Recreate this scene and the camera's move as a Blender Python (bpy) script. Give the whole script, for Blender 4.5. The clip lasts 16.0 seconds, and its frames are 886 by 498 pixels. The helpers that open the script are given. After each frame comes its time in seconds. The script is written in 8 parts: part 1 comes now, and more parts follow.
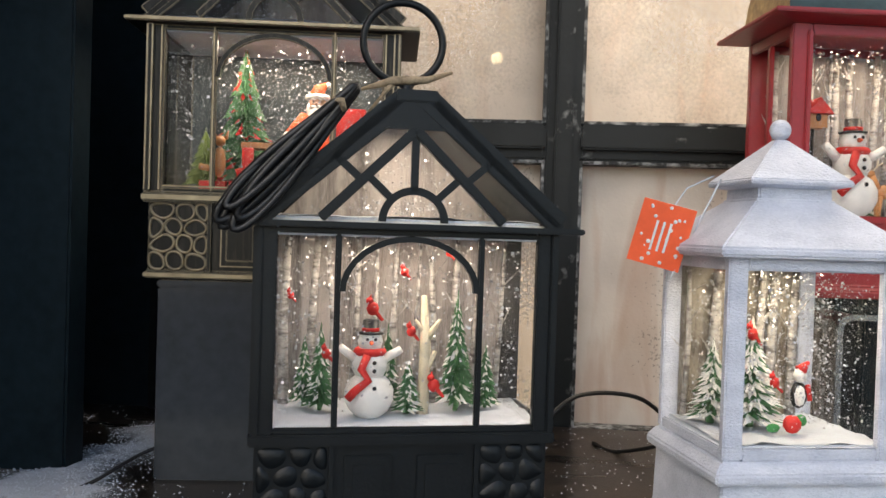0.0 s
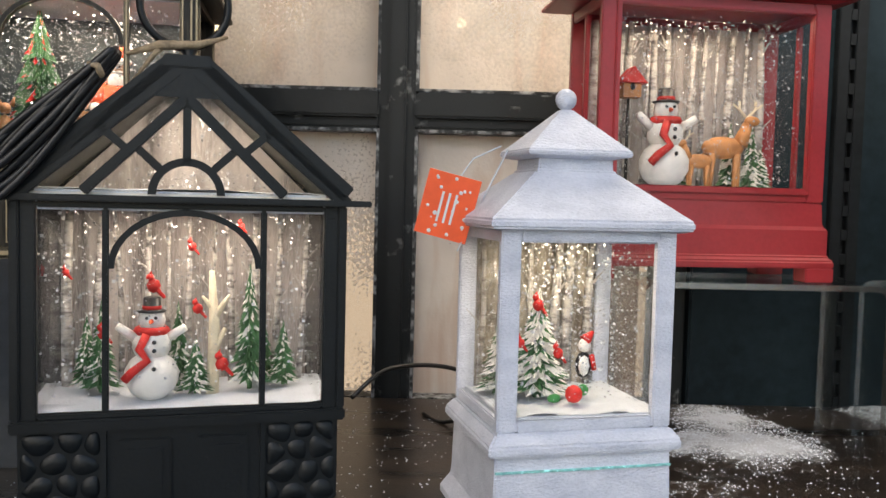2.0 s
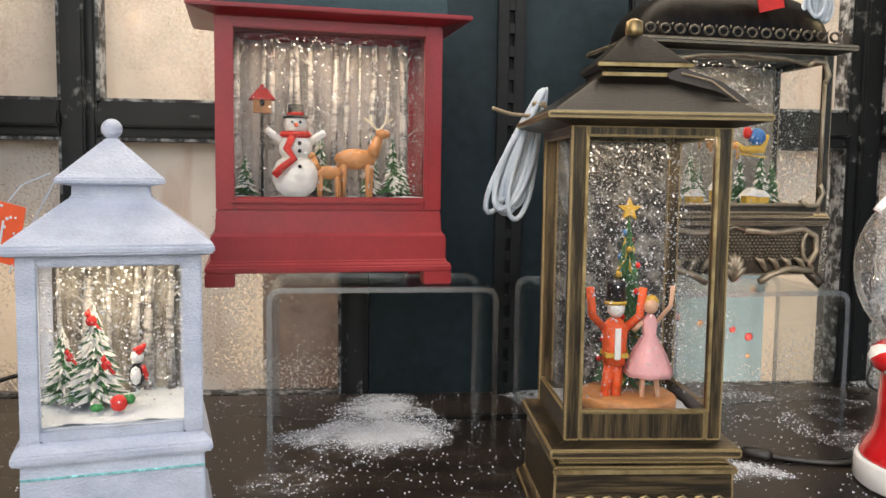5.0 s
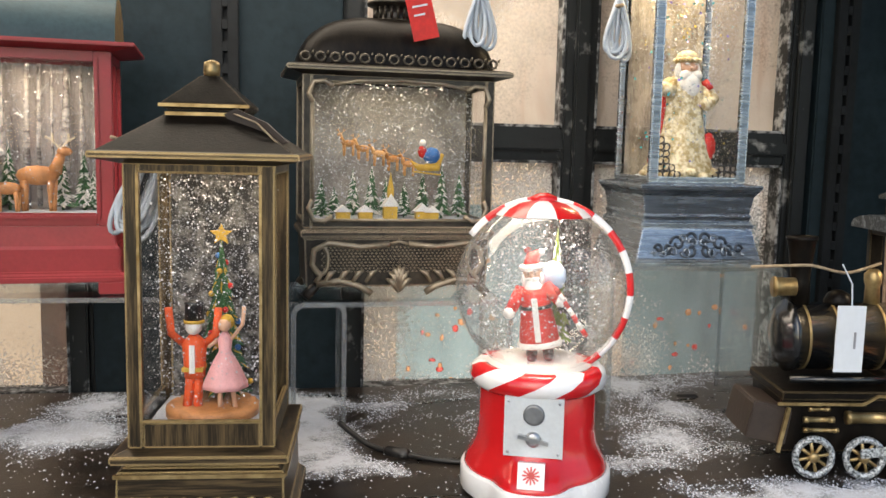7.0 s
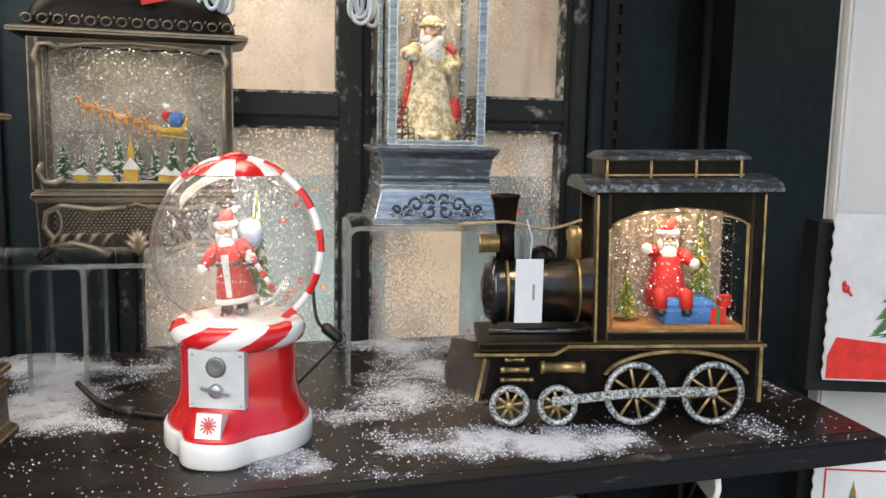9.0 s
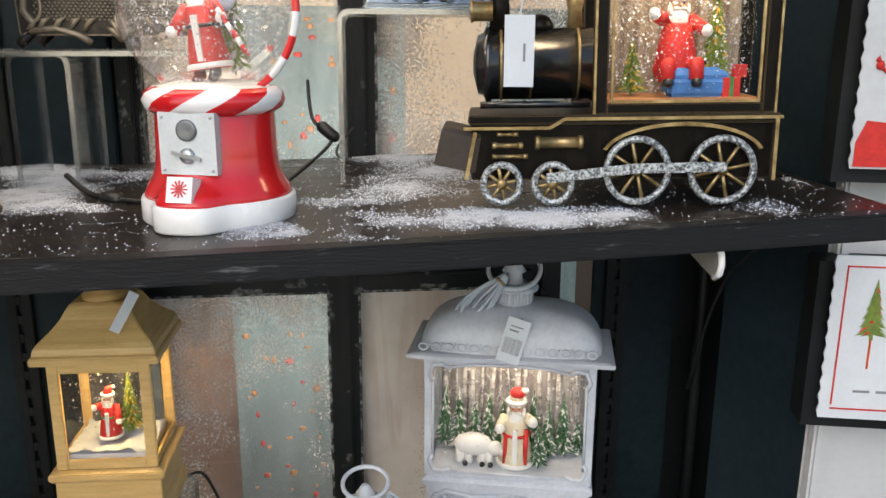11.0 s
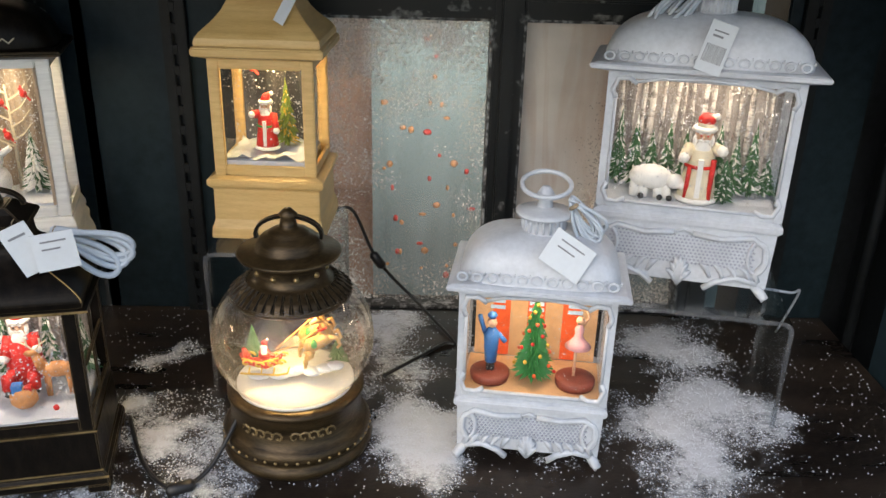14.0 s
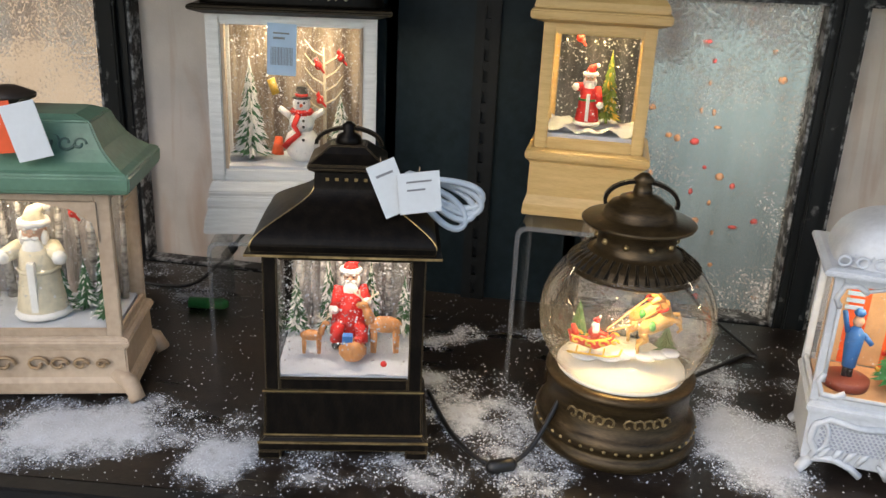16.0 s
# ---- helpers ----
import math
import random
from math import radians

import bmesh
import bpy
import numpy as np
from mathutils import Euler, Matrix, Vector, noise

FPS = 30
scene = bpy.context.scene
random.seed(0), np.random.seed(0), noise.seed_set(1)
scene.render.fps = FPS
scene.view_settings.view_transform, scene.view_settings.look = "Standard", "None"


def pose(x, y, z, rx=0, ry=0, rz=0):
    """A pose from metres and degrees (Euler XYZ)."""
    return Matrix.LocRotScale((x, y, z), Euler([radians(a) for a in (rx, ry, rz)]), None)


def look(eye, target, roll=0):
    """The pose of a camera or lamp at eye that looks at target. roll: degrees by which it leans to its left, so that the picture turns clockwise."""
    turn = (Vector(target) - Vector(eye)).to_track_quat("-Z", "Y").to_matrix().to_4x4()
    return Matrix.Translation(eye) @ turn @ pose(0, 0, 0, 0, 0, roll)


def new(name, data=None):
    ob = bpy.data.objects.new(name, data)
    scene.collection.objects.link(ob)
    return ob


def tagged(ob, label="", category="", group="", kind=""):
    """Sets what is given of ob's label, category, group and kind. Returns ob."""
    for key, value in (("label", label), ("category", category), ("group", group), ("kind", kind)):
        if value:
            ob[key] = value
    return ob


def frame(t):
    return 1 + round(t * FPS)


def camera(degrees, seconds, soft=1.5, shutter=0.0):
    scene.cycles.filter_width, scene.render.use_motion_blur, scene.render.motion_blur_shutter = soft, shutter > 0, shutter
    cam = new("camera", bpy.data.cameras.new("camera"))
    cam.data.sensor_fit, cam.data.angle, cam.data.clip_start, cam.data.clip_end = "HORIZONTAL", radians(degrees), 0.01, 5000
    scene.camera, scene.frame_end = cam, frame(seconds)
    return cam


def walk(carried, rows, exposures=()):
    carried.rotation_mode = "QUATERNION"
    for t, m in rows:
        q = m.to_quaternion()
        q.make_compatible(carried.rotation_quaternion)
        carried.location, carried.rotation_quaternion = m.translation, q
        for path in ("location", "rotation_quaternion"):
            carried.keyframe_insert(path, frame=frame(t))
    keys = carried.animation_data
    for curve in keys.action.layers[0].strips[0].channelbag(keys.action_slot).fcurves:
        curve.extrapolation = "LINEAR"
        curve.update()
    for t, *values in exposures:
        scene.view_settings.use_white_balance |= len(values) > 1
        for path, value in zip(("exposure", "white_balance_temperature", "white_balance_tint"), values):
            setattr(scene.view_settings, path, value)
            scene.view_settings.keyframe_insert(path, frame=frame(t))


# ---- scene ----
cam = camera(55.8, 16.0)
PATH = [
    (0, (0.017, -0.038, 1.499), (-0.151, 1.955, 1.46), 1.8),
    (0.5, (0.027, -0.016, 1.498), (-0.103, 1.979, 1.424), 2.1),
    (1, (0.038, -0.006, 1.497), (-0.036, 1.99, 1.391), 2.1),
    (1.5, (0.065, -0.008, 1.501), (0.043, 1.988, 1.386), 1.7),
    (2, (0.104, -0.019, 1.505), (0.132, 1.978, 1.392), 1.4),
    (2.5, (0.153, -0.039, 1.51), (0.232, 1.957, 1.404), 1.5),
    (3, (0.183, -0.049, 1.521), (0.306, 1.945, 1.417), 1.5),
    (3.5, (0.213, -0.055, 1.527), (0.378, 1.936, 1.421), 1.6),
    (3.7, (0.227, -0.063, 1.527), (0.404, 1.926, 1.414), 1.4),
    (5.8, (0.468, -0.099, 1.577), (0.696, 1.878, 1.376), 0.9),
    (6, (0.498, -0.113, 1.586), (0.735, 1.862, 1.382), 1.0),
    (6.5, (0.581, -0.149, 1.59), (0.835, 1.824, 1.378), 1.1),
    (7, (0.643, -0.165, 1.591), (0.926, 1.801, 1.36), 1.3),
    (7.5, (0.695, -0.185, 1.594), (1.02, 1.772, 1.343), 1.3),
    (8, (0.754, -0.212, 1.599), (1.129, 1.734, 1.333), 1.3),
    (8.2, (0.78, -0.224, 1.599), (1.179, 1.717, 1.333), 1.3),
    (10.3, (0.93, -0.216, 1.501), (1.222, 1.727, 1.125), 0.6),
    (10.5, (0.931, -0.212, 1.49), (1.208, 1.723, 1.067), 0.5),
    (11, (0.93, -0.211, 1.458), (1.175, 1.71, 0.957), 0.4),
    (11.5, (0.929, -0.21, 1.418), (1.147, 1.697, 0.854), 0.4),
    (12, (0.916, -0.203, 1.376), (1.101, 1.695, 0.773), 0.6),
    (12.5, (0.902, -0.211, 1.337), (1.061, 1.681, 0.705), 1.2),
    (13, (0.888, -0.211, 1.302), (1.023, 1.669, 0.632), 1.4),
    (13.5, (0.869, -0.203, 1.28), (0.961, 1.654, 0.543), 1.5),
    (14, (0.839, -0.188, 1.262), (0.877, 1.653, 0.481), 1.6),
    (14.5, (0.817, -0.178, 1.245), (0.828, 1.668, 0.475), 1.7),
    (15, (0.775, -0.172, 1.227), (0.723, 1.685, 0.487), 1.9),
    (15.5, (0.714, -0.167, 1.207), (0.544, 1.699, 0.508), 2.2),
    (16, (0.645, -0.173, 1.163), (0.358, 1.686, 0.484), 2.7),
]
walk(cam, [(t, look(eye, target, roll)) for t, eye, target, roll in PATH], [(0.0, 0.09, 7000, 10), (16.0, 0.09, 7000, 10)])

# ---- daylight from the open front, added fill behind the panes ----
world = bpy.data.worlds.new("sky")
scene.world = world
world.use_nodes = True
wn = world.node_tree.nodes
sky = wn.new("ShaderNodeTexSky")
sky.sky_type, sky.sun_disc = "NISHITA", False
sky.sun_elevation, sky.sun_rotation = radians(35), radians(204)
wn["Background"].inputs[1].default_value = 0.245
world.node_tree.links.new(sky.outputs[0], wn["Background"].inputs[0])
sun = new("sun", bpy.data.lights.new("sun", "SUN"))
sun.data.energy, sun.data.angle, sun.data.color = 0.75, radians(40), (1.0, 0.96, 0.9)
sun.matrix_basis = look((-0.7, -2.1, 3.3), (0.5, 0.6, 1.2))

# unseen area lamp added to light boards and panes from behind
shop = new("back_fill", bpy.data.lights.new("back_fill", "AREA"))
shop.data.energy, shop.data.size, shop.data.color = 13.0, 0.8, (1.0, 0.9, 0.78)
shop.matrix_basis = look((0.5, 0.98, 2.05), (0.5, 1.3, 1.0))
# second added fill, turned to the boards, for want of room light
room = new("board_fill", bpy.data.lights.new("board_fill", "AREA"))
room.data.energy, room.data.size, room.data.color = 4.0, 0.5, (1.0, 0.92, 0.82)
room.matrix_basis = look((0.9, 0.96, 1.15), (0.9, 1.25, 1.15))


# ---- materials ----
def mat(name, col, rough=0.5, metal=0.0, var=0.18, scale=25.0, bump=0.15, bscale=250.0, stretch=(1, 1, 1), col2=None, lo=0.35, hi=0.65, coat=0.0, spec=0.5, edge=None, wear=0.0016):
    """A grained, slightly uneven surface: two colours or two tones mixed by coarse and fine noise, with relief."""
    ma = bpy.data.materials.new(name)
    ma.use_nodes = True
    nt = ma.node_tree
    n, l = nt.nodes, nt.links
    b = n["Principled BSDF"]
    tc = n.new("ShaderNodeTexCoord")
    mp = n.new("ShaderNodeMapping")
    mp.inputs["Scale"].default_value = stretch
    l.new(tc.outputs["Object"], mp.inputs[0])
    big = n.new("ShaderNodeTexNoise")
    big.inputs["Scale"].default_value, big.inputs["Detail"].default_value = scale, 6
    l.new(mp.outputs[0], big.inputs[0])
    fine = n.new("ShaderNodeTexNoise")
    fine.inputs["Scale"].default_value, fine.inputs["Detail"].default_value = bscale, 4
    l.new(mp.outputs[0], fine.inputs[0])
    both = n.new("ShaderNodeMath")
    both.operation = "MULTIPLY_ADD"
    both.inputs[1].default_value = 0.35
    l.new(fine.outputs[0], both.inputs[0])
    sc = n.new("ShaderNodeMath")
    sc.operation = "MULTIPLY"
    sc.inputs[1].default_value = 0.65
    l.new(big.outputs[0], sc.inputs[0])
    l.new(sc.outputs[0], both.inputs[2])
    rp = n.new("ShaderNodeValToRGB")
    c1 = [c * (1 - var) for c in col]
    c2 = list(col2) if col2 else [min(1, c * (1 + var)) for c in col]
    rp.color_ramp.elements[0].position, rp.color_ramp.elements[0].color = lo, (*c1, 1)
    rp.color_ramp.elements[1].position, rp.color_ramp.elements[1].color = hi, (*c2, 1)
    l.new(both.outputs[0], rp.inputs[0])
    if edge:
        # rubbed metal along the corners
        bv = n.new("ShaderNodeBevel")
        bv.samples = 4
        bv.inputs["Radius"].default_value = wear
        ge = n.new("ShaderNodeNewGeometry")
        dt = n.new("ShaderNodeVectorMath")
        dt.operation = "DOT_PRODUCT"
        l.new(bv.outputs[0], dt.inputs[0])
        l.new(ge.outputs["Normal"], dt.inputs[1])
        mk = n.new("ShaderNodeMapRange")
        mk.inputs[1].default_value, mk.inputs[2].default_value = 0.99, 0.9
        mk.inputs[3].default_value, mk.inputs[4].default_value = 0.0, 0.9
        l.new(dt.outputs["Value"], mk.inputs[0])
        ex = n.new("ShaderNodeMix")
        ex.data_type = "RGBA"
        ex.inputs[7].default_value = (*edge, 1)
        l.new(mk.outputs[0], ex.inputs[0])
        l.new(rp.outputs[0], ex.inputs[6])
        l.new(ex.outputs[2], b.inputs["Base Color"])
    else:
        l.new(rp.outputs[0], b.inputs["Base Color"])
    rr = n.new("ShaderNodeMapRange")
    rr.inputs[3].default_value, rr.inputs[4].default_value = max(0.02, rough - 0.1), min(1, rough + 0.1)
    l.new(big.outputs[0], rr.inputs[0])
    l.new(rr.outputs[0], b.inputs["Roughness"])
    b.inputs["Metallic"].default_value = metal
    b.inputs["Coat Weight"].default_value = coat
    b.inputs["Specular IOR Level"].default_value = spec
    if bump:
        bp = n.new("ShaderNodeBump")
        bp.inputs["Strength"].default_value, bp.inputs["Distance"].default_value = bump, 0.001
        l.new(fine.outputs[0], bp.inputs["Height"])
        l.new(bp.outputs[0], b.inputs["Normal"])
    return ma


def glass_mat(name, tint=(1, 1, 1), gloss=0.006, rough=0.02, power=4.0, rim=0.5):
    ma = bpy.data.materials.new(name)
    ma.use_nodes = True
    n, l = ma.node_tree.nodes, ma.node_tree.links
    n.remove(n["Principled BSDF"])
    tr, gl, fr, mx = n.new("ShaderNodeBsdfTransparent"), n.new("ShaderNodeBsdfGlossy"), n.new("ShaderNodeLayerWeight"), n.new("ShaderNodeMixShader")
    tr.inputs[0].default_value = (*tint, 1)
    gl.inputs["Roughness"].default_value = rough
    pw, ma2 = n.new("ShaderNodeMath"), n.new("ShaderNodeMath")
    pw.operation, ma2.operation = "POWER", "MULTIPLY_ADD"
    pw.inputs[1].default_value, ma2.inputs[1].default_value, ma2.inputs[2].default_value = power, rim, gloss
    fr.inputs[0].default_value = 0.5
    l.new(fr.outputs["Facing"], pw.inputs[0]), l.new(pw.outputs[0], ma2.inputs[0])
    l.new(ma2.outputs[0], mx.inputs[0]), l.new(tr.outputs[0], mx.inputs[1]), l.new(gl.outputs[0], mx.inputs[2])
    l.new(mx.outputs[0], n["Material Output"].inputs[0])
    return ma


def frost_mat(name, frost, centre, radius, soft=0.3, density=0.75):
    """Window glass sprayed with fake snow: a thick even coat that breaks up into flecks round a clearer patch."""
    ma = bpy.data.materials.new(name)
    ma.use_nodes = True
    n, l = ma.node_tree.nodes, ma.node_tree.links
    b = n["Principled BSDF"]
    b.inputs["Roughness"].default_value = 0.5
    tc, mp = n.new("ShaderNodeTexCoord"), n.new("ShaderNodeMapping")
    l.new(tc.outputs["Generated"], mp.inputs[0])
    mp.inputs["Location"].default_value = (-centre[0] / radius[0], 0, -centre[1] / radius[1])
    mp.inputs["Scale"].default_value = (1 / radius[0], 0, 1 / radius[1])
    ln = n.new("ShaderNodeVectorMath")
    ln.operation = "LENGTH"
    l.new(mp.outputs[0], ln.inputs[0])
    wob = n.new("ShaderNodeTexNoise")
    wob.inputs["Scale"].default_value, wob.inputs["Detail"].default_value = 14, 5
    l.new(tc.outputs["Object"], wob.inputs[0])
    fl = n.new("ShaderNodeTexNoise")
    fl.inputs["Scale"].default_value, fl.inputs["Detail"].default_value, fl.inputs["Roughness"].default_value = 270, 2, 0.6
    l.new(tc.outputs["Object"], fl.inputs[0])
    a = n.new("ShaderNodeMath")
    a.operation = "MULTIPLY_ADD"
    a.inputs[1].default_value = 1.2
    l.new(wob.outputs[0], a.inputs[0]), l.new(ln.outputs["Value"], a.inputs[2])
    a2 = n.new("ShaderNodeMath")
    a2.operation = "MULTIPLY_ADD"
    a2.inputs[1].default_value = 3.2 * density
    l.new(fl.outputs[0], a2.inputs[0]), l.new(a.outputs[0], a2.inputs[2])
    mr = n.new("ShaderNodeMapRange")
    base = 0.6 + 1.6 * density
    mr.inputs[1].default_value, mr.inputs[2].default_value = base + 0.55, base + 0.55 + soft
    mr.inputs[3].default_value, mr.inputs[4].default_value = 0.1, 0.95
    l.new(a2.outputs[0], mr.inputs[0])
    rp = n.new("ShaderNodeValToRGB")
    rp.color_ramp.elements[0].position, rp.color_ramp.elements[0].color = 0.3, (*[c * 0.8 for c in frost], 1)
    rp.color_ramp.elements[1].position, rp.color_ramp.elements[1].color = 0.65, (*frost, 1)
    l.new(wob.outputs[0], rp.inputs[0])
    # brownish runs and smears down the coat
    sm, st, sr, sx = n.new("ShaderNodeMapping"), n.new("ShaderNodeTexNoise"), n.new("ShaderNodeMapRange"), n.new("ShaderNodeMix")
    sm.inputs["Scale"].default_value = (26, 26, 4)
    st.inputs["Scale"].default_value, st.inputs["Detail"].default_value, st.inputs["Distortion"].default_value = 1.0, 6, 0.8
    sr.inputs[1].default_value, sr.inputs[2].default_value, sr.inputs[3].default_value, sr.inputs[4].default_value = 0.5, 0.72, 0.0, 0.6
    sx.data_type = "RGBA"
    sx.inputs[7].default_value = (0.5, 0.33, 0.24, 1)
    l.new(tc.outputs["Object"], sm.inputs[0]), l.new(sm.outputs[0], st.inputs[0]), l.new(st.outputs[0], sr.inputs[0])
    l.new(sr.outputs[0], sx.inputs[0]), l.new(rp.outputs[0], sx.inputs[6])
    l.new(sx.outputs[2], b.inputs["Base Color"])
    trl = n.new("ShaderNodeBsdfTranslucent")
    l.new(sx.outputs[2], trl.inputs[0])
    fm = n.new("ShaderNodeMixShader")
    fm.inputs[0].default_value = 0.35
    l.new(b.outputs[0], fm.inputs[1]), l.new(trl.outputs[0], fm.inputs[2])
    tr, gl, g = n.new("ShaderNodeBsdfTransparent"), n.new("ShaderNodeBsdfGlossy"), n.new("ShaderNodeMixShader")
    gl.inputs["Roughness"].default_value = 0.08
    fr = n.new("ShaderNodeFresnel")
    fr.inputs[0].default_value = 1.45
    l.new(fr.outputs[0], g.inputs[0]), l.new(tr.outputs[0], g.inputs[1]), l.new(gl.outputs[0], g.inputs[2])
    mx = n.new("ShaderNodeMixShader")
    l.new(mr.outputs[0], mx.inputs[0]), l.new(g.outputs[0], mx.inputs[1]), l.new(fm.outputs[0], mx.inputs[2])
    l.new(mx.outputs[0], n["Material Output"].inputs[0])
    bp = n.new("ShaderNodeBump")
    bp.inputs["Strength"].default_value, bp.inputs["Distance"].default_value = 0.4, 0.001
    l.new(fl.outputs[0], bp.inputs["Height"]), l.new(bp.outputs[0], b.inputs["Normal"])
    return ma


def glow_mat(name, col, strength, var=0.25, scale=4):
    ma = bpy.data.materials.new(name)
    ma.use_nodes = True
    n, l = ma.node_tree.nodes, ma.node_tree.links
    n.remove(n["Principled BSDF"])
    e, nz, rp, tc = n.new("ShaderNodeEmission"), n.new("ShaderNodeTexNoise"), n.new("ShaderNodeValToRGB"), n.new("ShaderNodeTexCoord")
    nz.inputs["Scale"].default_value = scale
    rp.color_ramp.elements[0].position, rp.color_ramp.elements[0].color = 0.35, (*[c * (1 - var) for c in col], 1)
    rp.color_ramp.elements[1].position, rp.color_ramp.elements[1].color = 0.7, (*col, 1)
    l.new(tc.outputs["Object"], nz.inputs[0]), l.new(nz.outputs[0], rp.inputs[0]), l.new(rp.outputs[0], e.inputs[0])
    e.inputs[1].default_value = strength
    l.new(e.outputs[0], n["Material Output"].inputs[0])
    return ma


BLACKPAINT = mat("black_paint", (0.005, 0.0062, 0.0075), 0.5, 0, 0.4, 9, 0.3, 120, col2=(0.01, 0.0125, 0.015), spec=0.2)
PANELPAINT = mat("charcoal_panel", (0.0075, 0.0145, 0.0195), 0.45, 0, 0.35, 5, 0.25, 90, col2=(0.014, 0.025, 0.0325), spec=0.13)
WORN = mat("worn_black_frame", (0.009, 0.012, 0.014), 0.5, 0, 0.3, 26, 0.5, 80, stretch=(1, 1, 1), col2=(0.3, 0.31, 0.31), lo=0.6, hi=0.74, spec=0.3)
SHELF = mat("dark_shelf_board", (0.01, 0.0085, 0.008), 0.3, 0, 0.4, 6, 0.15, 150, stretch=(1, 5, 1), col2=(0.03, 0.022, 0.017), lo=0.4, hi=0.62, spec=0.28)
EDGE = mat("worn_black_edge", (0.009, 0.01, 0.012), 0.5, 0, 0.3, 18, 0.4, 90, stretch=(1, 1, 7), col2=(0.16, 0.165, 0.17), lo=0.6, hi=0.78, spec=0.3)
SNOW = mat("fake_snow", (0.52, 0.56, 0.62), 0.85, 0, 0.06, 60, 0.8, 500)
HOUSE = mat("matt_black_plastic", (0.0045, 0.0065, 0.0085), 0.4, 0, 0.2, 30, 0.2, 400, spec=0.3)
BRONZE = mat("antique_bronze", (0.01, 0.009, 0.0078), 0.4, 0.25, 0.35, 45, 0.25, 160, stretch=(5, 5, 0.4), col2=(0.042, 0.036, 0.027), lo=0.48, hi=0.7, spec=0.35, edge=(0.26, 0.215, 0.145), wear=0.001)
GOLDWEAR = mat("brushed_antique_gold", (0.034, 0.024, 0.013), 0.36, 0.45, 0.3, 45, 0.25, 160, stretch=(5, 5, 0.35), col2=(0.15, 0.102, 0.048), lo=0.44, hi=0.66, edge=(0.5, 0.36, 0.17))
GOLDBASE = mat("cross_brushed_antique_gold", (0.032, 0.022, 0.012), 0.36, 0.45, 0.3, 45, 0.25, 160, stretch=(0.35, 0.35, 6), col2=(0.15, 0.102, 0.048), lo=0.44, hi=0.66, edge=(0.52, 0.38, 0.18))
GOLD = mat("worn_gold_edge", (0.3, 0.2, 0.08), 0.38, 0.75, 0.4, 60, 0.3, 200, col2=(0.5, 0.37, 0.18))
DARKBRONZE = mat("dark_bronze", (0.006, 0.005, 0.0042), 0.36, 0.06, 0.3, 40, 0.2, 220, stretch=(3, 3, 1), col2=(0.0135, 0.0102, 0.0075), lo=0.42, hi=0.75, spec=0.1, edge=(0.1, 0.074, 0.042), wear=0.001)
BOILERBLACK = mat("polished_black_metal", (0.01, 0.011, 0.012), 0.22, 0.2, 0.25, 40, 0.1, 220, spec=0.8, coat=0.3)
ORNATE = mat("aged_bronze_relief", (0.026, 0.022, 0.018), 0.36, 0.45, 0.35, 30, 0.25, 150, col2=(0.08, 0.066, 0.048), lo=0.45, hi=0.7, edge=(0.38, 0.31, 0.22))
SILVER = mat("brushed_silver", (0.12, 0.15, 0.18), 0.26, 0.8, 0.15, 40, 0.2, 150, stretch=(0.6, 0.6, 7), col2=(0.32, 0.37, 0.43), lo=0.35, hi=0.72, edge=(0.6, 0.65, 0.7), wear=0.0012)
WHITEGLIT = mat("white_glitter_paint", (0.46, 0.5, 0.6), 0.42, 0, 0.08, 40, 1.0, 420, stretch=(1, 1, 2), col2=(0.6, 0.63, 0.72))
WHITE = mat("white_enamel", (0.47, 0.505, 0.56), 0.34, 0, 0.08, 30, 0.2, 200, col2=(0.57, 0.605, 0.66))
# WHITE in a darker tone: the net panel's recess shade as colour
WHITESHADE = mat("shaded_white_enamel", (0.33, 0.36, 0.43), 0.4, 0, 0.1, 60, 0.3, 200)
STONELINE = mat("rubbed_bronze_outline", (0.32, 0.26, 0.17), 0.4, 0.5, 0.3, 60, 0.3, 200)
WHITEWOOD = mat("white_washed_wood", (0.68, 0.68, 0.66), 0.5, 0, 0.12, 20, 0.35, 120, stretch=(1, 14, 14))
RED = mat("red_enamel", (0.3, 0.022, 0.028), 0.36, 0, 0.15, 20, 0.12, 250)
REDGLOSS = mat("glossy_red_plastic", (0.62, 0.014, 0.018), 0.22, 0, 0.06, 15, 0.05, 200, coat=0.5)
WHITEGLOSS = mat("glossy_white_plastic", (0.82, 0.82, 0.82), 0.25, 0, 0.04, 15, 0.05, 200, coat=0.4)
BLUEGREY = mat("blue_grey_roof", (0.024, 0.05, 0.062), 0.5, 0, 0.2, 20, 0.2, 200, spec=0.2)
YELLOWWOOD = mat("pale_yellow_wood", (0.58, 0.37, 0.13), 0.42, 0, 0.1, 16, 0.2, 140, stretch=(1, 1, 10), col2=(0.68, 0.47, 0.2))
BEIGE = mat("beige_painted_wood", (0.42, 0.31, 0.22), 0.5, 0, 0.15, 18, 0.3, 150, col2=(0.5, 0.39, 0.29))
GREEN = mat("sage_green_roof", (0.1, 0.2, 0.14), 0.4, 0, 0.2, 18, 0.25, 160)
STEEL = mat("zinc_steel", (0.5, 0.52, 0.54), 0.35, 0.9, 0.2, 40, 0.2, 200)
GREYPLATE = mat("pale_grey_plate", (0.62, 0.66, 0.68), 0.4, 0.2, 0.08, 40, 0.1, 300)
CABLEB = mat("black_cable", (0.01, 0.01, 0.011), 0.4, 0, 0.2, 60, 0.1, 300)
CABLEW = mat("white_cable", (0.44, 0.5, 0.57), 0.4, 0, 0.08, 60, 0.05, 300)
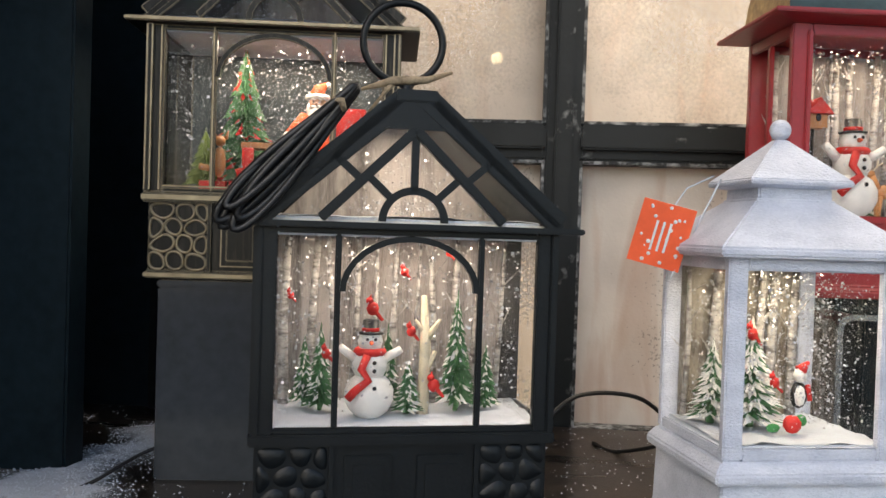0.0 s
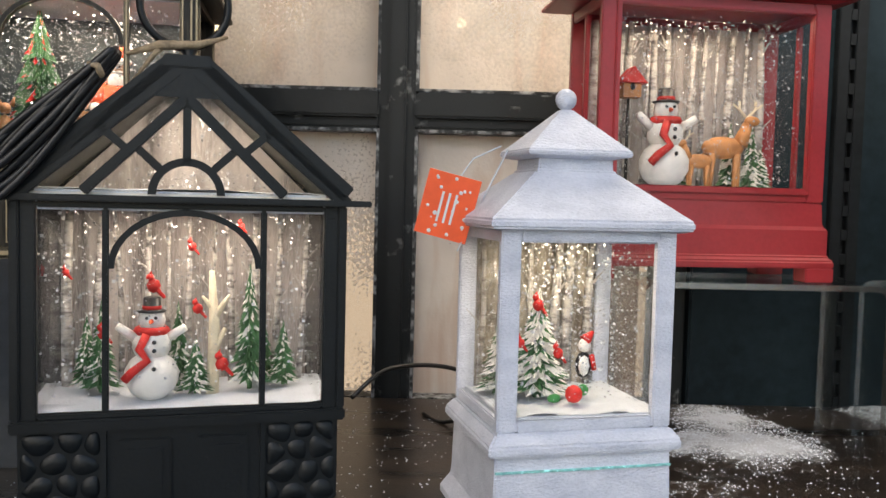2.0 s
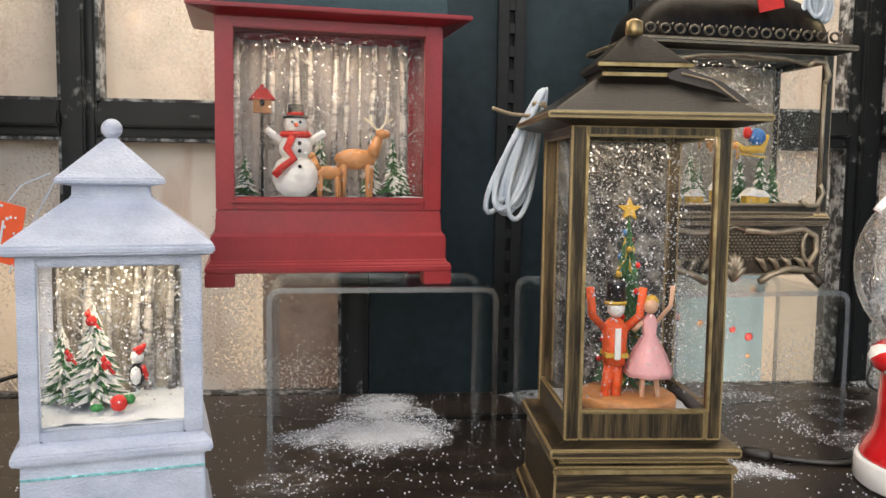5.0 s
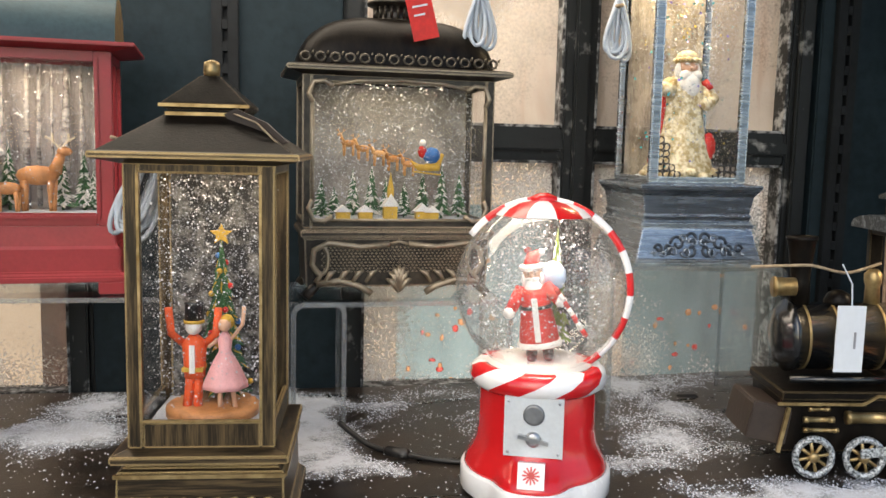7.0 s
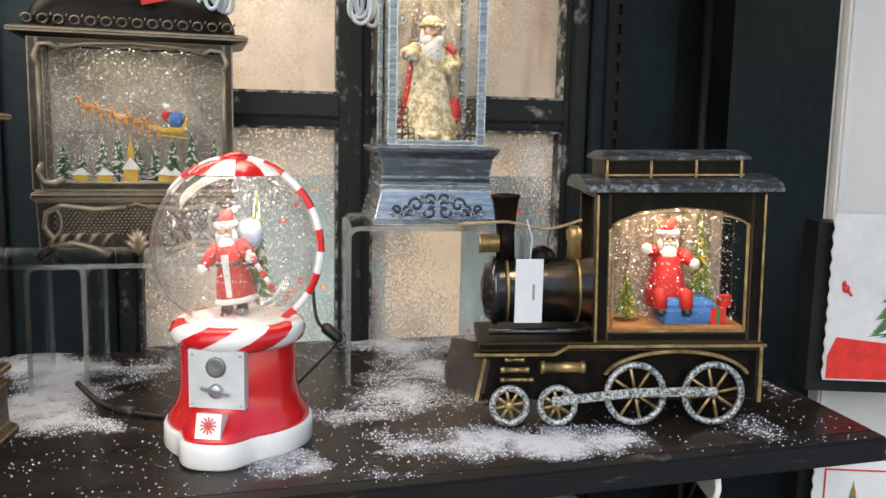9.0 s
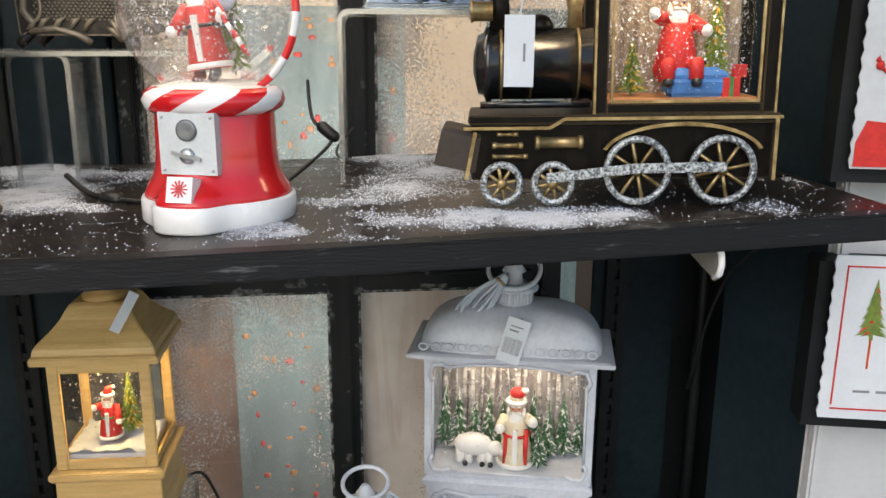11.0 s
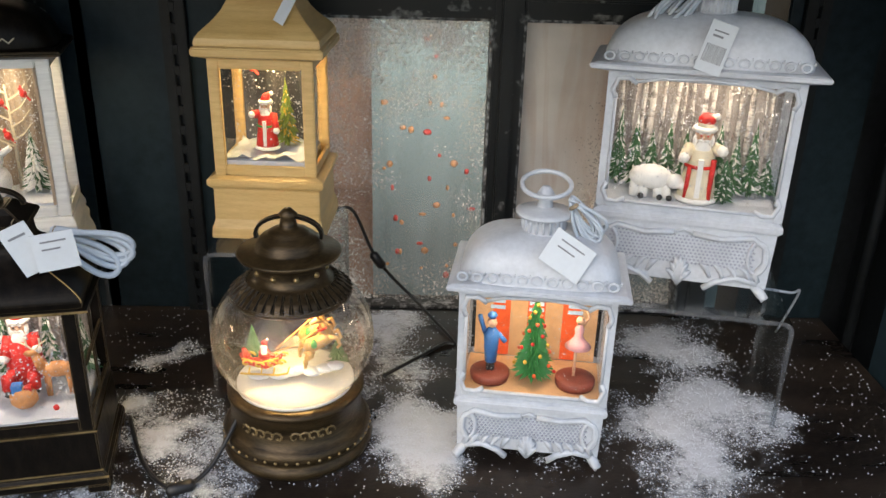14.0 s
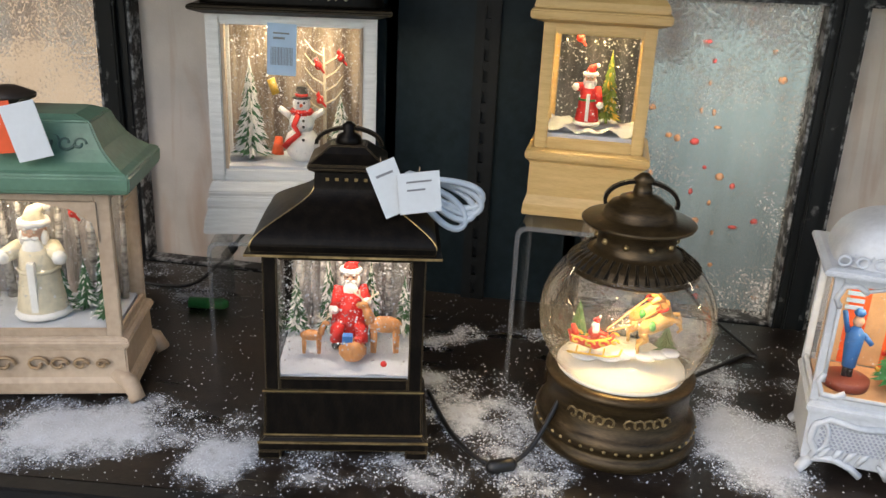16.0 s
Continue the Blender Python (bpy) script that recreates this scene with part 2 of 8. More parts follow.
TWINE = mat("jute_twine", (0.3, 0.23, 0.15), 0.9, 0, 0.35, 120, 0.8, 500)
PAPER = mat("white_paper_tag", (0.6, 0.64, 0.68), 0.6, 0, 0.05, 30, 0.05, 200)
ORANGETAG = mat("orange_red_card", (0.75, 0.1, 0.03), 0.4, 0, 0.12, 40, 0.05, 200)
INKDARK = mat("tarnished_silver", (0.04, 0.05, 0.065), 0.4, 0.5, 0.2, 60, 0.2, 200)
INK = mat("grey_print", (0.2, 0.21, 0.23), 0.6, 0, 0.1, 30, 0, 200)
GLASS = glass_mat("clear_glass", (0.985, 0.985, 0.985))
BALLGLASS = glass_mat("water_filled_glass", (0.97, 0.975, 0.98), 0.03, 0.04, 2.2, 0.7)
bn, bl = BALLGLASS.node_tree.nodes, BALLGLASS.node_tree.links
milky, clear = bn.new("ShaderNodeBsdfTranslucent"), bn["Material Output"].inputs[0].links[0].from_socket
milky.inputs[0].default_value = (0.85, 0.85, 0.85, 1)
haze = bn.new("ShaderNodeMixShader")
haze.inputs[0].default_value = 0.06
bl.new(clear, haze.inputs[1]), bl.new(milky.outputs[0], haze.inputs[2]), bl.new(haze.outputs[0], bn["Material Output"].inputs[0])
ACRYLIC = glass_mat("clear_acrylic", (0.93, 0.95, 0.955), 0.06, 0.06)
FLAKE = mat("glitter_flake", (0.64, 0.65, 0.67), 0.25, 0.3, 0.1, 50, 0, 200)
FIR = mat("fir_green", (0.04, 0.12, 0.045), 0.6, 0, 0.35, 60, 0.3, 300)
FIRLIGHT = mat("light_fir_green", (0.14, 0.2, 0.03), 0.6, 0, 0.35, 60, 0.3, 300)
FIGRED = mat("painted_red", (0.55, 0.02, 0.015), 0.62, 0, 0.2, 80, 0.2, 300)
FIGORANGE = mat("painted_orange_red", (0.72, 0.1, 0.025), 0.62, 0, 0.2, 80, 0.2, 300)
FIGWHITE = mat("painted_white", (0.76, 0.74, 0.7), 0.55, 0, 0.08, 80, 0.4, 300)
FIGSKIN = mat("painted_skin", (0.6, 0.36, 0.24), 0.5, 0, 0.1, 80, 0.1, 300)
FIGBLACK = mat("painted_black", (0.015, 0.015, 0.016), 0.35, 0, 0.2, 80, 0.1, 300)
FIGBROWN = mat("painted_tan", (0.5, 0.22, 0.08), 0.5, 0, 0.25, 80, 0.2, 300)
FIGBLUE = mat("painted_blue", (0.04, 0.16, 0.42), 0.62, 0, 0.2, 80, 0.2, 300)
FIGPINK = mat("painted_pink", (0.72, 0.36, 0.36), 0.55, 0, 0.12, 80, 0.4, 300)
FIGGOLD = mat("painted_gold", (0.6, 0.38, 0.06), 0.62, 0.3, 0.2, 80, 0.2, 300)
FIGCREAM = mat("birch_cream", (0.66, 0.58, 0.42), 0.6, 0, 0.15, 90, 0.4, 300)
FIGGREEN = mat("painted_green", (0.03, 0.2, 0.05), 0.62, 0, 0.2, 80, 0.2, 300)
BACKGREY = mat("printed_winter_wood", (0.13, 0.115, 0.11), 0.5, 0, 0.2, 9, 0, 200, stretch=(9, 9, 0.6), col2=(0.5, 0.45, 0.42), lo=0.36, hi=0.58)
BACKDARK = mat("dark_speckled_back", (0.03, 0.032, 0.036), 0.4, 0, 0.3, 12, 0, 300, stretch=(5, 5, 0.8), col2=(0.16, 0.16, 0.17), lo=0.45, hi=0.75)
BACKWARM = mat("printed_warm_wood", (0.14, 0.1, 0.075), 0.5, 0, 0.3, 12, 0, 260, stretch=(8, 8, 0.7), col2=(0.4, 0.32, 0.24), lo=0.42, hi=0.66)
WALLWHITE = mat("white_wall_paint", (0.5, 0.51, 0.52), 0.6, 0, 0.05, 5, 0.1, 120)
GROUND = mat("paving", (0.2, 0.19, 0.18), 0.8, 0, 0.25, 4, 0.3, 60)
BOARDBLUE = mat("weathered_blue_board", (0.1, 0.17, 0.2), 0.7, 0, 0.2, 6, 0.3, 90, stretch=(6, 1, 1), col2=(0.18, 0.26, 0.29))
BROWN = mat("dark_brown_plastic", (0.03, 0.02, 0.015), 0.5, 0, 0.3, 30, 0.3, 200)
BACKDUSK = mat("dusky_blue_back", (0.04, 0.055, 0.06), 0.5, 0, 0.25, 14, 0, 260, stretch=(1, 1, 0.6), col2=(0.11, 0.135, 0.14), lo=0.4, hi=0.7)
BACKFLECK = mat("grey_flecked_back", (0.2, 0.185, 0.165), 0.5, 0, 0.2, 20, 0, 320, col2=(0.36, 0.335, 0.3), lo=0.4, hi=0.65)
BACKWHITE = mat("mottled_warm_back", (0.16, 0.135, 0.11), 0.5, 0, 0.25, 30, 0, 300, stretch=(2, 2, 0.7), col2=(0.4, 0.36, 0.3), lo=0.4, hi=0.62)
BACKGLIT = mat("dark_glittered_back", (0.035, 0.033, 0.032), 0.4, 0, 0.3, 90, 0, 400, col2=(0.22, 0.21, 0.19), lo=0.46, hi=0.62)
GILTCREAM = mat("gilded_cream", (0.5, 0.37, 0.16), 0.5, 0.1, 0.2, 130, 0.6, 300, col2=(0.8, 0.72, 0.52), lo=0.42, hi=0.58)
HOLO = mat("glitter_band", (0.3, 0.7, 0.68), 0.25, 0.3, 0.4, 200, 0.5, 500)
CARDART = mat("printed_card_sky", (0.5, 0.53, 0.56), 0.6, 0, 0.1, 20, 0, 100)
FROST_A = frost_mat("sprayed_pane", (0.8, 0.79, 0.78), (0.68, 0.36), (0.82, 0.76), 0.45)
FROST_B = frost_mat("lightly_sprayed_pane", (0.74, 0.67, 0.6), (0.5, 0.5), (0.36, 0.36), 0.9, 0.3)
FROST_C = frost_mat("sprayed_pane_low_clear", (0.78, 0.74, 0.7), (0.85, 0.3), (0.42, 0.5), 0.45)
FROST_D = frost_mat("evenly_sprayed_pane", (0.8, 0.77, 0.75), (2.2, 2.2), (0.5, 0.5))
ROOMGLOW = glow_mat("room_backdrop_glow", (0.8, 0.62, 0.45), 1.0)
SPOTGLOW = glow_mat("warm_light_spot", (1.0, 0.78, 0.45), 14, 0.05)


# ---- mesh building ----
class Shape:
    """Collects faces of one mesh; k is the material slot of what is added next."""

    def __init__(self):
        self.v, self.f, self.m, self.s, self.k, self.t = [], [], [], [], 0, Matrix()

    def add(self, verts, faces, smooth=False):
        o = len(self.v)
        self.v += [tuple(self.t @ Vector(p)) for p in verts]
        self.f += [tuple(i + o for i in f) for f in faces]
        self.m += [self.k] * len(faces)
        self.s += [smooth] * len(faces)
        return self

    def box(self, x0, x1, y0, y1, z0, z1):
        return self.add([(x, y, z) for z in (z0, z1) for x, y in ((x0, y0), (x1, y0), (x1, y1), (x0, y1))],
                        [(3, 2, 1, 0), (4, 5, 6, 7), (0, 1, 5, 4), (1, 2, 6, 5), (2, 3, 7, 6), (3, 0, 4, 7)])

    def loft(self, rows, cx=0.0, cy=0.0, smooth=False):
        """Stacked rectangles (z, width, depth)."""
        vs, fs = [], []
        for z, w, d in rows:
            vs += [(cx - w / 2, cy - d / 2, z), (cx + w / 2, cy - d / 2, z), (cx + w / 2, cy + d / 2, z), (cx - w / 2, cy + d / 2, z)]
        for i in range(len(rows) - 1):
            for a in range(4):
                b = (a + 1) % 4
                fs.append((4 * i + a, 4 * i + b, 4 * i + 4 + b, 4 * i + 4 + a))
        n = 4 * (len(rows) - 1)
        return self.add(vs, fs + [(3, 2, 1, 0), (n, n + 1, n + 2, n + 3)], smooth)

    def lathe(self, rows, n=28, cx=0.0, cy=0.0, smooth=True, wave=0.0, lobes=0):
        """Rings (radius, z) round an upright axis."""
        vs, fs = [], []
        for r, z in rows:
            for i in range(n):
                a = 2 * math.pi * i / n
                q = r * (1 + wave * math.cos(lobes * a))
                vs.append((cx + q * math.cos(a), cy + q * math.sin(a), z))
        for j in range(len(rows) - 1):
            for i in range(n):
                k = (i + 1) % n
                fs.append((j * n + i, j * n + k, (j + 1) * n + k, (j + 1) * n + i))
        e = (len(rows) - 1) * n
        return self.add(vs, fs + [tuple(range(n - 1, -1, -1)), tuple(range(e, e + n))], smooth)

    def dome(self, rows, n=40):
        """Stacked rounded rectangles (z, width, depth), softly shaded."""
        vs, fs = [], []
        for z, w, d in rows:
            for i in range(n):
                a = 2 * math.pi * (i + 0.5) / n
                c, e = math.cos(a), math.sin(a)
                vs.append((w / 2 * math.copysign(abs(c) ** 0.45, c), d / 2 * math.copysign(abs(e) ** 0.45, e), z))
        for j in range(len(rows) - 1):
            fs += [(j * n + i, j * n + (i + 1) % n, (j + 1) * n + (i + 1) % n, (j + 1) * n + i) for i in range(n)]
        e = (len(rows) - 1) * n
        return self.add(vs, fs + [tuple(range(n - 1, -1, -1)), tuple(range(e, e + n))], True)

    def tube(self, pts, r, n=8, closed=False, flat=1.0):
        pts = [Vector(p) for p in pts]
        c, vs, fs = len(pts), [], []
        side = None
        for i, p in enumerate(pts):
            a = pts[(i - 1) % c] if closed or i else p
            b = pts[(i + 1) % c] if closed or i < c - 1 else p
            d = (b - a).normalized()
            if side is None:
                side = d.cross(Vector((0, 1, 0)) if abs(d.y) < 0.9 else Vector((1, 0, 0))).normalized()
            side = (side - d * side.dot(d)).normalized()
            up = d.cross(side)
            q = r[i] if isinstance(r, (list, tuple)) else r
            for j in range(n):
                w = 2 * math.pi * (j + 0.5) / n
                vs.append(p + side * (q * math.cos(w)) + up * (q * flat * math.sin(w)))
        for i in range(c if closed else c - 1):
            for j in range(n):
                k, o = (j + 1) % n, (i + 1) % c
                fs.append((i * n + j, i * n + k, o * n + k, o * n + j))
        if not closed:
            fs += [tuple(range(n - 1, -1, -1)), tuple(range((c - 1) * n, c * n))]
        return self.add(vs, fs, n > 5)

    def ball(self, c, r, n=10):
        rx, ry, rz = r if isinstance(r, (list, tuple)) else (r, r, r)
        m = max(4, n // 2)
        vs, fs = [], []
        for j in range(1, m):
            p = math.pi * j / m
            for i in range(n):
                a = 2 * math.pi * i / n
                vs.append((c[0] + rx * math.sin(p) * math.cos(a), c[1] + ry * math.sin(p) * math.sin(a), c[2] - rz * math.cos(p)))
        vs += [(c[0], c[1], c[2] - rz), (c[0], c[1], c[2] + rz)]
        e = len(vs)
        for j in range(m - 2):
            for i in range(n):
                k = (i + 1) % n
                fs.append((j * n + i, j * n + k, (j + 1) * n + k, (j + 1) * n + i))
        for i in range(n):
            k = (i + 1) % n
            fs += [(e - 2, k, i), (e - 1, (m - 2) * n + i, (m - 2) * n + k)]
        return self.add(vs, fs, True)

    def prism(self, poly, y0, y1):
        """A polygon in x, z (counter-clockwise seen from the front) pushed from y0 back to y1."""
        n = len(poly)
        vs = [(x, y0, z) for x, z in poly] + [(x, y1, z) for x, z in poly]
        return self.add(vs, [tuple(range(n)), tuple(range(2 * n - 1, n - 1, -1))] + [((i + 1) % n, i, n + i, n + (i + 1) % n) for i in range(n)])

    def bar(self, a, b, w, y0, y1):
        """A flat bar from a to b (x, z) of width w, between y0 and y1."""
        dx, dz = b[0] - a[0], b[1] - a[1]
        q = math.hypot(dx, dz)
        nx, nz = -dz / q * w / 2, dx / q * w / 2
        return self.prism([(a[0] - nx, a[1] - nz), (b[0] - nx, b[1] - nz), (b[0] + nx, b[1] + nz), (a[0] + nx, a[1] + nz)], y0, y1)

    def arch(self, cx, cz, rx, rz, w, y0, y1, a0=0, a1=180, n=16):
        vs, fs = [], []
        for i in range(n + 1):
            a = radians(a0 + (a1 - a0) * i / n)
            for s in (0, 1):
                x, z = cx + (rx + s * w) * math.cos(a), cz + (rz + s * w) * math.sin(a)
                vs += [(x, y0, z), (x, y1, z)]
        for i in range(n):
            b, c = 4 * i, 4 * i + 4
            fs += [(b, b + 2, c + 2, c), (b + 1, c + 1, c + 3, b + 3), (b, c, c + 1, b + 1), (b + 2, b + 3, c + 3, c + 2)]
        return self.add(vs, fs + [(0, 1, 3, 2), (4 * n, 4 * n + 2, 4 * n + 3, 4 * n + 1)])


def part(name, sh, mats, parent=None, label="", bevel=0.0, kind="", weld=False):
    me = bpy.data.meshes.new(name)
    me.from_pydata(sh.v, [], sh.f)
    for ma in mats if isinstance(mats, (list, tuple)) else [mats]:
        me.materials.append(ma)
    me.polygons.foreach_set("material_index", sh.m)
    me.polygons.foreach_set("use_smooth", sh.s)
    if weld:
        bm = bmesh.new()
        bm.from_mesh(me)
        bmesh.ops.remove_doubles(bm, verts=bm.verts, dist=1e-5)
        bmesh.ops.delete(bm, geom=[v for v in bm.verts if not v.link_faces], context="VERTS")
        bm.to_mesh(me)
        bm.free()
    if bevel:
        bm = bmesh.new()
        bm.from_mesh(me)
        es = [e for e in bm.edges if len(e.link_faces) == 2 and e.calc_face_angle(0) > 0.6]
        bmesh.ops.bevel(bm, geom=es, offset=bevel, segments=2, affect="EDGES", clamp_overlap=True)
        bm.to_mesh(me)
        bm.free()
    me.update()
    ob = new(name, me)
    ob.parent = parent
    if label or kind:
        tagged(ob, label=label, kind=kind)
    return ob


def thing(name, label, category, x, y, z, rot=0.0, group=""):
    ob = new(name)
    ob.empty_display_size = 0.02
    ob.matrix_basis = pose(x, y, z, 0, 0, rot)
    return tagged(ob, label, category, group)


def setting(name, sh, mats, label, bevel=0.0):
    ob = part(name, sh, mats, None, "", bevel)
    return tagged(ob, label, name.split("_")[0], kind="structure")


rnd = random.Random(7)

# ---- the niche: back wall, windows, panels, boards ----
UP, LOW, WALL = 1.297, 0.728, 0.88

g = Shape()
g.add([(-300, -300, 0), (300, -300, 0), (300, 300, 0), (-300, 300, 0)], [(0, 1, 2, 3)])
setting("ground", g, GROUND, "grey paved ground in front of the stall")


def slotted_upright(x, y, z0, z1):
    """A black steel shelving upright with a double row of slots."""
    p = tagged(new("shelf_upright"), "black slotted steel shelf upright on the wall", "shelf upright")
    p.matrix_basis = pose(x, y, z0)
    for q in (-1, 1):
        part("flange", Shape().box(*sorted((q * 0.0028, q * 0.015)), -0.01, 0.0, 0, z1 - z0), BLACKPAINT, p, bevel=0.001)
    s = Shape().box(-0.0028, 0.0028, -0.002, 0, 0, z1 - z0)
    z = 0.0
    while z < z1 - z0 - 0.03:
        s.box(-0.0028, 0.0028, -0.0098, -0.002, z, z + 0.011)
        z += 0.025
    part("slotted_web", s, BLACKPAINT, p, "slotted web", kind="stuff")


def window(name, xs, bars, zs, label, mats, y=WALL):
    """Panes between worn black bars; xs, zs: edges of the panes, pair by pair."""
    w = tagged(new(name), label, "window", kind="structure")
    w.matrix_basis = pose(0, y, 0)
    x0, x1, z0, z1 = bars
    s = Shape()
    edges = [x0] + [v for p in xs for v in p] + [x1]
    for a, b in zip(edges[::2], edges[1::2]):
        s.box(a, b, -0.02, 0.03, z0, z1)
        if b - a < 0.06:
            m = (a + b) / 2
            s.box(m - 0.009, m + 0.009, -0.03, -0.02, z0, z1)
    hz = [z0] + [v for p in zs for v in p] + [z1]
    for a, b in zip(hz[::2], hz[1::2]):
        for c, d in xs:
            if b - a > 0.002:
                s.box(c, d, -0.018, 0.03, a, b)
                if b - a < 0.06:
                    m = (a + b) / 2
                    s.box(c, d, -0.027, -0.018, m - 0.008, m + 0.008)
    part("window_frame", s, WORN, w, bevel=0.0022)
    i = 0
    for c, d in xs:
        for a, b in zs:
            pane = part("pane", Shape().box(c - 0.002, d + 0.002, 0.008, 0.011, a - 0.002, b + 0.002), mats[i % len(mats)], w)
            pane.visible_shadow = False
            e = Shape().box(c, c + 0.0035, -0.0185, 0.0079, a, b).box(d - 0.0035, d, -0.0185, 0.0079, a, b)
            e.box(c + 0.0035, d - 0.0035, -0.0165, 0.0079, a, a + 0.0035).box(c + 0.0035, d - 0.0035, -0.0165, 0.0079, b - 0.0035, b)
            part("glazing_bead", e, PUTTY, w, "chipped glazing bead", bevel=0.0008)
            i += 1
    return w


PUTTY = mat("chipped_bead", (0.012, 0.014, 0.016), 0.6, 0, 0.3, 35, 0.6, 120, stretch=(1.5, 1.5, 1.5), col2=(0.34, 0.35, 0.36), lo=0.47, hi=0.6)
window("window_1", [(-0.21, 0.047), (0.084, 0.345)], (-0.25, 0.375, UP - 0.02, 2.1), [(UP - 0.005, 1.58), (1.619, 2.06)],
       "old black wooden window with frosted panes behind the upper board", [FROST_C, FROST_B, FROST_C, FROST_B])
window("window_2", [(0.69, 0.938), (0.979, 1.237)], (0.665, 1.27, UP - 0.02, 2.1), [(UP - 0.005, 1.583), (1.624, 2.06)],
       "old black wooden window with snow-sprayed panes behind the upper board", [FROST_A, FROST_B, FROST_A, FROST_B])
window("window_3", [(-0.235, 0.015), (0.058, 0.40)], (-0.27, 0.425, LOW - 0.02, UP - 0.03), [(LOW - 0.004, 1.123), (1.157, UP - 0.04)],
       "old black wooden window with snow-sprayed panes below the upper board", [FROST_A, FROST_B, FROST_D, FROST_B])
window("window_4", [(0.664, 0.915), (0.953, 1.19)], (0.635, 1.23, LOW - 0.02, UP - 0.03), [(LOW - 0.004, 1.123), (1.157, UP - 0.04)],
       "old black wooden window with snow-sprayed panes below the upper board", [FROST_A, FROST_D, FROST_C, FROST_D])

setting("wall_back", Shape().box(0.376, 0.664, WALL - 0.03, WALL + 0.05, 0, 2.1).box(1.271, 1.392, WALL - 0.03, WALL + 0.05, 0, 2.1)
        .box(-1.2, -0.251, WALL - 0.03, WALL + 0.05, 0, 2.1).box(-0.25, 0.375, WALL - 0.01, WALL + 0.04, 0, LOW - 0.021).box(0.665, 1.27, WALL - 0.01, WALL + 0.04, 0, LOW - 0.021),
        PANELPAINT, "charcoal painted panels between the windows", 0.002)
setting("wall_left", Shape().box(-0.52, -0.47, -0.1, 0.84, 0, 2.1).box(-0.47, -0.335, 0.60, 0.63, 0, 2.1).box(-0.318, -0.285, 0.80, 0.85, 0, 2.1), PANELPAINT, "dark charcoal side panel of the stall", 0.002)
plan = [(1.392, 0.708), (1.4285, 0.566), (1.4295, 0.709)]
sh = Shape().add([(x, y, z) for z in (0, 2.1) for x, y in plan], [(2, 1, 0), (3, 4, 5), (0, 1, 4, 3), (1, 2, 5, 4), (2, 0, 3, 5)])
setting("wall_right", sh, PANELPAINT, "dark charcoal side panel of the stall")
# Black put on the recess walls in place of the shade in there.
setting("wall_recess", Shape().box(1.393, 1.47, WALL - 0.01, WALL + 0.05, 0, 2.1).box(1.43, 1.47, 0.7, WALL - 0.0101, 0, 2.1), BLACKPAINT, "recess beside the window, painted black for its shade")
setting("trim", Shape().tube([(1.404, 0.79, 0), (1.404, 0.79, 2.1)], 0.007, 12), BLACKPAINT, "thin dark pipe standing in the recess")
setting("column", Shape().box(1.43, 1.9, 0.565, 0.7, 0, 2.1).box(1.4302, 1.444, 0.55, 0.5645, 0, 2.1), WALLWHITE, "white painted column beside the stall", 0.003)
# Unseen cover, added to keep skylight from falling in from above.
setting("ceiling", Shape().box(-1.2, 1.9, 0.25, 1.9, 2.101, 2.15), PANELPAINT, "unseen dark board added to close the top of the stall")
# The sheet itself glows in place of the light in the room beyond.
setting("backdrop_room", Shape().box(-0.9, 1.9, 1.5, 1.52, 0, 2.1), ROOMGLOW, "glowing backdrop sheet standing in for the lit room beyond the panes")
for x in (0.53,):
    slotted_upright(x, WALL - 0.03, 0, 2.1)
slotted_upright(1.303, WALL - 0.03, 0, 2.1)
slotted_upright(-0.36, WALL - 0.03, 0, 2.1)

# Glowing balls on cords, placed close behind the panes in place of distant lights.
for x, y, z, r in ((-0.023, 1.45, 1.810, 0.011), (0.146, 1.45, 1.815, 0.009), (-0.074, 1.45, 1.733, 0.007), (-0.275, 1.40, 1.785, 0.016), (0.102, 1.45, 1.880, 0.009)):
    b = thing("far_light_ball", "small warm glowing ball standing in for a distant light", "bulb", x, y, z, group="bulbs beyond the panes")
    part("bulb", Shape().ball((0, 0, 0), r, 12), SPOTGLOW, b)
    part("cord", Shape().tube([(0, 0, r), (0, 0, 2.1 - z)], 0.0005, 5), CABLEB, b)

for x0, x1, yb, z0, z1 in ((0.74, 0.99, 1.22, 0.6, 1.1), (0.77, 1.05, 1.26, 1.1, 1.5), (1.2, 1.5, 1.3, 1.1, 1.5)):
    b = thing("painted_board", "weathered blue-grey board with painted red berries", "board", (x0 + x1) / 2, yb, 0, group="boards beyond the panes")
    part("plank", Shape().box((x0 - x1) / 2, (x1 - x0) / 2, 0, 0.015, 0.0, z1), BOARDBLUE, b)
    s = Shape()
    for i in range(40):
        s.k = 1 if i % 3 else 0
        s.ball((rnd.uniform(x0 - x1, x1 - x0) * 0.45, -0.001, rnd.uniform(z0, z1)), (rnd.uniform(0.003, 0.008), 0.002, rnd.uniform(0.003, 0.007)), 6)
    part("berries", s, [FIGRED, FIGBROWN], b, kind="stuff")

b = thing("tan_door", "dull pinkish tan panel standing in the room beyond", "panel", 0.68, 1.3, 0)
part("leaf", Shape().box(-0.09, 0.09, 0, 0.03, 0, 1.12), mat("dull_pink_tan", (0.26, 0.14, 0.1), 0.7, 0, 0.25, 8, 0.2, 90, col2=(0.36, 0.22, 0.16)), b, bevel=0.003)
for q in (0.35, 0.75):
    part("moulding", Shape().box(-0.06, 0.06, -0.006, -0.0002, q, q + 0.3), mat("tan_moulding", (0.3, 0.18, 0.13), 0.7, 0, 0.2, 8, 0.2, 90), b, bevel=0.002)
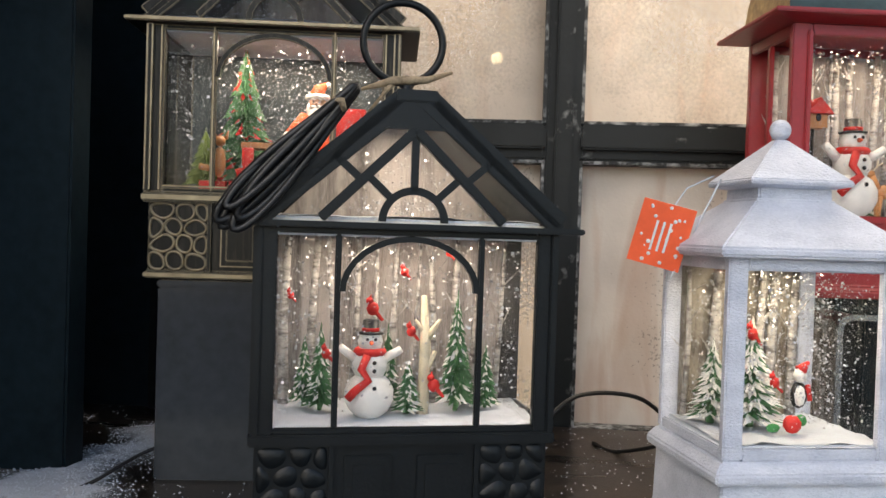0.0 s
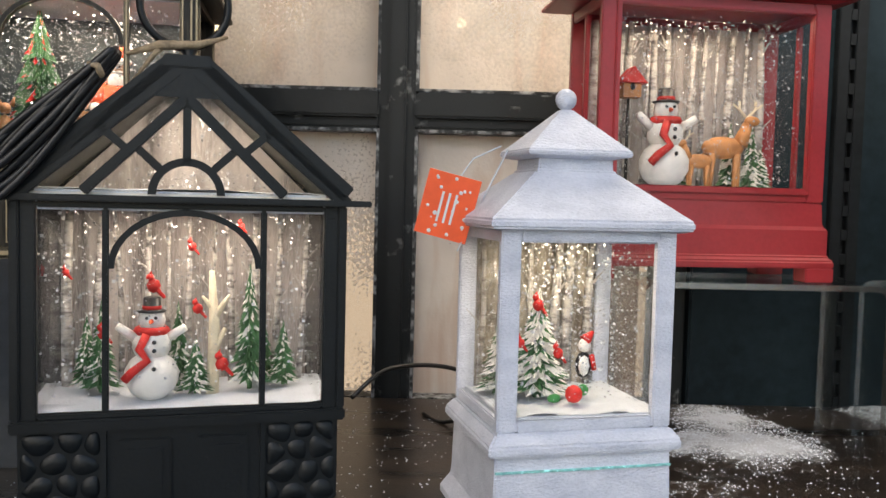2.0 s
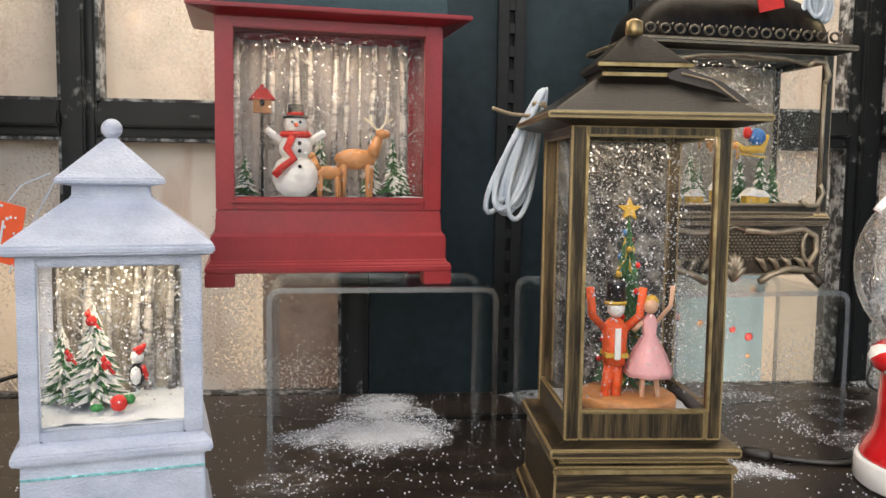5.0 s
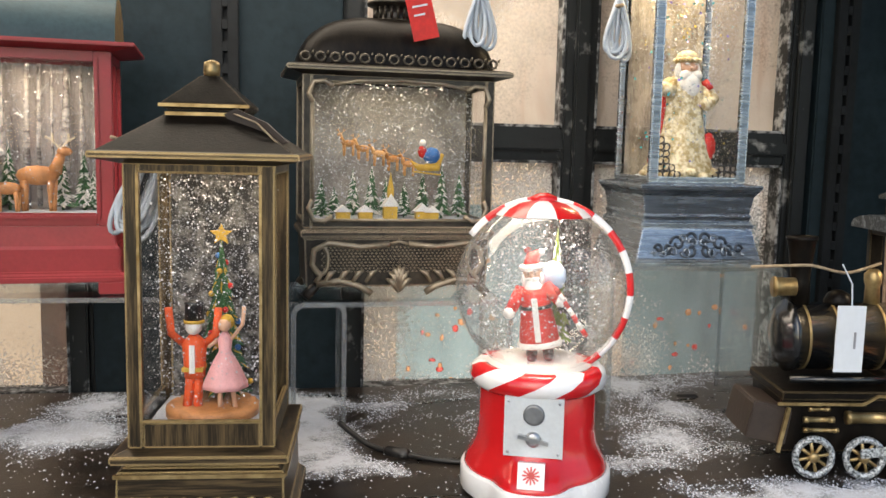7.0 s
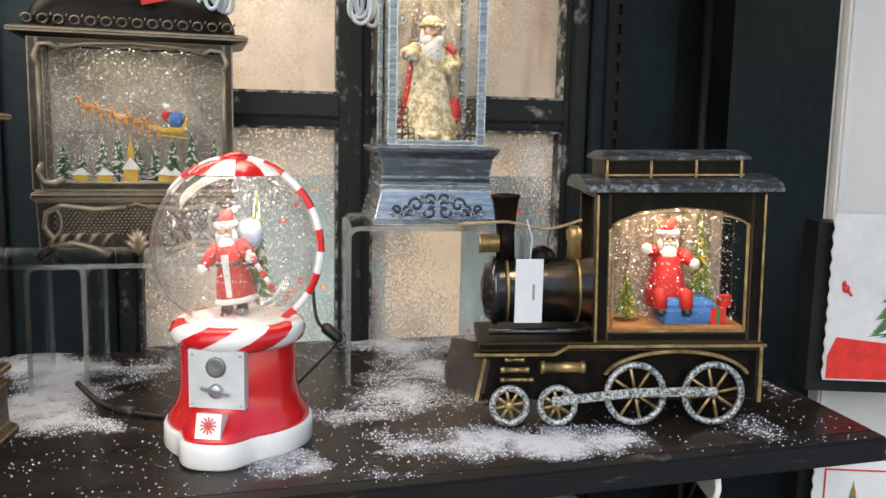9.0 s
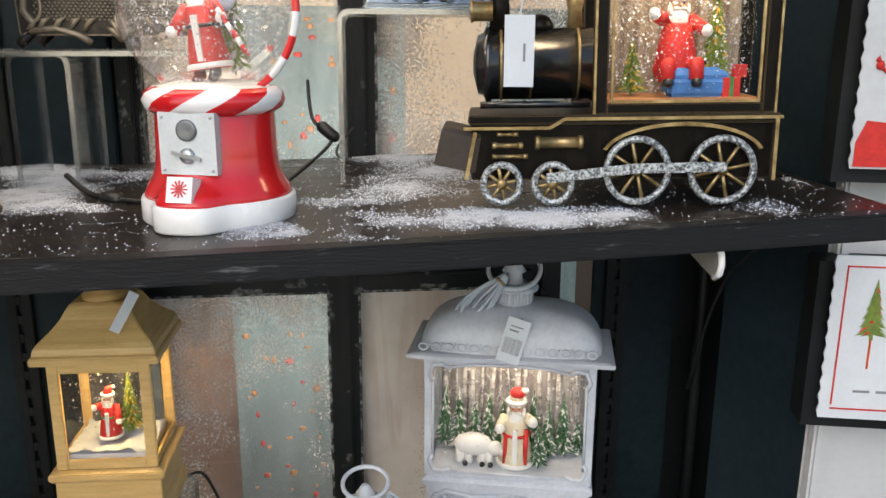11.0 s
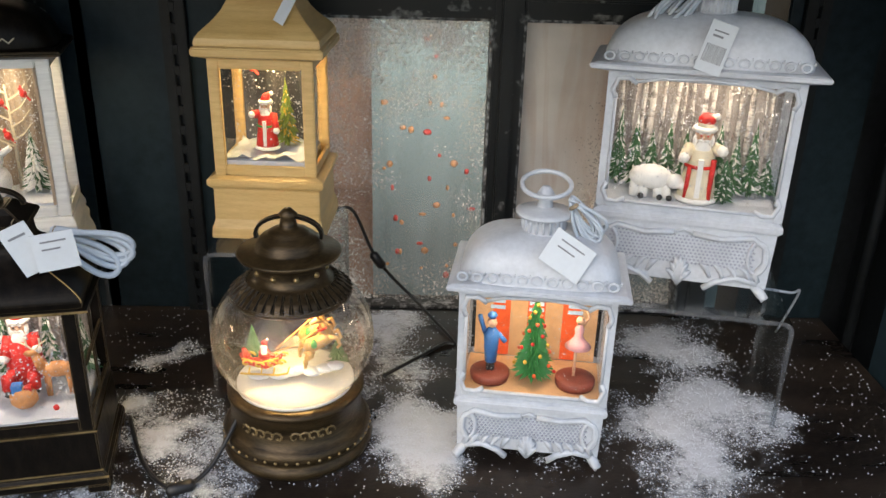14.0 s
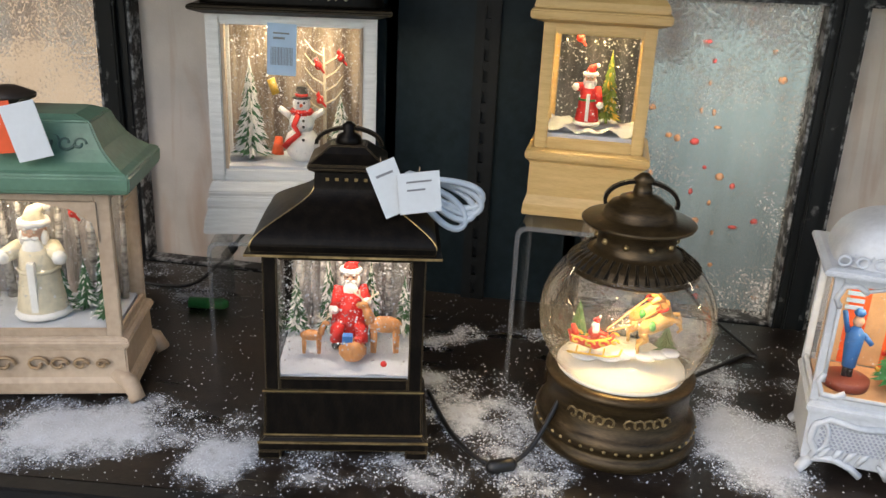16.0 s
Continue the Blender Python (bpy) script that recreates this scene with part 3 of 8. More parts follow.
# Unlit block added to make the clear patch of the left window dark.
b = thing("brown_block", "dull brown block added behind the clear patch of a pane", "crate", 0.31, 1.12, 0)
part("side", Shape().box(-0.08, 0.08, 0, 0.2, 0, 1.5), BLOCKBROWN := mat("dull_brown_board", (0.1, 0.065, 0.05), 0.7, 0, 0.3, 12, 0.3, 90, col2=(0.26, 0.16, 0.13)), b, bevel=0.003)
part("lid", Shape().box(-0.085, 0.085, -0.005, 0.205, 1.5, 1.52), BLOCKBROWN, b, bevel=0.002)

# shelf boards, their front edges running slightly askew to the wall
def shelf_front(z, x):
    return 0.381 + (x - 0.7) * 0.025 if z == UP else 0.341 + (x - 0.205) * 0.09


def board_top(z, x):
    """The upper board has been set a little high at its right-hand bracket; the lower one lies level."""
    return z + 0.001 + 0.03 * max(0.0, x - 0.62) ** 1.3 if z == UP else z


def slab(z, x0, x1, d0, d1, yb, lo, hi):
    """A board from its slanting front (set back by d0) to yb, or to a set-back of d1 where yb is None."""
    sh, n = Shape(), 16
    rows = []
    for i in range(n + 1):
        x = x0 + (x1 - x0) * i / n
        f, t = shelf_front(z, x), board_top(z, x)
        y0, y1 = f + d0, f + d1 if yb is None else yb
        rows += [(x, y0, t + lo), (x, y1, t + lo), (x, y1, t + hi), (x, y0, t + hi)]
    fs = [(0, 1, 2, 3), (4 * n + 3, 4 * n + 2, 4 * n + 1, 4 * n)]
    for i in range(n):
        for k in range(4):
            m = (k + 1) % 4
            fs.append((4 * i + m, 4 * i + k, 4 * i + 4 + k, 4 * i + 4 + m))
    return sh.add(rows, fs)


for nm, z, x0, x1, th in (("shelf_upper", UP, -0.468, 1.392, 0.019), ("shelf_lower", LOW, -0.468, 1.391, 0.03)):
    ob = tagged(new(nm), "black-stained wooden shelf board with a worn front edge", "shelf", kind="structure")
    part("board", slab(z, x0, 1.391, 0.02, 0, WALL - 0.031, -th, 0), SHELF, ob)
    part("front_edge", slab(z, x0, x1, 0, 0.0195, None, -th - 0.003, 0.0005), EDGE, ob, bevel=0.002)

b = thing("shelf_bracket", "grey steel shelf bracket with a rounded white end", "bracket", 1.236, 0.41, board_top(UP, 1.236) - 0.0225)
sh = Shape()
prof = [(0.0, 0.0), (0.0, -0.026), (0.012, -0.0275), (0.1, -0.012), (0.17, -0.004), (0.17, 0.0)]
sh.add([(-0.0012, p, q) for p, q in prof] + [(0.0012, p, q) for p, q in prof], [tuple(range(5, -1, -1)), tuple(range(6, 12))] + [(i, (i + 1) % 6, 6 + (i + 1) % 6, 6 + i) for i in range(6)])
part("arm", sh, BRACKET := mat("grey_painted_steel", (0.3, 0.29, 0.26), 0.5, 0.2, 0.12, 30, 0.1, 200), b)
part("end_cap", Shape().tube([(0, 0.006, 0.0), (0, -0.001, -0.006), (0, -0.003, -0.014), (0, -0.0005, -0.022), (0, 0.008, -0.0275)], 0.0028, 10), WHITEGLOSS, b)


def riser(x, y, z, w, d, h, rot=0, dark=False, label="clear acrylic riser with polished edges"):
    """A bent sheet: a top and two cheeks, with a rounded bend."""
    r = thing("display_riser", label if not dark else "glossy black riser block under a lantern", "riser", x, y, board_top(z, x), rot, "risers")
    h -= board_top(z, x) - z
    if dark:
        part("block", Shape().box(-w / 2 + 0.001, w / 2 - 0.001, -d / 2 + 0.001, d / 2 - 0.001, 0, h - 0.005), BLACKGLOSS, r, bevel=0.002)
        part("top_sheet", Shape().box(-w / 2, w / 2, -d / 2, d / 2, h - 0.005, h), BLACKGLOSS, r, bevel=0.0015)
        return
    t = 0.005
    out = [(-w / 2, 0)] + [(-w / 2 + 0.012 - 0.012 * math.cos(a), h - 0.012 + 0.012 * math.sin(a)) for a in (0, 0.5, 1.0, 1.5708)]
    out += [(-p, q) for p, q in reversed(out)]
    inn = [(-w / 2 + t, 0)] + [(-w / 2 + t + 0.008 - 0.008 * math.cos(a), h - t - 0.008 + 0.008 * math.sin(a)) for a in (0, 0.5, 1.0, 1.5708)]
    inn += [(-p, q) for p, q in reversed(inn)]
    n = len(out)
    vs = [(p, -d / 2, q) for p, q in out] + [(p, -d / 2, q) for p, q in inn] + [(p, d / 2, q) for p, q in out] + [(p, d / 2, q) for p, q in inn]
    for nm, lo, hi in (("side_sheet", 0, 4), ("top_sheet", 4, 5), ("side_sheet", 5, n - 1)):
        fs, ed = [], []
        for i in range(lo, hi):
            fs += [(i, i + 1, 2 * n + i + 1, 2 * n + i), (n + i + 1, n + i, 3 * n + i, 3 * n + i + 1)]
            ed += [(i + 1, i, n + i, n + i + 1), (2 * n + i, 2 * n + i + 1, 3 * n + i + 1, 3 * n + i)]
        s = Shape()
        s.add(vs, fs)
        s.k = 1
        s.add(vs, ed)
        part(nm, s, [ACRYLIC, ACRYLEDGE], r, weld=True).visible_shadow = False


BLACKGLOSS = mat("dark_grey_gloss", (0.028, 0.034, 0.042), 0.14, 0, 0.3, 6, 0.03, 100)
ACRYLEDGE = glass_mat("acrylic_edge", (0.66, 0.72, 0.74), 0.4, 0.25)


# ---- small figures and fillings ----
def fir(s, x, y, z, h, r, n=110, green=0, snow=1, amount=0.35):
    n, amount = int(n * 2.2), amount * 0.75
    s.k = green
    s.tube([(x, y, z), (x, y, z + h * 0.95)], [r * 0.12, r * 0.03], 5)
    for i in range(n):
        t = (i + 0.5) / n
        tier = 0.72 + 0.28 * (1 - (t * 6) % 1)
        q = r * (1 - t) ** 0.9 * tier + r * 0.06
        a = i * 2.39996 + rnd.uniform(-0.2, 0.2)
        c, d = math.cos(a), math.sin(a)
        zz = z + h * (0.08 + 0.9 * t)
        w = q * 0.17 + 0.0006
        s.k = snow if rnd.random() < amount else green
        s.add([(x + c * q * 0.15 - d * w, y + d * q * 0.15 + c * w, zz + h * 0.01), (x + c * q * 0.15 + d * w, y + d * q * 0.15 - c * w, zz + h * 0.01),
               (x + c * q * 0.2, y + d * q * 0.2, zz + h * 0.07), (x + c * q, y + d * q, zz - h * 0.035)], [(0, 1, 2), (0, 3, 1), (1, 3, 2), (2, 3, 0)])


def bird(s, x, y, z, r, k=0):
    s.k = k
    s.ball((x, y, z), (r, r * 0.75, r * 1.1), 8).ball((x - r * 0.5, y, z + r * 1.2), r * 0.6, 8)
    s.tube([(x + r * 0.5, y, z - r * 0.5), (x + r * 1.6, y, z - r * 1.8)], [r * 0.4, r * 0.25], 5)
    s.tube([(x - r * 0.5, y, z + r * 1.6), (x - r * 0.3, y, z + r * 2.2)], [r * 0.3, 0.0002], 5)


def snow_figure(s, x, y, z, h, white=0, red=1, black=2, skin=3):
    u = h / 10
    s.k = white
    s.ball((x, y, z + 2.2 * u), (2.5 * u, 2.3 * u, 2.4 * u), 14).ball((x, y, z + 5.2 * u), (1.8 * u, 1.7 * u, 1.7 * u), 14).ball((x, y, z + 7.5 * u), 1.25 * u, 12)
    s.k = red
    s.tube([(x + 1.25 * u * math.cos(a), y + 1.2 * u * math.sin(a), z + 6.5 * u) for a in [i * 0.628 for i in range(10)]], 0.42 * u, 6, True)
    s.tube([(x - 0.4 * u, y - 1.5 * u, z + 6.3 * u), (x - 1.0 * u, y - 2.0 * u, z + 5 * u), (x - 0.3 * u, y - 2.2 * u, z + 4 * u), (x - 1.6 * u, y - 2.4 * u, z + 3 * u), (x - 2.3 * u, y - 2.3 * u, z + 2.2 * u)], 0.45 * u, 6, flat=0.5)
    s.k = black
    s.lathe([(1.3 * u, z + 8.25 * u), (1.35 * u, z + 8.4 * u), (0.85 * u, z + 8.5 * u), (0.8 * u, z + 9.6 * u), (0.6 * u, z + 9.7 * u)], 12, x, y)
    s.k = red
    s.lathe([(0.88 * u, z + 8.52 * u), (0.88 * u, z + 8.85 * u), (0.8 * u, z + 8.86 * u)], 12, x, y)
    s.k = black
    for q in (5.6, 4.8, 3.2):
        s.ball((x + 0.3 * u, y - 1.75 * u - (0.5 * u if q < 4 else 0), z + q * u), 0.22 * u, 6)
    s.ball((x - 0.4 * u, y - 1.15 * u, z + 7.8 * u), 0.17 * u, 6).ball((x + 0.4 * u, y - 1.15 * u, z + 7.8 * u), 0.17 * u, 6)
    s.k = skin
    s.tube([(x, y - 1.2 * u, z + 7.5 * u), (x - 0.1 * u, y - 2.0 * u, z + 7.4 * u)], [0.25 * u, 0.05 * u], 6)
    s.k = white
    s.tube([(x - 1.5 * u, y, z + 5.8 * u), (x - 3.0 * u, y - 0.5 * u, z + 7.0 * u)], [0.5 * u, 0.4 * u], 6).tube([(x + 1.5 * u, y, z + 5.8 * u), (x + 3.0 * u, y - 0.5 * u, z + 6.8 * u)], [0.5 * u, 0.4 * u], 6)


def robed_figure(s, x, y, z, h, robe=0, white=1, skin=2, dark=3, arms=((-2.0, 5.5), (2.0, 5.0)), seated=False):
    """A plain standing or seated bearded figure in a long robe with a soft cap."""
    u = h / 10
    s.k = robe
    if seated:
        s.lathe([(1.9 * u, z), (2.3 * u, z + 1.2 * u), (1.9 * u, z + 3.2 * u), (1.5 * u, z + 5.3 * u), (0.8 * u, z + 6.2 * u)], 14, x, y)
        for q in (-1, 1):
            s.k = robe
            s.tube([(x + q * u, y - 1.0 * u, z + 1.6 * u), (x + q * 1.4 * u, y - 3.0 * u, z + 1.8 * u), (x + q * 1.4 * u, y - 3.1 * u, z + 0.4 * u)], 0.75 * u, 8)
            s.k = dark
            s.ball((x + q * 1.4 * u, y - 3.4 * u, z + 0.1 * u), (0.6 * u, 0.9 * u, 0.5 * u), 8)
    else:
        s.lathe([(2.1 * u, z), (1.9 * u, z + 1.5 * u), (1.5 * u, z + 4 * u), (1.5 * u, z + 5.6 * u), (0.8 * u, z + 6.5 * u)], 14, x, y)
        s.k = white
        s.lathe([(2.2 * u, z + 0.05 * u), (2.3 * u, z + 0.3 * u), (2.1 * u, z + 0.6 * u)], 14, x, y)
        s.box(x - 0.28 * u, x + 0.28 * u, y - 1.95 * u, y - 1.3 * u, z + 0.4 * u, z + 5 * u)
    s.k = robe
    for ax, az in arms:
        q = 1 if ax > 0 else -1
        s.k = robe
        s.tube([(x + q * 1.2 * u, y, z + 5.8 * u), (x + ax * u, y - 1.3 * u, z + az * u)], [0.75 * u, 0.6 * u], 8)
        s.k = white
        s.ball((x + ax * u, y - 1.45 * u, z + az * u), 0.62 * u, 8)
    s.k = skin
    s.ball((x, y - 0.1 * u, z + 7.3 * u), 1.0 * u, 10)
    s.k = white
    s.ball((x, y - 0.8 * u, z + 5.75 * u), (0.9 * u, 0.55 * u, 1.15 * u), 10).ball((x - 0.3 * u, y - 1.02 * u, z + 6.85 * u), (0.38 * u, 0.2 * u, 0.18 * u), 8).ball((x + 0.3 * u, y - 1.02 * u, z + 6.85 * u), (0.38 * u, 0.2 * u, 0.18 * u), 8)
    for q in (-1, 1):
        s.ball((x + q * 0.85 * u, y - 0.35 * u, z + 6.7 * u), (0.3 * u, 0.5 * u, 0.7 * u), 8)
        s.ball((x + q * 0.36 * u, y - 1.02 * u, z + 7.62 * u), (0.24 * u, 0.12 * u, 0.1 * u), 6)
    s.k = skin
    s.ball((x, y - 1.12 * u, z + 7.15 * u), 0.2 * u, 6)
    s.k = dark
    for q in (-1, 1):
        s.ball((x + q * 0.34 * u, y - 1.05 * u, z + 7.38 * u), 0.11 * u, 6)
    if not seated:
        s.tube([(x + 1.55 * u * math.cos(a), y + 1.55 * u * math.sin(a), z + 4.0 * u) for a in [i * 0.571 for i in range(11)]], 0.2 * u, 6, True)
    s.k = white
    s.tube([(x + 1.02 * u * math.cos(a), y + 1.0 * u * math.sin(a), z + 7.95 * u) for a in [i * 0.785 for i in range(8)]], 0.33 * u, 6, True)
    s.k = robe
    s.tube([(x, y, z + 7.9 * u), (x + 0.2 * u, y, z + 8.9 * u), (x + 0.9 * u, y, z + 9.4 * u)], [1.0 * u, 0.65 * u, 0.25 * u], 10)
    s.k = white
    s.ball((x + 1.1 * u, y, z + 9.3 * u), 0.35 * u, 8)


def deer(s, x, y, z, h, q=1, k=0, dark=1):
    u = h / 10
    s.k = k
    s.ball((x, y, z + 4.6 * u), (2.6 * u, 1.1 * u, 1.3 * u), 12)
    for a in (-1.8, -1.4, 1.5, 1.9):
        s.tube([(x + a * u, y + (0.4 if abs(a) > 1.6 else -0.4) * u, z + 4 * u), (x + a * u, y, z)], [0.45 * u, 0.25 * u], 6)
    s.tube([(x + q * 2 * u, y, z + 5 * u), (x + q * 2.9 * u, y, z + 7.4 * u)], [0.9 * u, 0.55 * u], 8)
    s.ball((x + q * 3.3 * u, y - 0.2 * u, z + 7.7 * u), (1.0 * u, 0.55 * u, 0.6 * u), 8)
    s.k = dark
    for v in (-1, 1):
        s.tube([(x + q * 2.8 * u, y, z + 8 * u), (x + q * 2.8 * u + v * 0.9 * u, y, z + 9 * u), (x + q * 2.8 * u + v * 1.0 * u, y, z + 10 * u)], 0.16 * u, 5)
        s.tube([(x + q * 2.8 * u + v * 0.9 * u, y, z + 9 * u), (x + q * 2.8 * u + v * 1.8 * u, y, z + 9.6 * u)], 0.14 * u, 5)


def flakes(parent, x0, x1, y0, y1, z0, z1, n=260, size=0.0008, ball=None, ma=None):
    s = Shape()
    for _ in range(int(n * 4.2)):
        if ball:
            while True:
                p = Vector((rnd.uniform(-1, 1), rnd.uniform(-1, 1), rnd.uniform(-1, 1)))
                if p.length < 1:
                    break
            x, y, z = p * ball
            z += (z0 + z1) / 2
        else:
            x, y, z = rnd.uniform(x0, x1), rnd.uniform(y0, y1), rnd.uniform(z0, z1)
        q = size * rnd.choice((0.4, 0.45, 0.55, 0.65, 0.8, 1.3))
        a, b = rnd.uniform(0, 6.28), rnd.uniform(0, 6.28)
        c, d = Vector((math.cos(a), math.sin(a) * 0.5, math.sin(b))) * q, Vector((-math.sin(b), math.cos(b), math.cos(a))) * q
        v = Vector((x, y, z))
        s.add([v - c, v - d, v + c, v + d], [(0, 1, 2, 3)])
    o = part("glitter", s, ma or FLAKE, parent, "drifting glitter flakes", kind="stuff")
    o.visible_shadow = False


def snow_bed(parent, w, d, z, cy=0.0, hgt=0.003):
    s = Shape()
    n = 14
    vs = [((i / n - 0.5) * w, cy + (j / n - 0.5) * d, z + hgt * (0.5 + 0.8 * noise.noise(Vector((i * 0.45, j * 0.5, z * 50))))) for j in range(n + 1) for i in range(n + 1)]
    s.add(vs, [(j * (n + 1) + i, j * (n + 1) + i + 1, (j + 1) * (n + 1) + i + 1, (j + 1) * (n + 1) + i) for j in range(n) for i in range(n)], True)
    s.box(-w / 2, w / 2, cy - d / 2, cy + d / 2, z - 0.012, z + hgt * 0.2)
    part("snow_bed", s, SNOW, parent, "white moulded snow floor")


def lamp(parent, z, power, size=0.04, col=(1.0, 0.8, 0.58), y=0.0):
    """The lantern's own light under its roof."""
    li = bpy.data.lights.new("led", "AREA")
    li.shape = "RECTANGLE"
    li.energy, li.color, li.size, li.size_y = power * 1.4, col, size * 1.3, 0.03
    o = new("led_lamp", li)
    o.parent = parent
    o.matrix_basis = pose(0, y - 0.012, z)


def panes(parent, w, d, z0, z1, inset=0.0015, sides=True, back=None):
    """Glass on the front and the cheeks, a backing sheet or glass behind."""
    o = part("front_glass", Shape().box(-w / 2, w / 2, -d / 2 + inset, -d / 2 + inset + 0.0015, z0, z1), GLASS, parent)
    o.visible_shadow = False
    if sides:
        for q in (-1, 1):
            o = part("side_glass", Shape().box(q * (w / 2 - inset) - 0.0008, q * (w / 2 - inset) + 0.0008, -d / 2 + 0.006, d / 2 - 0.006, z0, z1), GLASS, parent)
            o.visible_shadow = False
    if back:
        part("back_sheet", Shape().box(-w / 2, w / 2, d / 2 - 0.006, d / 2 - 0.004, z0, z1), back, parent)
    else:
        o = part("back_glass", Shape().box(-w / 2, w / 2, d / 2 - 0.006, d / 2 - 0.0045, z0, z1), GLASS, parent)
        o.visible_shadow = False


def case(s, w, d, z0, z1, post, top, bot):
    """Four corner posts with rails above and below, open between."""
    for a in (-1, 1):
        for b in (-1, 1):
            x0, x1 = sorted((a * w / 2, a * (w / 2 - post)))
            y0, y1 = sorted((b * d / 2, b * (d / 2 - 0.007)))
            s.box(x0, x1, y0, y1, z0, z1)
    for za, zb in ((z0, z0 + bot), (z1 - top, z1)):
        for b in (-1, 1):
            y0, y1 = sorted((b * (d / 2 - 0.0005), b * (d / 2 - 0.0045)))
            s.box(-w / 2 + post, w / 2 - post, y0, y1, za, zb)
        for a in (-1, 1):
            x0, x1 = sorted((a * (w / 2 - 0.0005), a * (w / 2 - 0.0045)))
            s.box(x0, x1, -d / 2 + 0.007, d / 2 - 0.007, za, zb)


def trunks(parent, w, y, z0, z1, n, ma=None):
    """Pale printed trunks standing in front of the back sheet."""
    s = Shape()
    for i in range(n):
        x = (i + 0.5) / n * w - w / 2 + rnd.uniform(-0.3, 0.3) * w / n
        r = rnd.uniform(0.0014, 0.005)
        tip = x + rnd.uniform(-0.006, 0.006)
        s.tube([(x, y, z0), ((x + tip) / 2 + rnd.uniform(-0.002, 0.002), y, (z0 + z1) / 2), (tip, y, z1)], [r, r * 0.85, r * 0.6], 6)
        for _ in range(3):
            u, q = rnd.uniform(0.3, 0.9), rnd.choice((-1, 1))
            bx = x + (tip - x) * u
            s.tube([(bx, y - 0.001, z0 + (z1 - z0) * u), (bx + q * rnd.uniform(0.006, 0.014), y - 0.001, z0 + (z1 - z0) * min(1, u + rnd.uniform(0.06, 0.16)))], [r * 0.35, 0.0002], 4)
    part("birch_trunks", s, ma or BIRCH, parent, "pale birch trunks", kind="stuff")


BIRCH = mat("birch_bark", (0.22, 0.2, 0.19), 0.6, 0, 0.3, 60, 0.3, 200, stretch=(1, 1, 2.5), col2=(0.5, 0.47, 0.44), lo=0.4, hi=0.55)


def ring_handle(parent, z, R, r, ma, tilt=90.0, x=0.0, y=0.0):
    s = Shape()
    s.t = pose(x, y, z, tilt)
    s.tube([(R * math.cos(a), R * math.sin(a), 0) for a in [i * math.pi / 16 for i in range(32)]], r, 8, True)
    part("ring_handle", s, ma, parent)


def tag(parent, x, y, z, w, h, ma, rot=(0, 0, 0), bars=3, ink=None, label="hanging paper price tag with unreadable print"):
    s = Shape()
    s.t = pose(x, y, z, *rot)
    s.box(-w / 2, w / 2, -0.0005, 0.0005, -h / 2, h / 2)
    p = Shape()
    p.t = s.t
    if "barcode" in label:
        for i in range(15):
            px = -w * 0.36 + w * 0.72 * i / 14
            p.box(px - w * rnd.uniform(0.006, 0.02), px + w * 0.01, -0.0009, -0.00055, -h * 0.3, h * 0.05)
        p.box(-w * 0.3, w * 0.1, -0.0009, -0.00055, h * 0.2, h * 0.24).box(-w * 0.3, w * 0.25, -0.0009, -0.00055, h * 0.3, h * 0.33)
        bars = 0
    for i in range(bars):
        q = h * (0.28 - 0.2 * i)
        p.box(-w * 0.3, w * (0.3 - 0.16 * (i % 2)), -0.0009, -0.00055, q - h * 0.022, q + h * 0.022)
    s.k = 1
    s.tube([(0, 0, h * 0.42), (0.002, 0.006, h * 0.52), (0.003, 0.014, h * 0.5)], 0.0005, 5)
    card = part("price_tag", s, [ma, TWINE], parent, label)
    if p.v:
        part("print", p, ink or INK, card, "unreadable printed bars", kind="stuff")


def coil(name, label, x, y, z, rot, R, turns, ma, squash=0.38, hang=0.06, r=0.0022):
    """A bundled power cable: long loops tied in the middle, hanging."""
    t = thing(name, label, "cable", x, y, z, rot)
    for i in range(turns):
        q = R * (0.75 + 0.3 * rnd.random())
        o, rnd_i = rnd.uniform(-0.004, 0.004), rnd.random()
        s = Shape()
        pts = []
        lean = (i / max(1, turns - 1) - 0.5) * R * squash * 1.6
        for k in range(28):
            a = 2 * math.pi * k / 28
            low = (1 - math.cos(a)) / 2
            pts.append((q * squash * math.sin(a) * (0.25 + 0.95 * low) + lean * low + o * 0.4, o * 0.8 + 0.004 * math.sin(a + i), -hang * low * (0.92 + 0.16 * rnd_i)))
        s.tube(pts, r, 7, True)
        part("loop", s, ma, t)
    part("tie", Shape().tube([(-R * 0.2, -0.006, -hang * 0.14), (0, -0.009, -hang * 0.12), (R * 0.2, -0.004, -hang * 0.14), (0, 0.009, -hang * 0.14)], 0.0022, 6, True), TWINE, t)
    return t


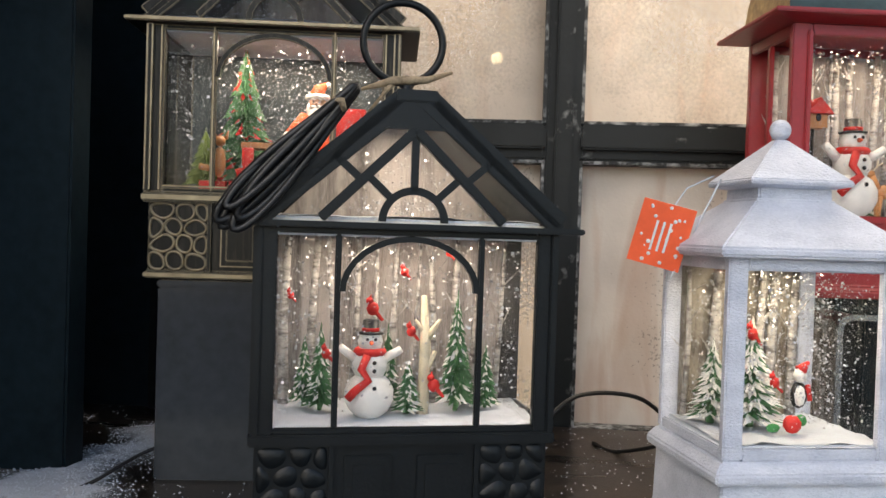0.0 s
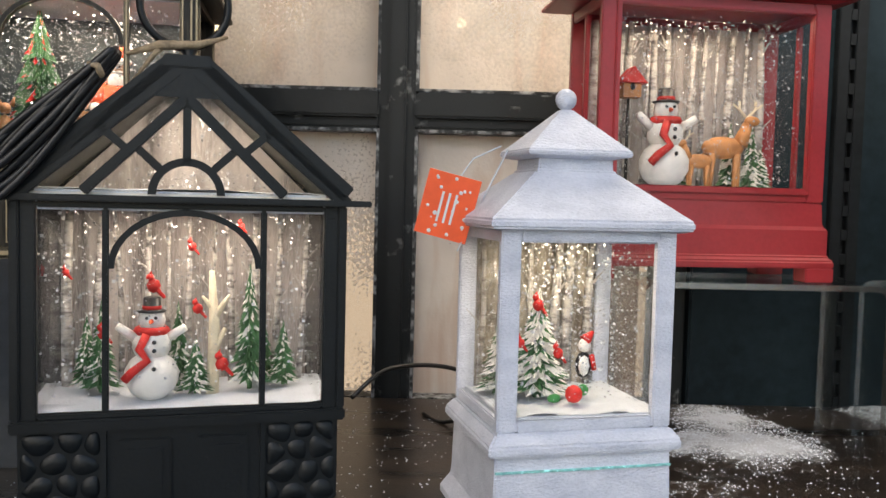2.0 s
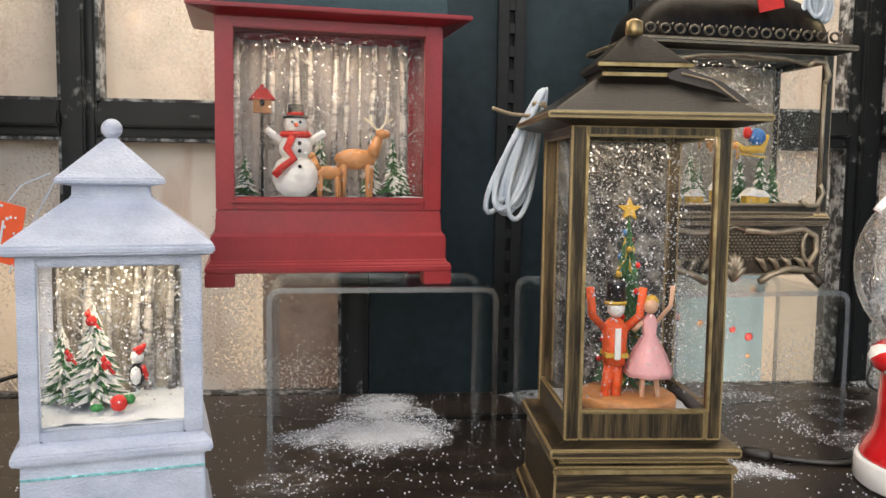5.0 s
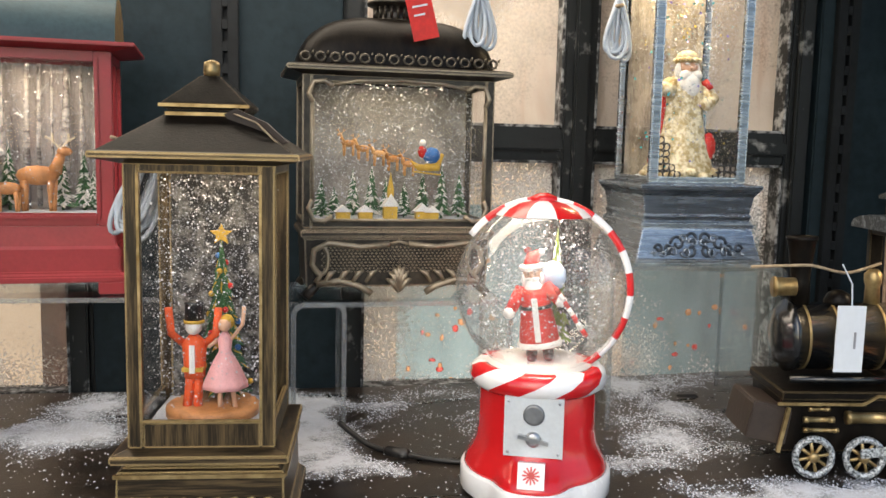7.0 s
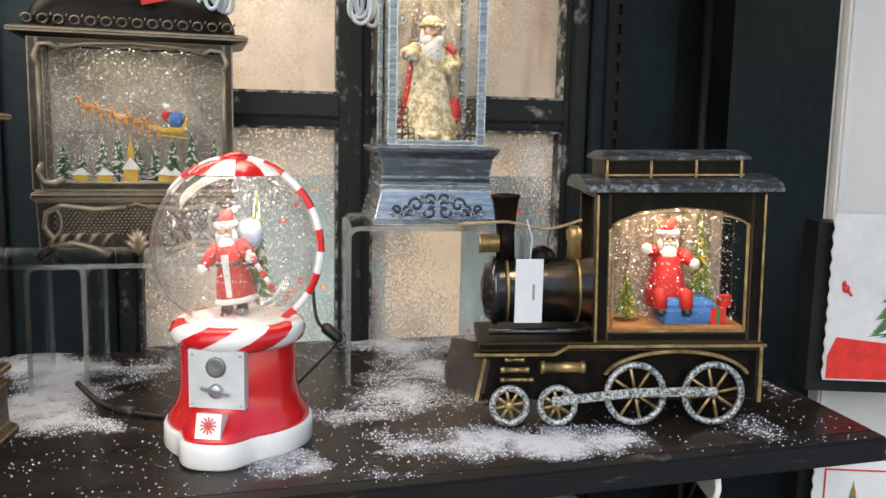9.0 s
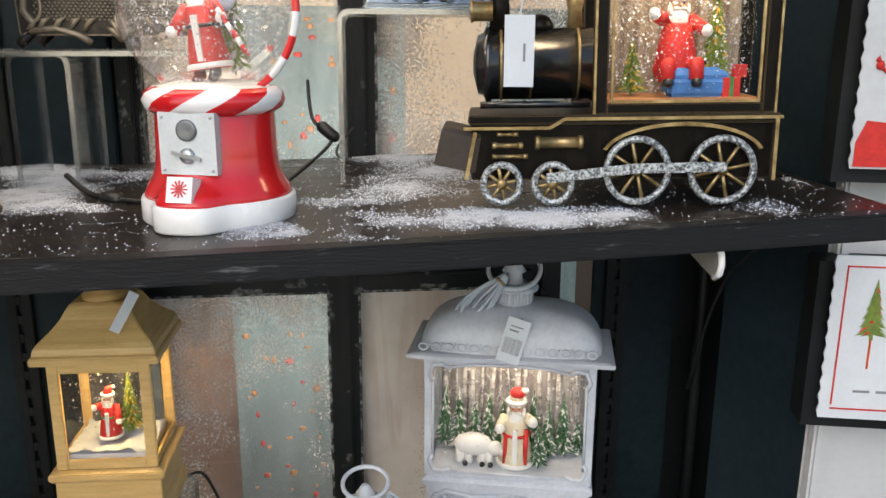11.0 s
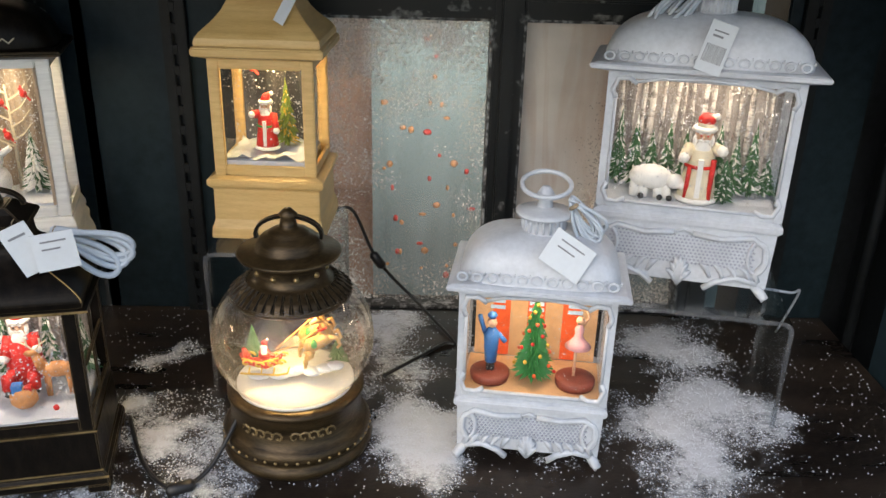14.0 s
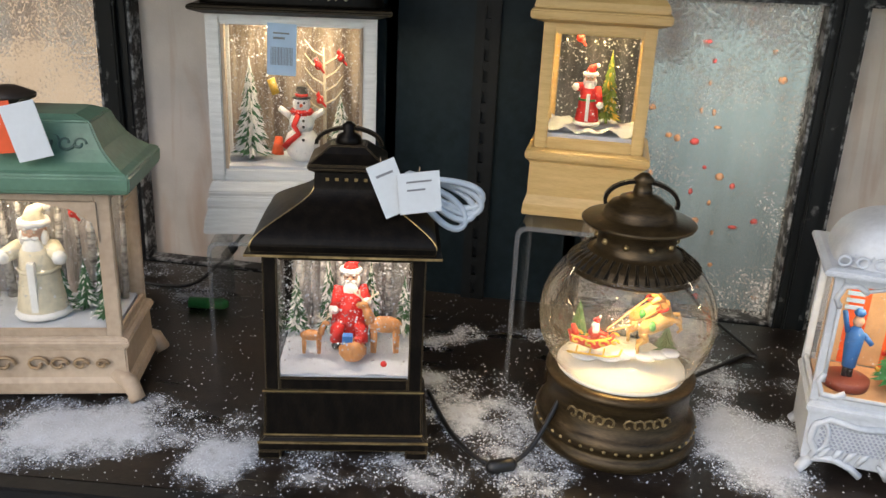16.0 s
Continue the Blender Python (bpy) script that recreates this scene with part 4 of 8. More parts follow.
def cable(label, pts, r=0.002, ma=None, plug=None):
    t = thing("power_cable", label, "cable", *pts[0])
    o = Vector(pts[0])
    # smooth line through the points
    ps = [Vector(p) - o for p in pts]
    out = []
    for i in range(len(ps) - 1):
        p0, p1, p2, p3 = ps[max(0, i - 1)], ps[i], ps[i + 1], ps[min(len(ps) - 1, i + 2)]
        for k in range(8):
            u = k / 8
            out.append(0.5 * ((2 * p1) + (p2 - p0) * u + (2 * p0 - 5 * p1 + 4 * p2 - p3) * u * u + (3 * p1 - p0 - 3 * p2 + p3) * u ** 3))
    out.append(ps[-1])
    part("cord", Shape().tube(out, r, 8), ma or CABLEB, t)
    if plug is not None:
        i = int(plug * (len(out) - 2))
        d = (out[i + 1] - out[i]).normalized()
        part("inline_switch", Shape().tube([out[i] - d * 0.014, out[i] - d * 0.01, out[i] + d * 0.01, out[i] + d * 0.014], [0.003, 0.0065, 0.0065, 0.003], 10), ma or CABLEB, t)
    return t


# ---- the lanterns ----
def cobbles(x0, x1, z0, z1, nx, nz):
    """Uneven cells that fill a rectangle, as rounded outlines."""
    pts = [(x0 + (x1 - x0) * (i + 0.5 + (0.25 if j % 2 else -0.25) + rnd.uniform(-0.22, 0.22)) / nx, z0 + (z1 - z0) * (j + 0.5 + rnd.uniform(-0.25, 0.25)) / nz) for i in range(nx) for j in range(nz)]
    cells = []
    for p in pts:
        poly = [(x0, z0), (x1, z0), (x1, z1), (x0, z1)]
        for q in pts:
            if q is p:
                continue
            mx, mz, dx, dz = (p[0] + q[0]) / 2, (p[1] + q[1]) / 2, q[0] - p[0], q[1] - p[1]
            side = [(v[0] - mx) * dx + (v[1] - mz) * dz for v in poly]
            out = []
            for i in range(len(poly)):
                a, b, sa, sb = poly[i], poly[(i + 1) % len(poly)], side[i], side[(i + 1) % len(poly)]
                if sa <= 0:
                    out.append(a)
                if sa * sb < 0:
                    u = sa / (sa - sb)
                    out.append((a[0] + (b[0] - a[0]) * u, a[1] + (b[1] - a[1]) * u))
            poly = out
            if len(poly) < 3:
                break
        if len(poly) < 3:
            continue
        for _ in range(2):
            poly = [(a[0] * (1 - u) + b[0] * u, a[1] * (1 - u) + b[1] * u) for a, b in zip(poly, poly[1:] + poly[:1]) for u in (0.25, 0.75)]
        cx, cz = sum(v[0] for v in poly) / len(poly), sum(v[1] for v in poly) / len(poly)
        cells.append((cx, cz, [(cx + (v[0] - cx) * 0.86, cz + (v[1] - cz) * 0.86) for v in poly]))
    return cells


def house_lantern(x, y, z, rot, ma, label, scene_kind):
    """A gabled greenhouse-shaped snow lantern with a stone-and-door base."""
    L = thing("house_lantern", label, "lantern", x, y, z, rot, "house-shaped lanterns")
    w, d, f = 0.203, 0.1, -0.05
    part("base", Shape().box(-0.098, 0.098, -0.046, 0.046, 0.0055, 0.0615), ma, L, bevel=0.0012)
    part("base_rim", Shape().box(-0.102, 0.102, -0.052, 0.052, 0.061, 0.069), ma, L, bevel=0.0012)
    part("plinth", Shape().box(-0.1, 0.1, -0.049, 0.049, 0, 0.006), ma, L, bevel=0.0012)
    for q in (-1, 1):
        s = Shape()
        for cx, cz, poly in cobbles(q * 0.0735 - 0.0235, q * 0.0735 + 0.0235, 0.006, 0.061, 3, 4):
            if ma is HOUSE:
                n = len(poly)
                s.add([(v[0], -0.0462, v[1]) for v in poly] + [(cx + (v[0] - cx) * 0.72, -0.0476, cz + (v[1] - cz) * 0.72) for v in poly], [tuple(range(n, 2 * n))] + [(i, (i + 1) % n, n + (i + 1) % n, n + i) for i in range(n)], True)
            else:
                s.tube([(v[0], -0.0468, v[1]) for v in poly], 0.0013, 6, True)
        part("stone_relief", s, ma if ma is HOUSE else STONELINE, L, "raised cobble pattern", kind="stuff")
        s = Shape()
        for e in (0.004, 0.009):
            s.box(q * 0.024 - 0.02 + e, q * 0.024 + 0.02 - e, -0.0475 - 0.001 * e * 200, -0.046, 0.006 + e, 0.058 - e)
        part("door_panel", s, ma, L, bevel=0.0008)
        s = Shape().box(*sorted((q * 0.047, q * 0.05)), -0.0495, -0.046, 0.006, 0.061)
        part("pilaster", s, ma, L)
    c = Shape()
    case(c, w, d, 0.069, 0.203, 0.015, 0.004, 0.004)
    for q in (-1, 1):
        c.box(*sorted((q * 0.1, q * 0.0955)), -0.053, -0.05, 0.069, 0.203)
        c.box(*sorted((q * 0.0455, q * 0.0495)), f - 0.001, f + 0.004, 0.073, 0.199)
    part("body_frame", c, ma, L, bevel=0.0008)
    part("window_arch", Shape().arch(0, 0.162, 0.0425, 0.033, 0.004, f - 0.002, f + 0.003), ma, L)
    panes(L, w - 0.02, d, 0.07, 0.203, 0.006, back=BACKGREY if scene_kind == "snow" else BACKDUSK)
    if ma is BRONZE:
        for y0, hw, z0, z1 in ((-0.0606, 0.116, 0.2038, 0.2062), (-0.0526, 0.102, 0.0632, 0.067), (-0.0496, 0.1, 0.0012, 0.0042), (-0.0507, 0.086, 0.0735, 0.0748)):
            part("rubbed_edge", Shape().box(-hw, hw, y0 - 0.0006, y0 + 0.0004, z0, z1), STONELINE, L)
        for q in (-1, 1):
            for px in (0.0998, 0.0958, 0.089, 0.0478):
                part("rubbed_edge", Shape().box(q * px - 0.0006, q * px + 0.0006, -0.0535 if px > 0.09 else -0.0515, -0.05, 0.071, 0.202), STONELINE, L)
            s = Shape()
            for a, b, c, e in ((0.0044, 0.0356, 0.0104, 0.0112), (0.0044, 0.0356, 0.0528, 0.0536)):
                s.box(*sorted((q * (0.004 + a), q * (0.004 + b))), -0.0489, -0.0482, c, e)
            for a in (0.0084, 0.039):
                s.box(q * a - 0.0004, q * a + 0.0004, -0.0489, -0.0482, 0.0104, 0.0536)
            part("panel_edge", s, STONELINE, L)
    r = Shape().box(-0.116, 0.116, -0.06, 0.06, 0.203, 0.207)
    for q in (-1, 1):
        # sloping roof slabs, open in the gables
        a, bq = (q * 0.104, 0.207), (q * 0.012, 0.292)
        r.add([(a[0], -0.056, a[1]), (bq[0], -0.056, bq[1]), (bq[0], 0.056, bq[1]), (a[0], 0.056, a[1]),
               (a[0] - q * 0.009, -0.056, a[1]), (bq[0] - q * 0.004, -0.056, bq[1] - 0.007), (bq[0] - q * 0.004, 0.056, bq[1] - 0.007), (a[0] - q * 0.009, 0.056, a[1])],
              [(0, 1, 2, 3), (7, 6, 5, 4), (0, 4, 5, 1), (3, 2, 6, 7), (0, 3, 7, 4), (1, 5, 6, 2)])
    r.box(-0.014, 0.014, -0.057, 0.057, 0.286, 0.294)
    part("roof", r, ma, L, bevel=0.0008)
    for y0 in (-0.056, 0.052):
        for q in (-1, 1):
            part("rafter", Shape().bar((q * 0.1, 0.209), (q * 0.008, 0.2875), 0.0155, y0, y0 + 0.004), ma, L, bevel=0.0008)
            part("inner_rafter", Shape().bar((q * 0.06, 0.209), (0, 0.268), 0.0065, y0 - 0.002, y0 + 0.004), ma, L, bevel=0.0008)
            part("strut", Shape().bar((q * 0.052, 0.25), (q * 0.036, 0.236), 0.005, y0, y0 + 0.003), ma, L)
            part("strut", Shape().bar((q * 0.016, 0.224), (q * 0.031, 0.238), 0.005, y0, y0 + 0.003), ma, L)
        part("king_post", Shape().bar((0, 0.228), (0, 0.268), 0.005, y0, y0 + 0.003), ma, L)
        part("gable_cap", Shape().prism([(-0.03, 0.268), (0.03, 0.268), (0.012, 0.29), (-0.012, 0.29)], y0 + 0.0005, y0 + 0.003), ma, L)
        part("gable_arch", Shape().arch(0, 0.208, 0.018, 0.018, 0.005, y0, y0 + 0.003), ma, L)
    o = part("gable_glass", Shape().prism([(-0.09, 0.208), (0.09, 0.208), (0.012, 0.283), (-0.012, 0.283)], -0.0515, -0.051), GLASS, L)
    o.visible_shadow = False
    part("gable_back", Shape().prism([(-0.088, 0.209), (0.088, 0.209), (0.012, 0.283), (-0.012, 0.283)], 0.046, 0.048), BACKGREY, L)
    o = part("water_shelf", Shape().box(-0.094, 0.094, -0.048, 0.048, 0.2072, 0.2085), FROSTED, L, "milky lens above the scene")
    snow_bed(L, 0.176, 0.092, 0.2096, hgt=0.0024)
    part("finial", Shape().lathe([(0.006, 0.292), (0.006, 0.3), (0.0035, 0.302), (0.006, 0.306), (0.004, 0.312), (0.001, 0.313)], 14), ma, L)
    ring_handle(L, 0.336, 0.0285, 0.0028, ma, 90, -0.003)
    snow_bed(L, w - 0.012, d - 0.012, 0.071)
    flakes(L, -0.088, 0.088, -0.042, 0.04, 0.08, 0.2, 700, 0.00075)
    flakes(L, -0.03, 0.03, -0.044, 0.04, 0.212, 0.262, 90, 0.0007)
    flakes(L, -0.07, 0.07, -0.044, 0.04, 0.21, 0.224, 90, 0.0007)
    return L


FROSTED = mat("milky_lens", (0.7, 0.68, 0.64), 0.3, 0, 0.05, 30, 0.2, 200)

# black house lantern: a snowy wood
L = house_lantern(-0.063, 0.556, UP, 15.4, HOUSE, "matt black house-shaped snow lantern with an arched window", "snow")
trunks(L, 0.18, 0.034, 0.072, 0.2, 11)
s = Shape()
for x, y, h, r in ((-0.055, 0.0, 0.06, 0.014), (-0.066, 0.015, 0.05, 0.012), (0.006, -0.012, 0.036, 0.014), (0.042, -0.004, 0.084, 0.016), (0.066, 0.005, 0.045, 0.013), (-0.006, 0.012, 0.058, 0.013), (0.052, 0.02, 0.05, 0.013)):
    fir(s, x, y, 0.074, h, r, 130, 0, 1, 0.3)
part("fir_trees", s, [FIR, FIGWHITE], L, "snow-tipped green model firs", kind="stuff")
s = Shape()
snow_figure(s, -0.022, -0.018, 0.073, 0.07)
part("snowman_figure", s, [FIGWHITE, FIGRED, FIGBLACK, FIGORANGE], L, "white snowman with a black hat and red scarf")
s = Shape().tube([(0.017, -0.01, 0.072), (0.018, -0.01, 0.12), (0.016, -0.01, 0.157)], [0.0045, 0.004, 0.002], 8)
s.tube([(0.018, -0.01, 0.125), (0.024, -0.012, 0.135), (0.028, -0.012, 0.141)], [0.003, 0.002, 0.001], 6).tube([(0.017, -0.01, 0.1), (0.025, -0.012, 0.118)], [0.003, 0.0015], 6).tube([(0.018, -0.01, 0.13), (0.01, -0.012, 0.14)], [0.0025, 0.001], 6)
part("birch_stump", s, FIGCREAM, L, "cream birch stump with bare branches")
for x, y, z, r in ((-0.021, -0.018, 0.148, 0.0045), (0.007, -0.014, 0.132, 0.0035), (0.023, -0.02, 0.095, 0.0045), (-0.052, -0.02, 0.117, 0.0035), (0.003, 0.0, 0.173, 0.003), (-0.077, 0.0, 0.155, 0.0025), (0.036, 0.005, 0.187, 0.0025)):
    s = Shape()
    bird(s, x, y, z, r)
    part("red_bird", s, FIGRED, L)
lamp(L, 0.196, 0.12, 0.11, (1.0, 0.86, 0.72))
lamp(L, 0.276, 0.09, 0.03, (1.0, 0.86, 0.72))

# bronze house lantern with a workshop on the black block
riser(-0.19, 0.672, UP, 0.16, 0.14, 0.158, 8, True)
L = house_lantern(-0.186, 0.672, UP + 0.1585, 8, BRONZE, "antique bronze house-shaped snow lantern with a workshop inside", "shop")
s = Shape()
fir(s, -0.034, 0.014, 0.074, 0.125, 0.034, 380, 0, 1, 0.14)
fir(s, -0.062, -0.01, 0.074, 0.05, 0.02, 140, 2, 2, 0.1)
part("fir_trees", s, [FIR, FIGRED, FIRLIGHT], L, "green model firs with red baubles", kind="stuff")
s = Shape()
robed_figure(s, 0.03, 0.004, 0.092, 0.082, 0, 1, 2, 3, ((-2.8, 3.6), (-1.8, 3.2)), True)
part("robed_figure", s, [FIGORANGE, FIGWHITE, FIGSKIN, FIGBLACK], L, "seated bearded figure in an orange-red robe")
part("workbench", Shape().box(-0.028, 0.034, -0.034, -0.016, 0.108, 0.113).box(-0.026, -0.022, -0.028, -0.014, 0.073, 0.108).box(0.028, 0.032, -0.028, -0.014, 0.073, 0.108), FIGBROWN, L, bevel=0.0006)
part("chair_back", Shape().box(0.046, 0.072, 0.012, 0.02, 0.08, 0.15), FIGRED, L, bevel=0.001)
s = Shape()
s.ball((-0.046, -0.03, 0.096), (0.0055, 0.006, 0.013), 10).ball((-0.045, -0.033, 0.113), (0.0045, 0.006, 0.0045), 10).tube([(-0.049, -0.03, 0.115), (-0.051, -0.03, 0.122)], [0.0018, 0.0006], 6).tube([(-0.041, -0.03, 0.115), (-0.039, -0.03, 0.122)], [0.0018, 0.0006], 6).tube([(-0.05, -0.03, 0.09), (-0.062, -0.03, 0.092)], 0.003, 6).ball((-0.026, -0.032, 0.084), (0.006, 0.006, 0.009), 8)
part("toy_dogs", s, FIGBROWN, L)
s = Shape().tube([(-0.022, -0.034, 0.108), (-0.022, -0.034, 0.09), (-0.03, -0.034, 0.086)], 0.005, 8)
part("stocking", s, FIGRED, L)
s = Shape()
for i in range(4):
    s.box(-0.06 + 0.012 * i, -0.051 + 0.012 * i, -0.04, -0.032, 0.072, 0.08)
part("gift_boxes", s, FIGRED, L, kind="stuff")
lamp(L, 0.196, 0.16, 0.1, (1.0, 0.85, 0.7))

# white square lantern
L = thing("square_lantern", "white glitter-painted square lantern with a pagoda roof", "lantern", 0.19, 0.533, UP, 13)
L.scale = (1, 0.86, 1)
part("base", Shape().loft([(0, 0.13, 0.13), (0.006, 0.13, 0.13), (0.016, 0.118, 0.118), (0.02, 0.117, 0.117), (0.056, 0.115, 0.115), (0.057, 0.126, 0.126), (0.063, 0.126, 0.126), (0.07, 0.115, 0.115)]), WHITEGLIT, L, bevel=0.0012)
part("glitter_stripe", Shape().box(-0.0575, 0.0575, -0.0592, -0.0575, 0.046, 0.0473), HOLO, L, "turquoise glittering stripe")
s = Shape()
case(s, 0.114, 0.114, 0.07, 0.193, 0.0125, 0.008, 0.008)
part("body_frame", s, WHITEGLIT, L, bevel=0.001)
panes(L, 0.104, 0.114, 0.076, 0.187, back=BACKWHITE)
part("roof", Shape().loft([(0.192, 0.12, 0.12), (0.1935, 0.131, 0.131), (0.1985, 0.131, 0.131), (0.2, 0.128, 0.128), (0.228, 0.056, 0.056), (0.229, 0.051, 0.051), (0.238, 0.05, 0.05)]), WHITEGLIT, L, bevel=0.0012)
part("roof_cap", Shape().loft([(0.237, 0.05, 0.05), (0.239, 0.07, 0.07), (0.242, 0.07, 0.07), (0.268, 0.012, 0.012), (0.27, 0.008, 0.008)]), WHITEGLIT, L, bevel=0.0008)
part("finial", Shape().ball((0, 0, 0.2765), 0.0072, 16), WHITEGLIT, L)
snow_bed(L, 0.103, 0.103, 0.078)
trunks(L, 0.098, 0.046, 0.078, 0.187, 6)
s = Shape()
fir(s, -0.014, 0.0, 0.08, 0.07, 0.026, 190, 0, 1, 0.7)
fir(s, -0.036, 0.012, 0.08, 0.055, 0.02, 150, 0, 1, 0.7)
part("fir_tree", s, [FIR, FIGWHITE], L, "snow-laden model fir")
for x, y, z, r in ((-0.016, -0.004, 0.142, 0.004), (-0.006, -0.018, 0.112, 0.0035), (-0.03, -0.012, 0.118, 0.003)):
    s = Shape()
    bird(s, x, y, z, r)
    part("red_bird", s, FIGRED, L)
s = Shape()
s.ball((0.014, -0.012, 0.103), (0.006, 0.005, 0.009), 10)
s.k = 1
s.ball((0.013, -0.016, 0.103), (0.004, 0.003, 0.007), 8).ball((0.014, -0.013, 0.116), 0.0048, 8)
s.k = 2
s.tube([(0.014, -0.013, 0.119), (0.02, -0.013, 0.125)], [0.0045, 0.001], 8).tube([(0.018, -0.016, 0.11), (0.021, -0.014, 0.1)], 0.0018, 6)
part("penguin_figure", s, [FIGBLACK, FIGWHITE, FIGRED], L, "small black and white penguin in a red cap")
s = Shape().ball((0.002, -0.028, 0.087), 0.006, 10)
s.k = 1
s.ball((0.009, -0.026, 0.089), 0.004, 8).ball((-0.012, -0.03, 0.085), (0.005, 0.002, 0.003), 8)
part("ornament_balls", s, [FIGRED, FIGGREEN], L)
flakes(L, -0.05, 0.05, -0.05, 0.045, 0.085, 0.186, 900, 0.00065)
lamp(L, 0.186, 0.08, 0.05, (1.0, 0.86, 0.64))
tg = thing("hanging_tag", "orange-red card tag with white dots and print, on a thread", "tag", 0.114, 0.525, UP + 0.205, -4)
tg.scale = (1.12, 1, 1.12)
s = Shape()
s.t = pose(0, 0, 0, 8, 14, 0)
s.box(-0.0155, 0.0155, -0.0006, 0.0006, -0.019, 0.019)
s.k = 1
for i in range(20):
    q = rnd.uniform(0.0005, 0.0015)
    px, pz = rnd.uniform(-0.012, 0.012), rnd.uniform(-0.017, 0.017)
    s.ball((px, -0.0007, pz), (q, 0.0002, q), 8)
for i in range(3):
    s.box(-0.005 + 0.004 * i, -0.0036 + 0.004 * i, -0.0011, -0.00095, -0.01, 0.008)
part("card", s, [ORANGETAG, PAPER], tg)
part("thread", Shape().tube([(0.006, 0, 0.016), (0.014, 0.004, 0.028), (0.03, 0.01, 0.036)], 0.0005, 5), CABLEW, tg)
part("thread", Shape().tube([(0.006, 0.002, -0.026), (0.018, 0.004, 0.0), (0.034, 0.01, 0.034)], 0.0006, 5), CABLEW, tg)

# red lantern with a rounded blue-grey roof
riser(0.385, 0.726, UP, 0.21, 0.11, 0.146, 2)
L = thing("red_lantern", "red enamel box lantern with a blue-grey barrel roof", "lantern", 0.333, 0.727, UP + 0.1465, 7.5)
s = Shape().loft([(0.012, 0.222, 0.1), (0.018, 0.222, 0.1), (0.022, 0.212, 0.094), (0.045, 0.212, 0.094), (0.048, 0.204, 0.09), (0.068, 0.202, 0.088)])
for a in (-1, 1):
    for b in (-1, 1):
        part("foot", Shape().box(*sorted((a * 0.111, a * 0.085)), *sorted((b * 0.05, b * 0.03)), 0, 0.0122), RED, L, bevel=0.001)
part("base", s, RED, L, bevel=0.0012)
s = Shape()
case(s, 0.202, 0.09, 0.068, 0.236, 0.016, 0.01, 0.012)
for q in (-1, 1):
    s.box(*sorted((q * 0.101, q * 0.097)), -0.003, 0.003, 0.08, 0.226)
part("body_frame", s, RED, L, bevel=0.001)
s = Shape()
for q in (-1, 1):
    s.box(*sorted((q * 0.085, q * 0.089)), -0.0475, -0.044, 0.074, 0.23)
s.box(-0.085, 0.085, -0.0475, -0.044, 0.074, 0.078).box(-0.085, 0.085, -0.0475, -0.044, 0.226, 0.23)
part("window_moulding", s, RED, L, bevel=0.0008)
panes(L, 0.18, 0.09, 0.076, 0.228, back=BACKGREY)
part("eave_plate", Shape().loft([(0.236, 0.206, 0.094), (0.24, 0.248, 0.13), (0.2435, 0.248, 0.13)]), RED, L, bevel=0.0008)
n = 12
s = Shape()
prof = [(0.046 * math.cos(math.pi * i / n), 0.2435 + 0.05 * math.sin(math.pi * i / n)) for i in range(n + 1)]
vs = [(-0.105, p, q) for p, q in prof] + [(0.105, p, q) for p, q in prof]
s.add(vs, [(i + 1, i, n + 1 + i, n + 2 + i) for i in range(n)], True)
s.k = 1
s.add(vs, [tuple(range(n + 1)), tuple(range(2 * n + 1, n, -1))])
part("barrel_roof", s, [BLUEGREY, GOLD], L, "blue-grey barrel roof with gilt ends")
snow_bed(L, 0.18, 0.08, 0.077)
trunks(L, 0.17, 0.028, 0.078, 0.228, 12)
s = Shape()
snow_figure(s, -0.03, -0.012, 0.079, 0.088)
part("snowman_figure", s, [FIGWHITE, FIGRED, FIGBLACK, FIGORANGE], L, "white snowman with a black hat and red scarf")
s = Shape()
deer(s, 0.026, -0.008, 0.079, 0.078, 1)
deer(s, 0.0, -0.016, 0.079, 0.05, -1)
part("deer_figures", s, [FIGBROWN, FIGCREAM], L, "two tan standing deer")
s = Shape().box(-0.068, -0.052, -0.01, 0.004, 0.156, 0.17)
s.k = 1
s.prism([(-0.072, 0.168), (-0.048, 0.168), (-0.06, 0.182)], -0.014, 0.006)
s.k = 2
s.tube([(-0.06, 0, 0.078), (-0.06, 0, 0.157)], 0.0015, 6).ball((-0.06, -0.0105, 0.165), (0.0025, 0.0006, 0.0035), 8)
part("birdhouse", s, [FIGBROWN, FIGRED, FIGBLACK], L, "tan birdhouse with a red roof on a pole")
s = Shape()
for x, h in ((-0.075, 0.04), (0.066, 0.06), (0.075, 0.04), (-0.005, 0.07), (0.045, 0.06)):
    fir(s, x, 0.016, 0.078, h, 0.014, 90, 0, 1, 0.5)
part("fir_trees", s, [FIR, FIGWHITE], L, "snow-tipped model firs", kind="stuff")
flakes(L, -0.086, 0.086, -0.036, 0.03, 0.085, 0.226, 1000, 0.0007)
lamp(L, 0.226, 0.1, 0.1, (1.0, 0.84, 0.66))

# tall antique-gold lantern
riser(0.60, 0.745, UP, 0.13, 0.13, 0.14, 2)
L = thing("gold_lantern", "tall brushed antique-gold lantern with a pagoda roof", "lantern", 0.557, 0.511, UP, -3)
part("base", Shape().loft([(0, 0.136, 0.136), (0.008, 0.136, 0.136), (0.014, 0.124, 0.124), (0.054, 0.122, 0.122), (0.056, 0.112, 0.112), (0.06, 0.112, 0.112), (0.061, 0.13, 0.13), (0.067, 0.13, 0.13), (0.07, 0.108, 0.108)]), GOLDBASE, L, bevel=0.001)
s = Shape()
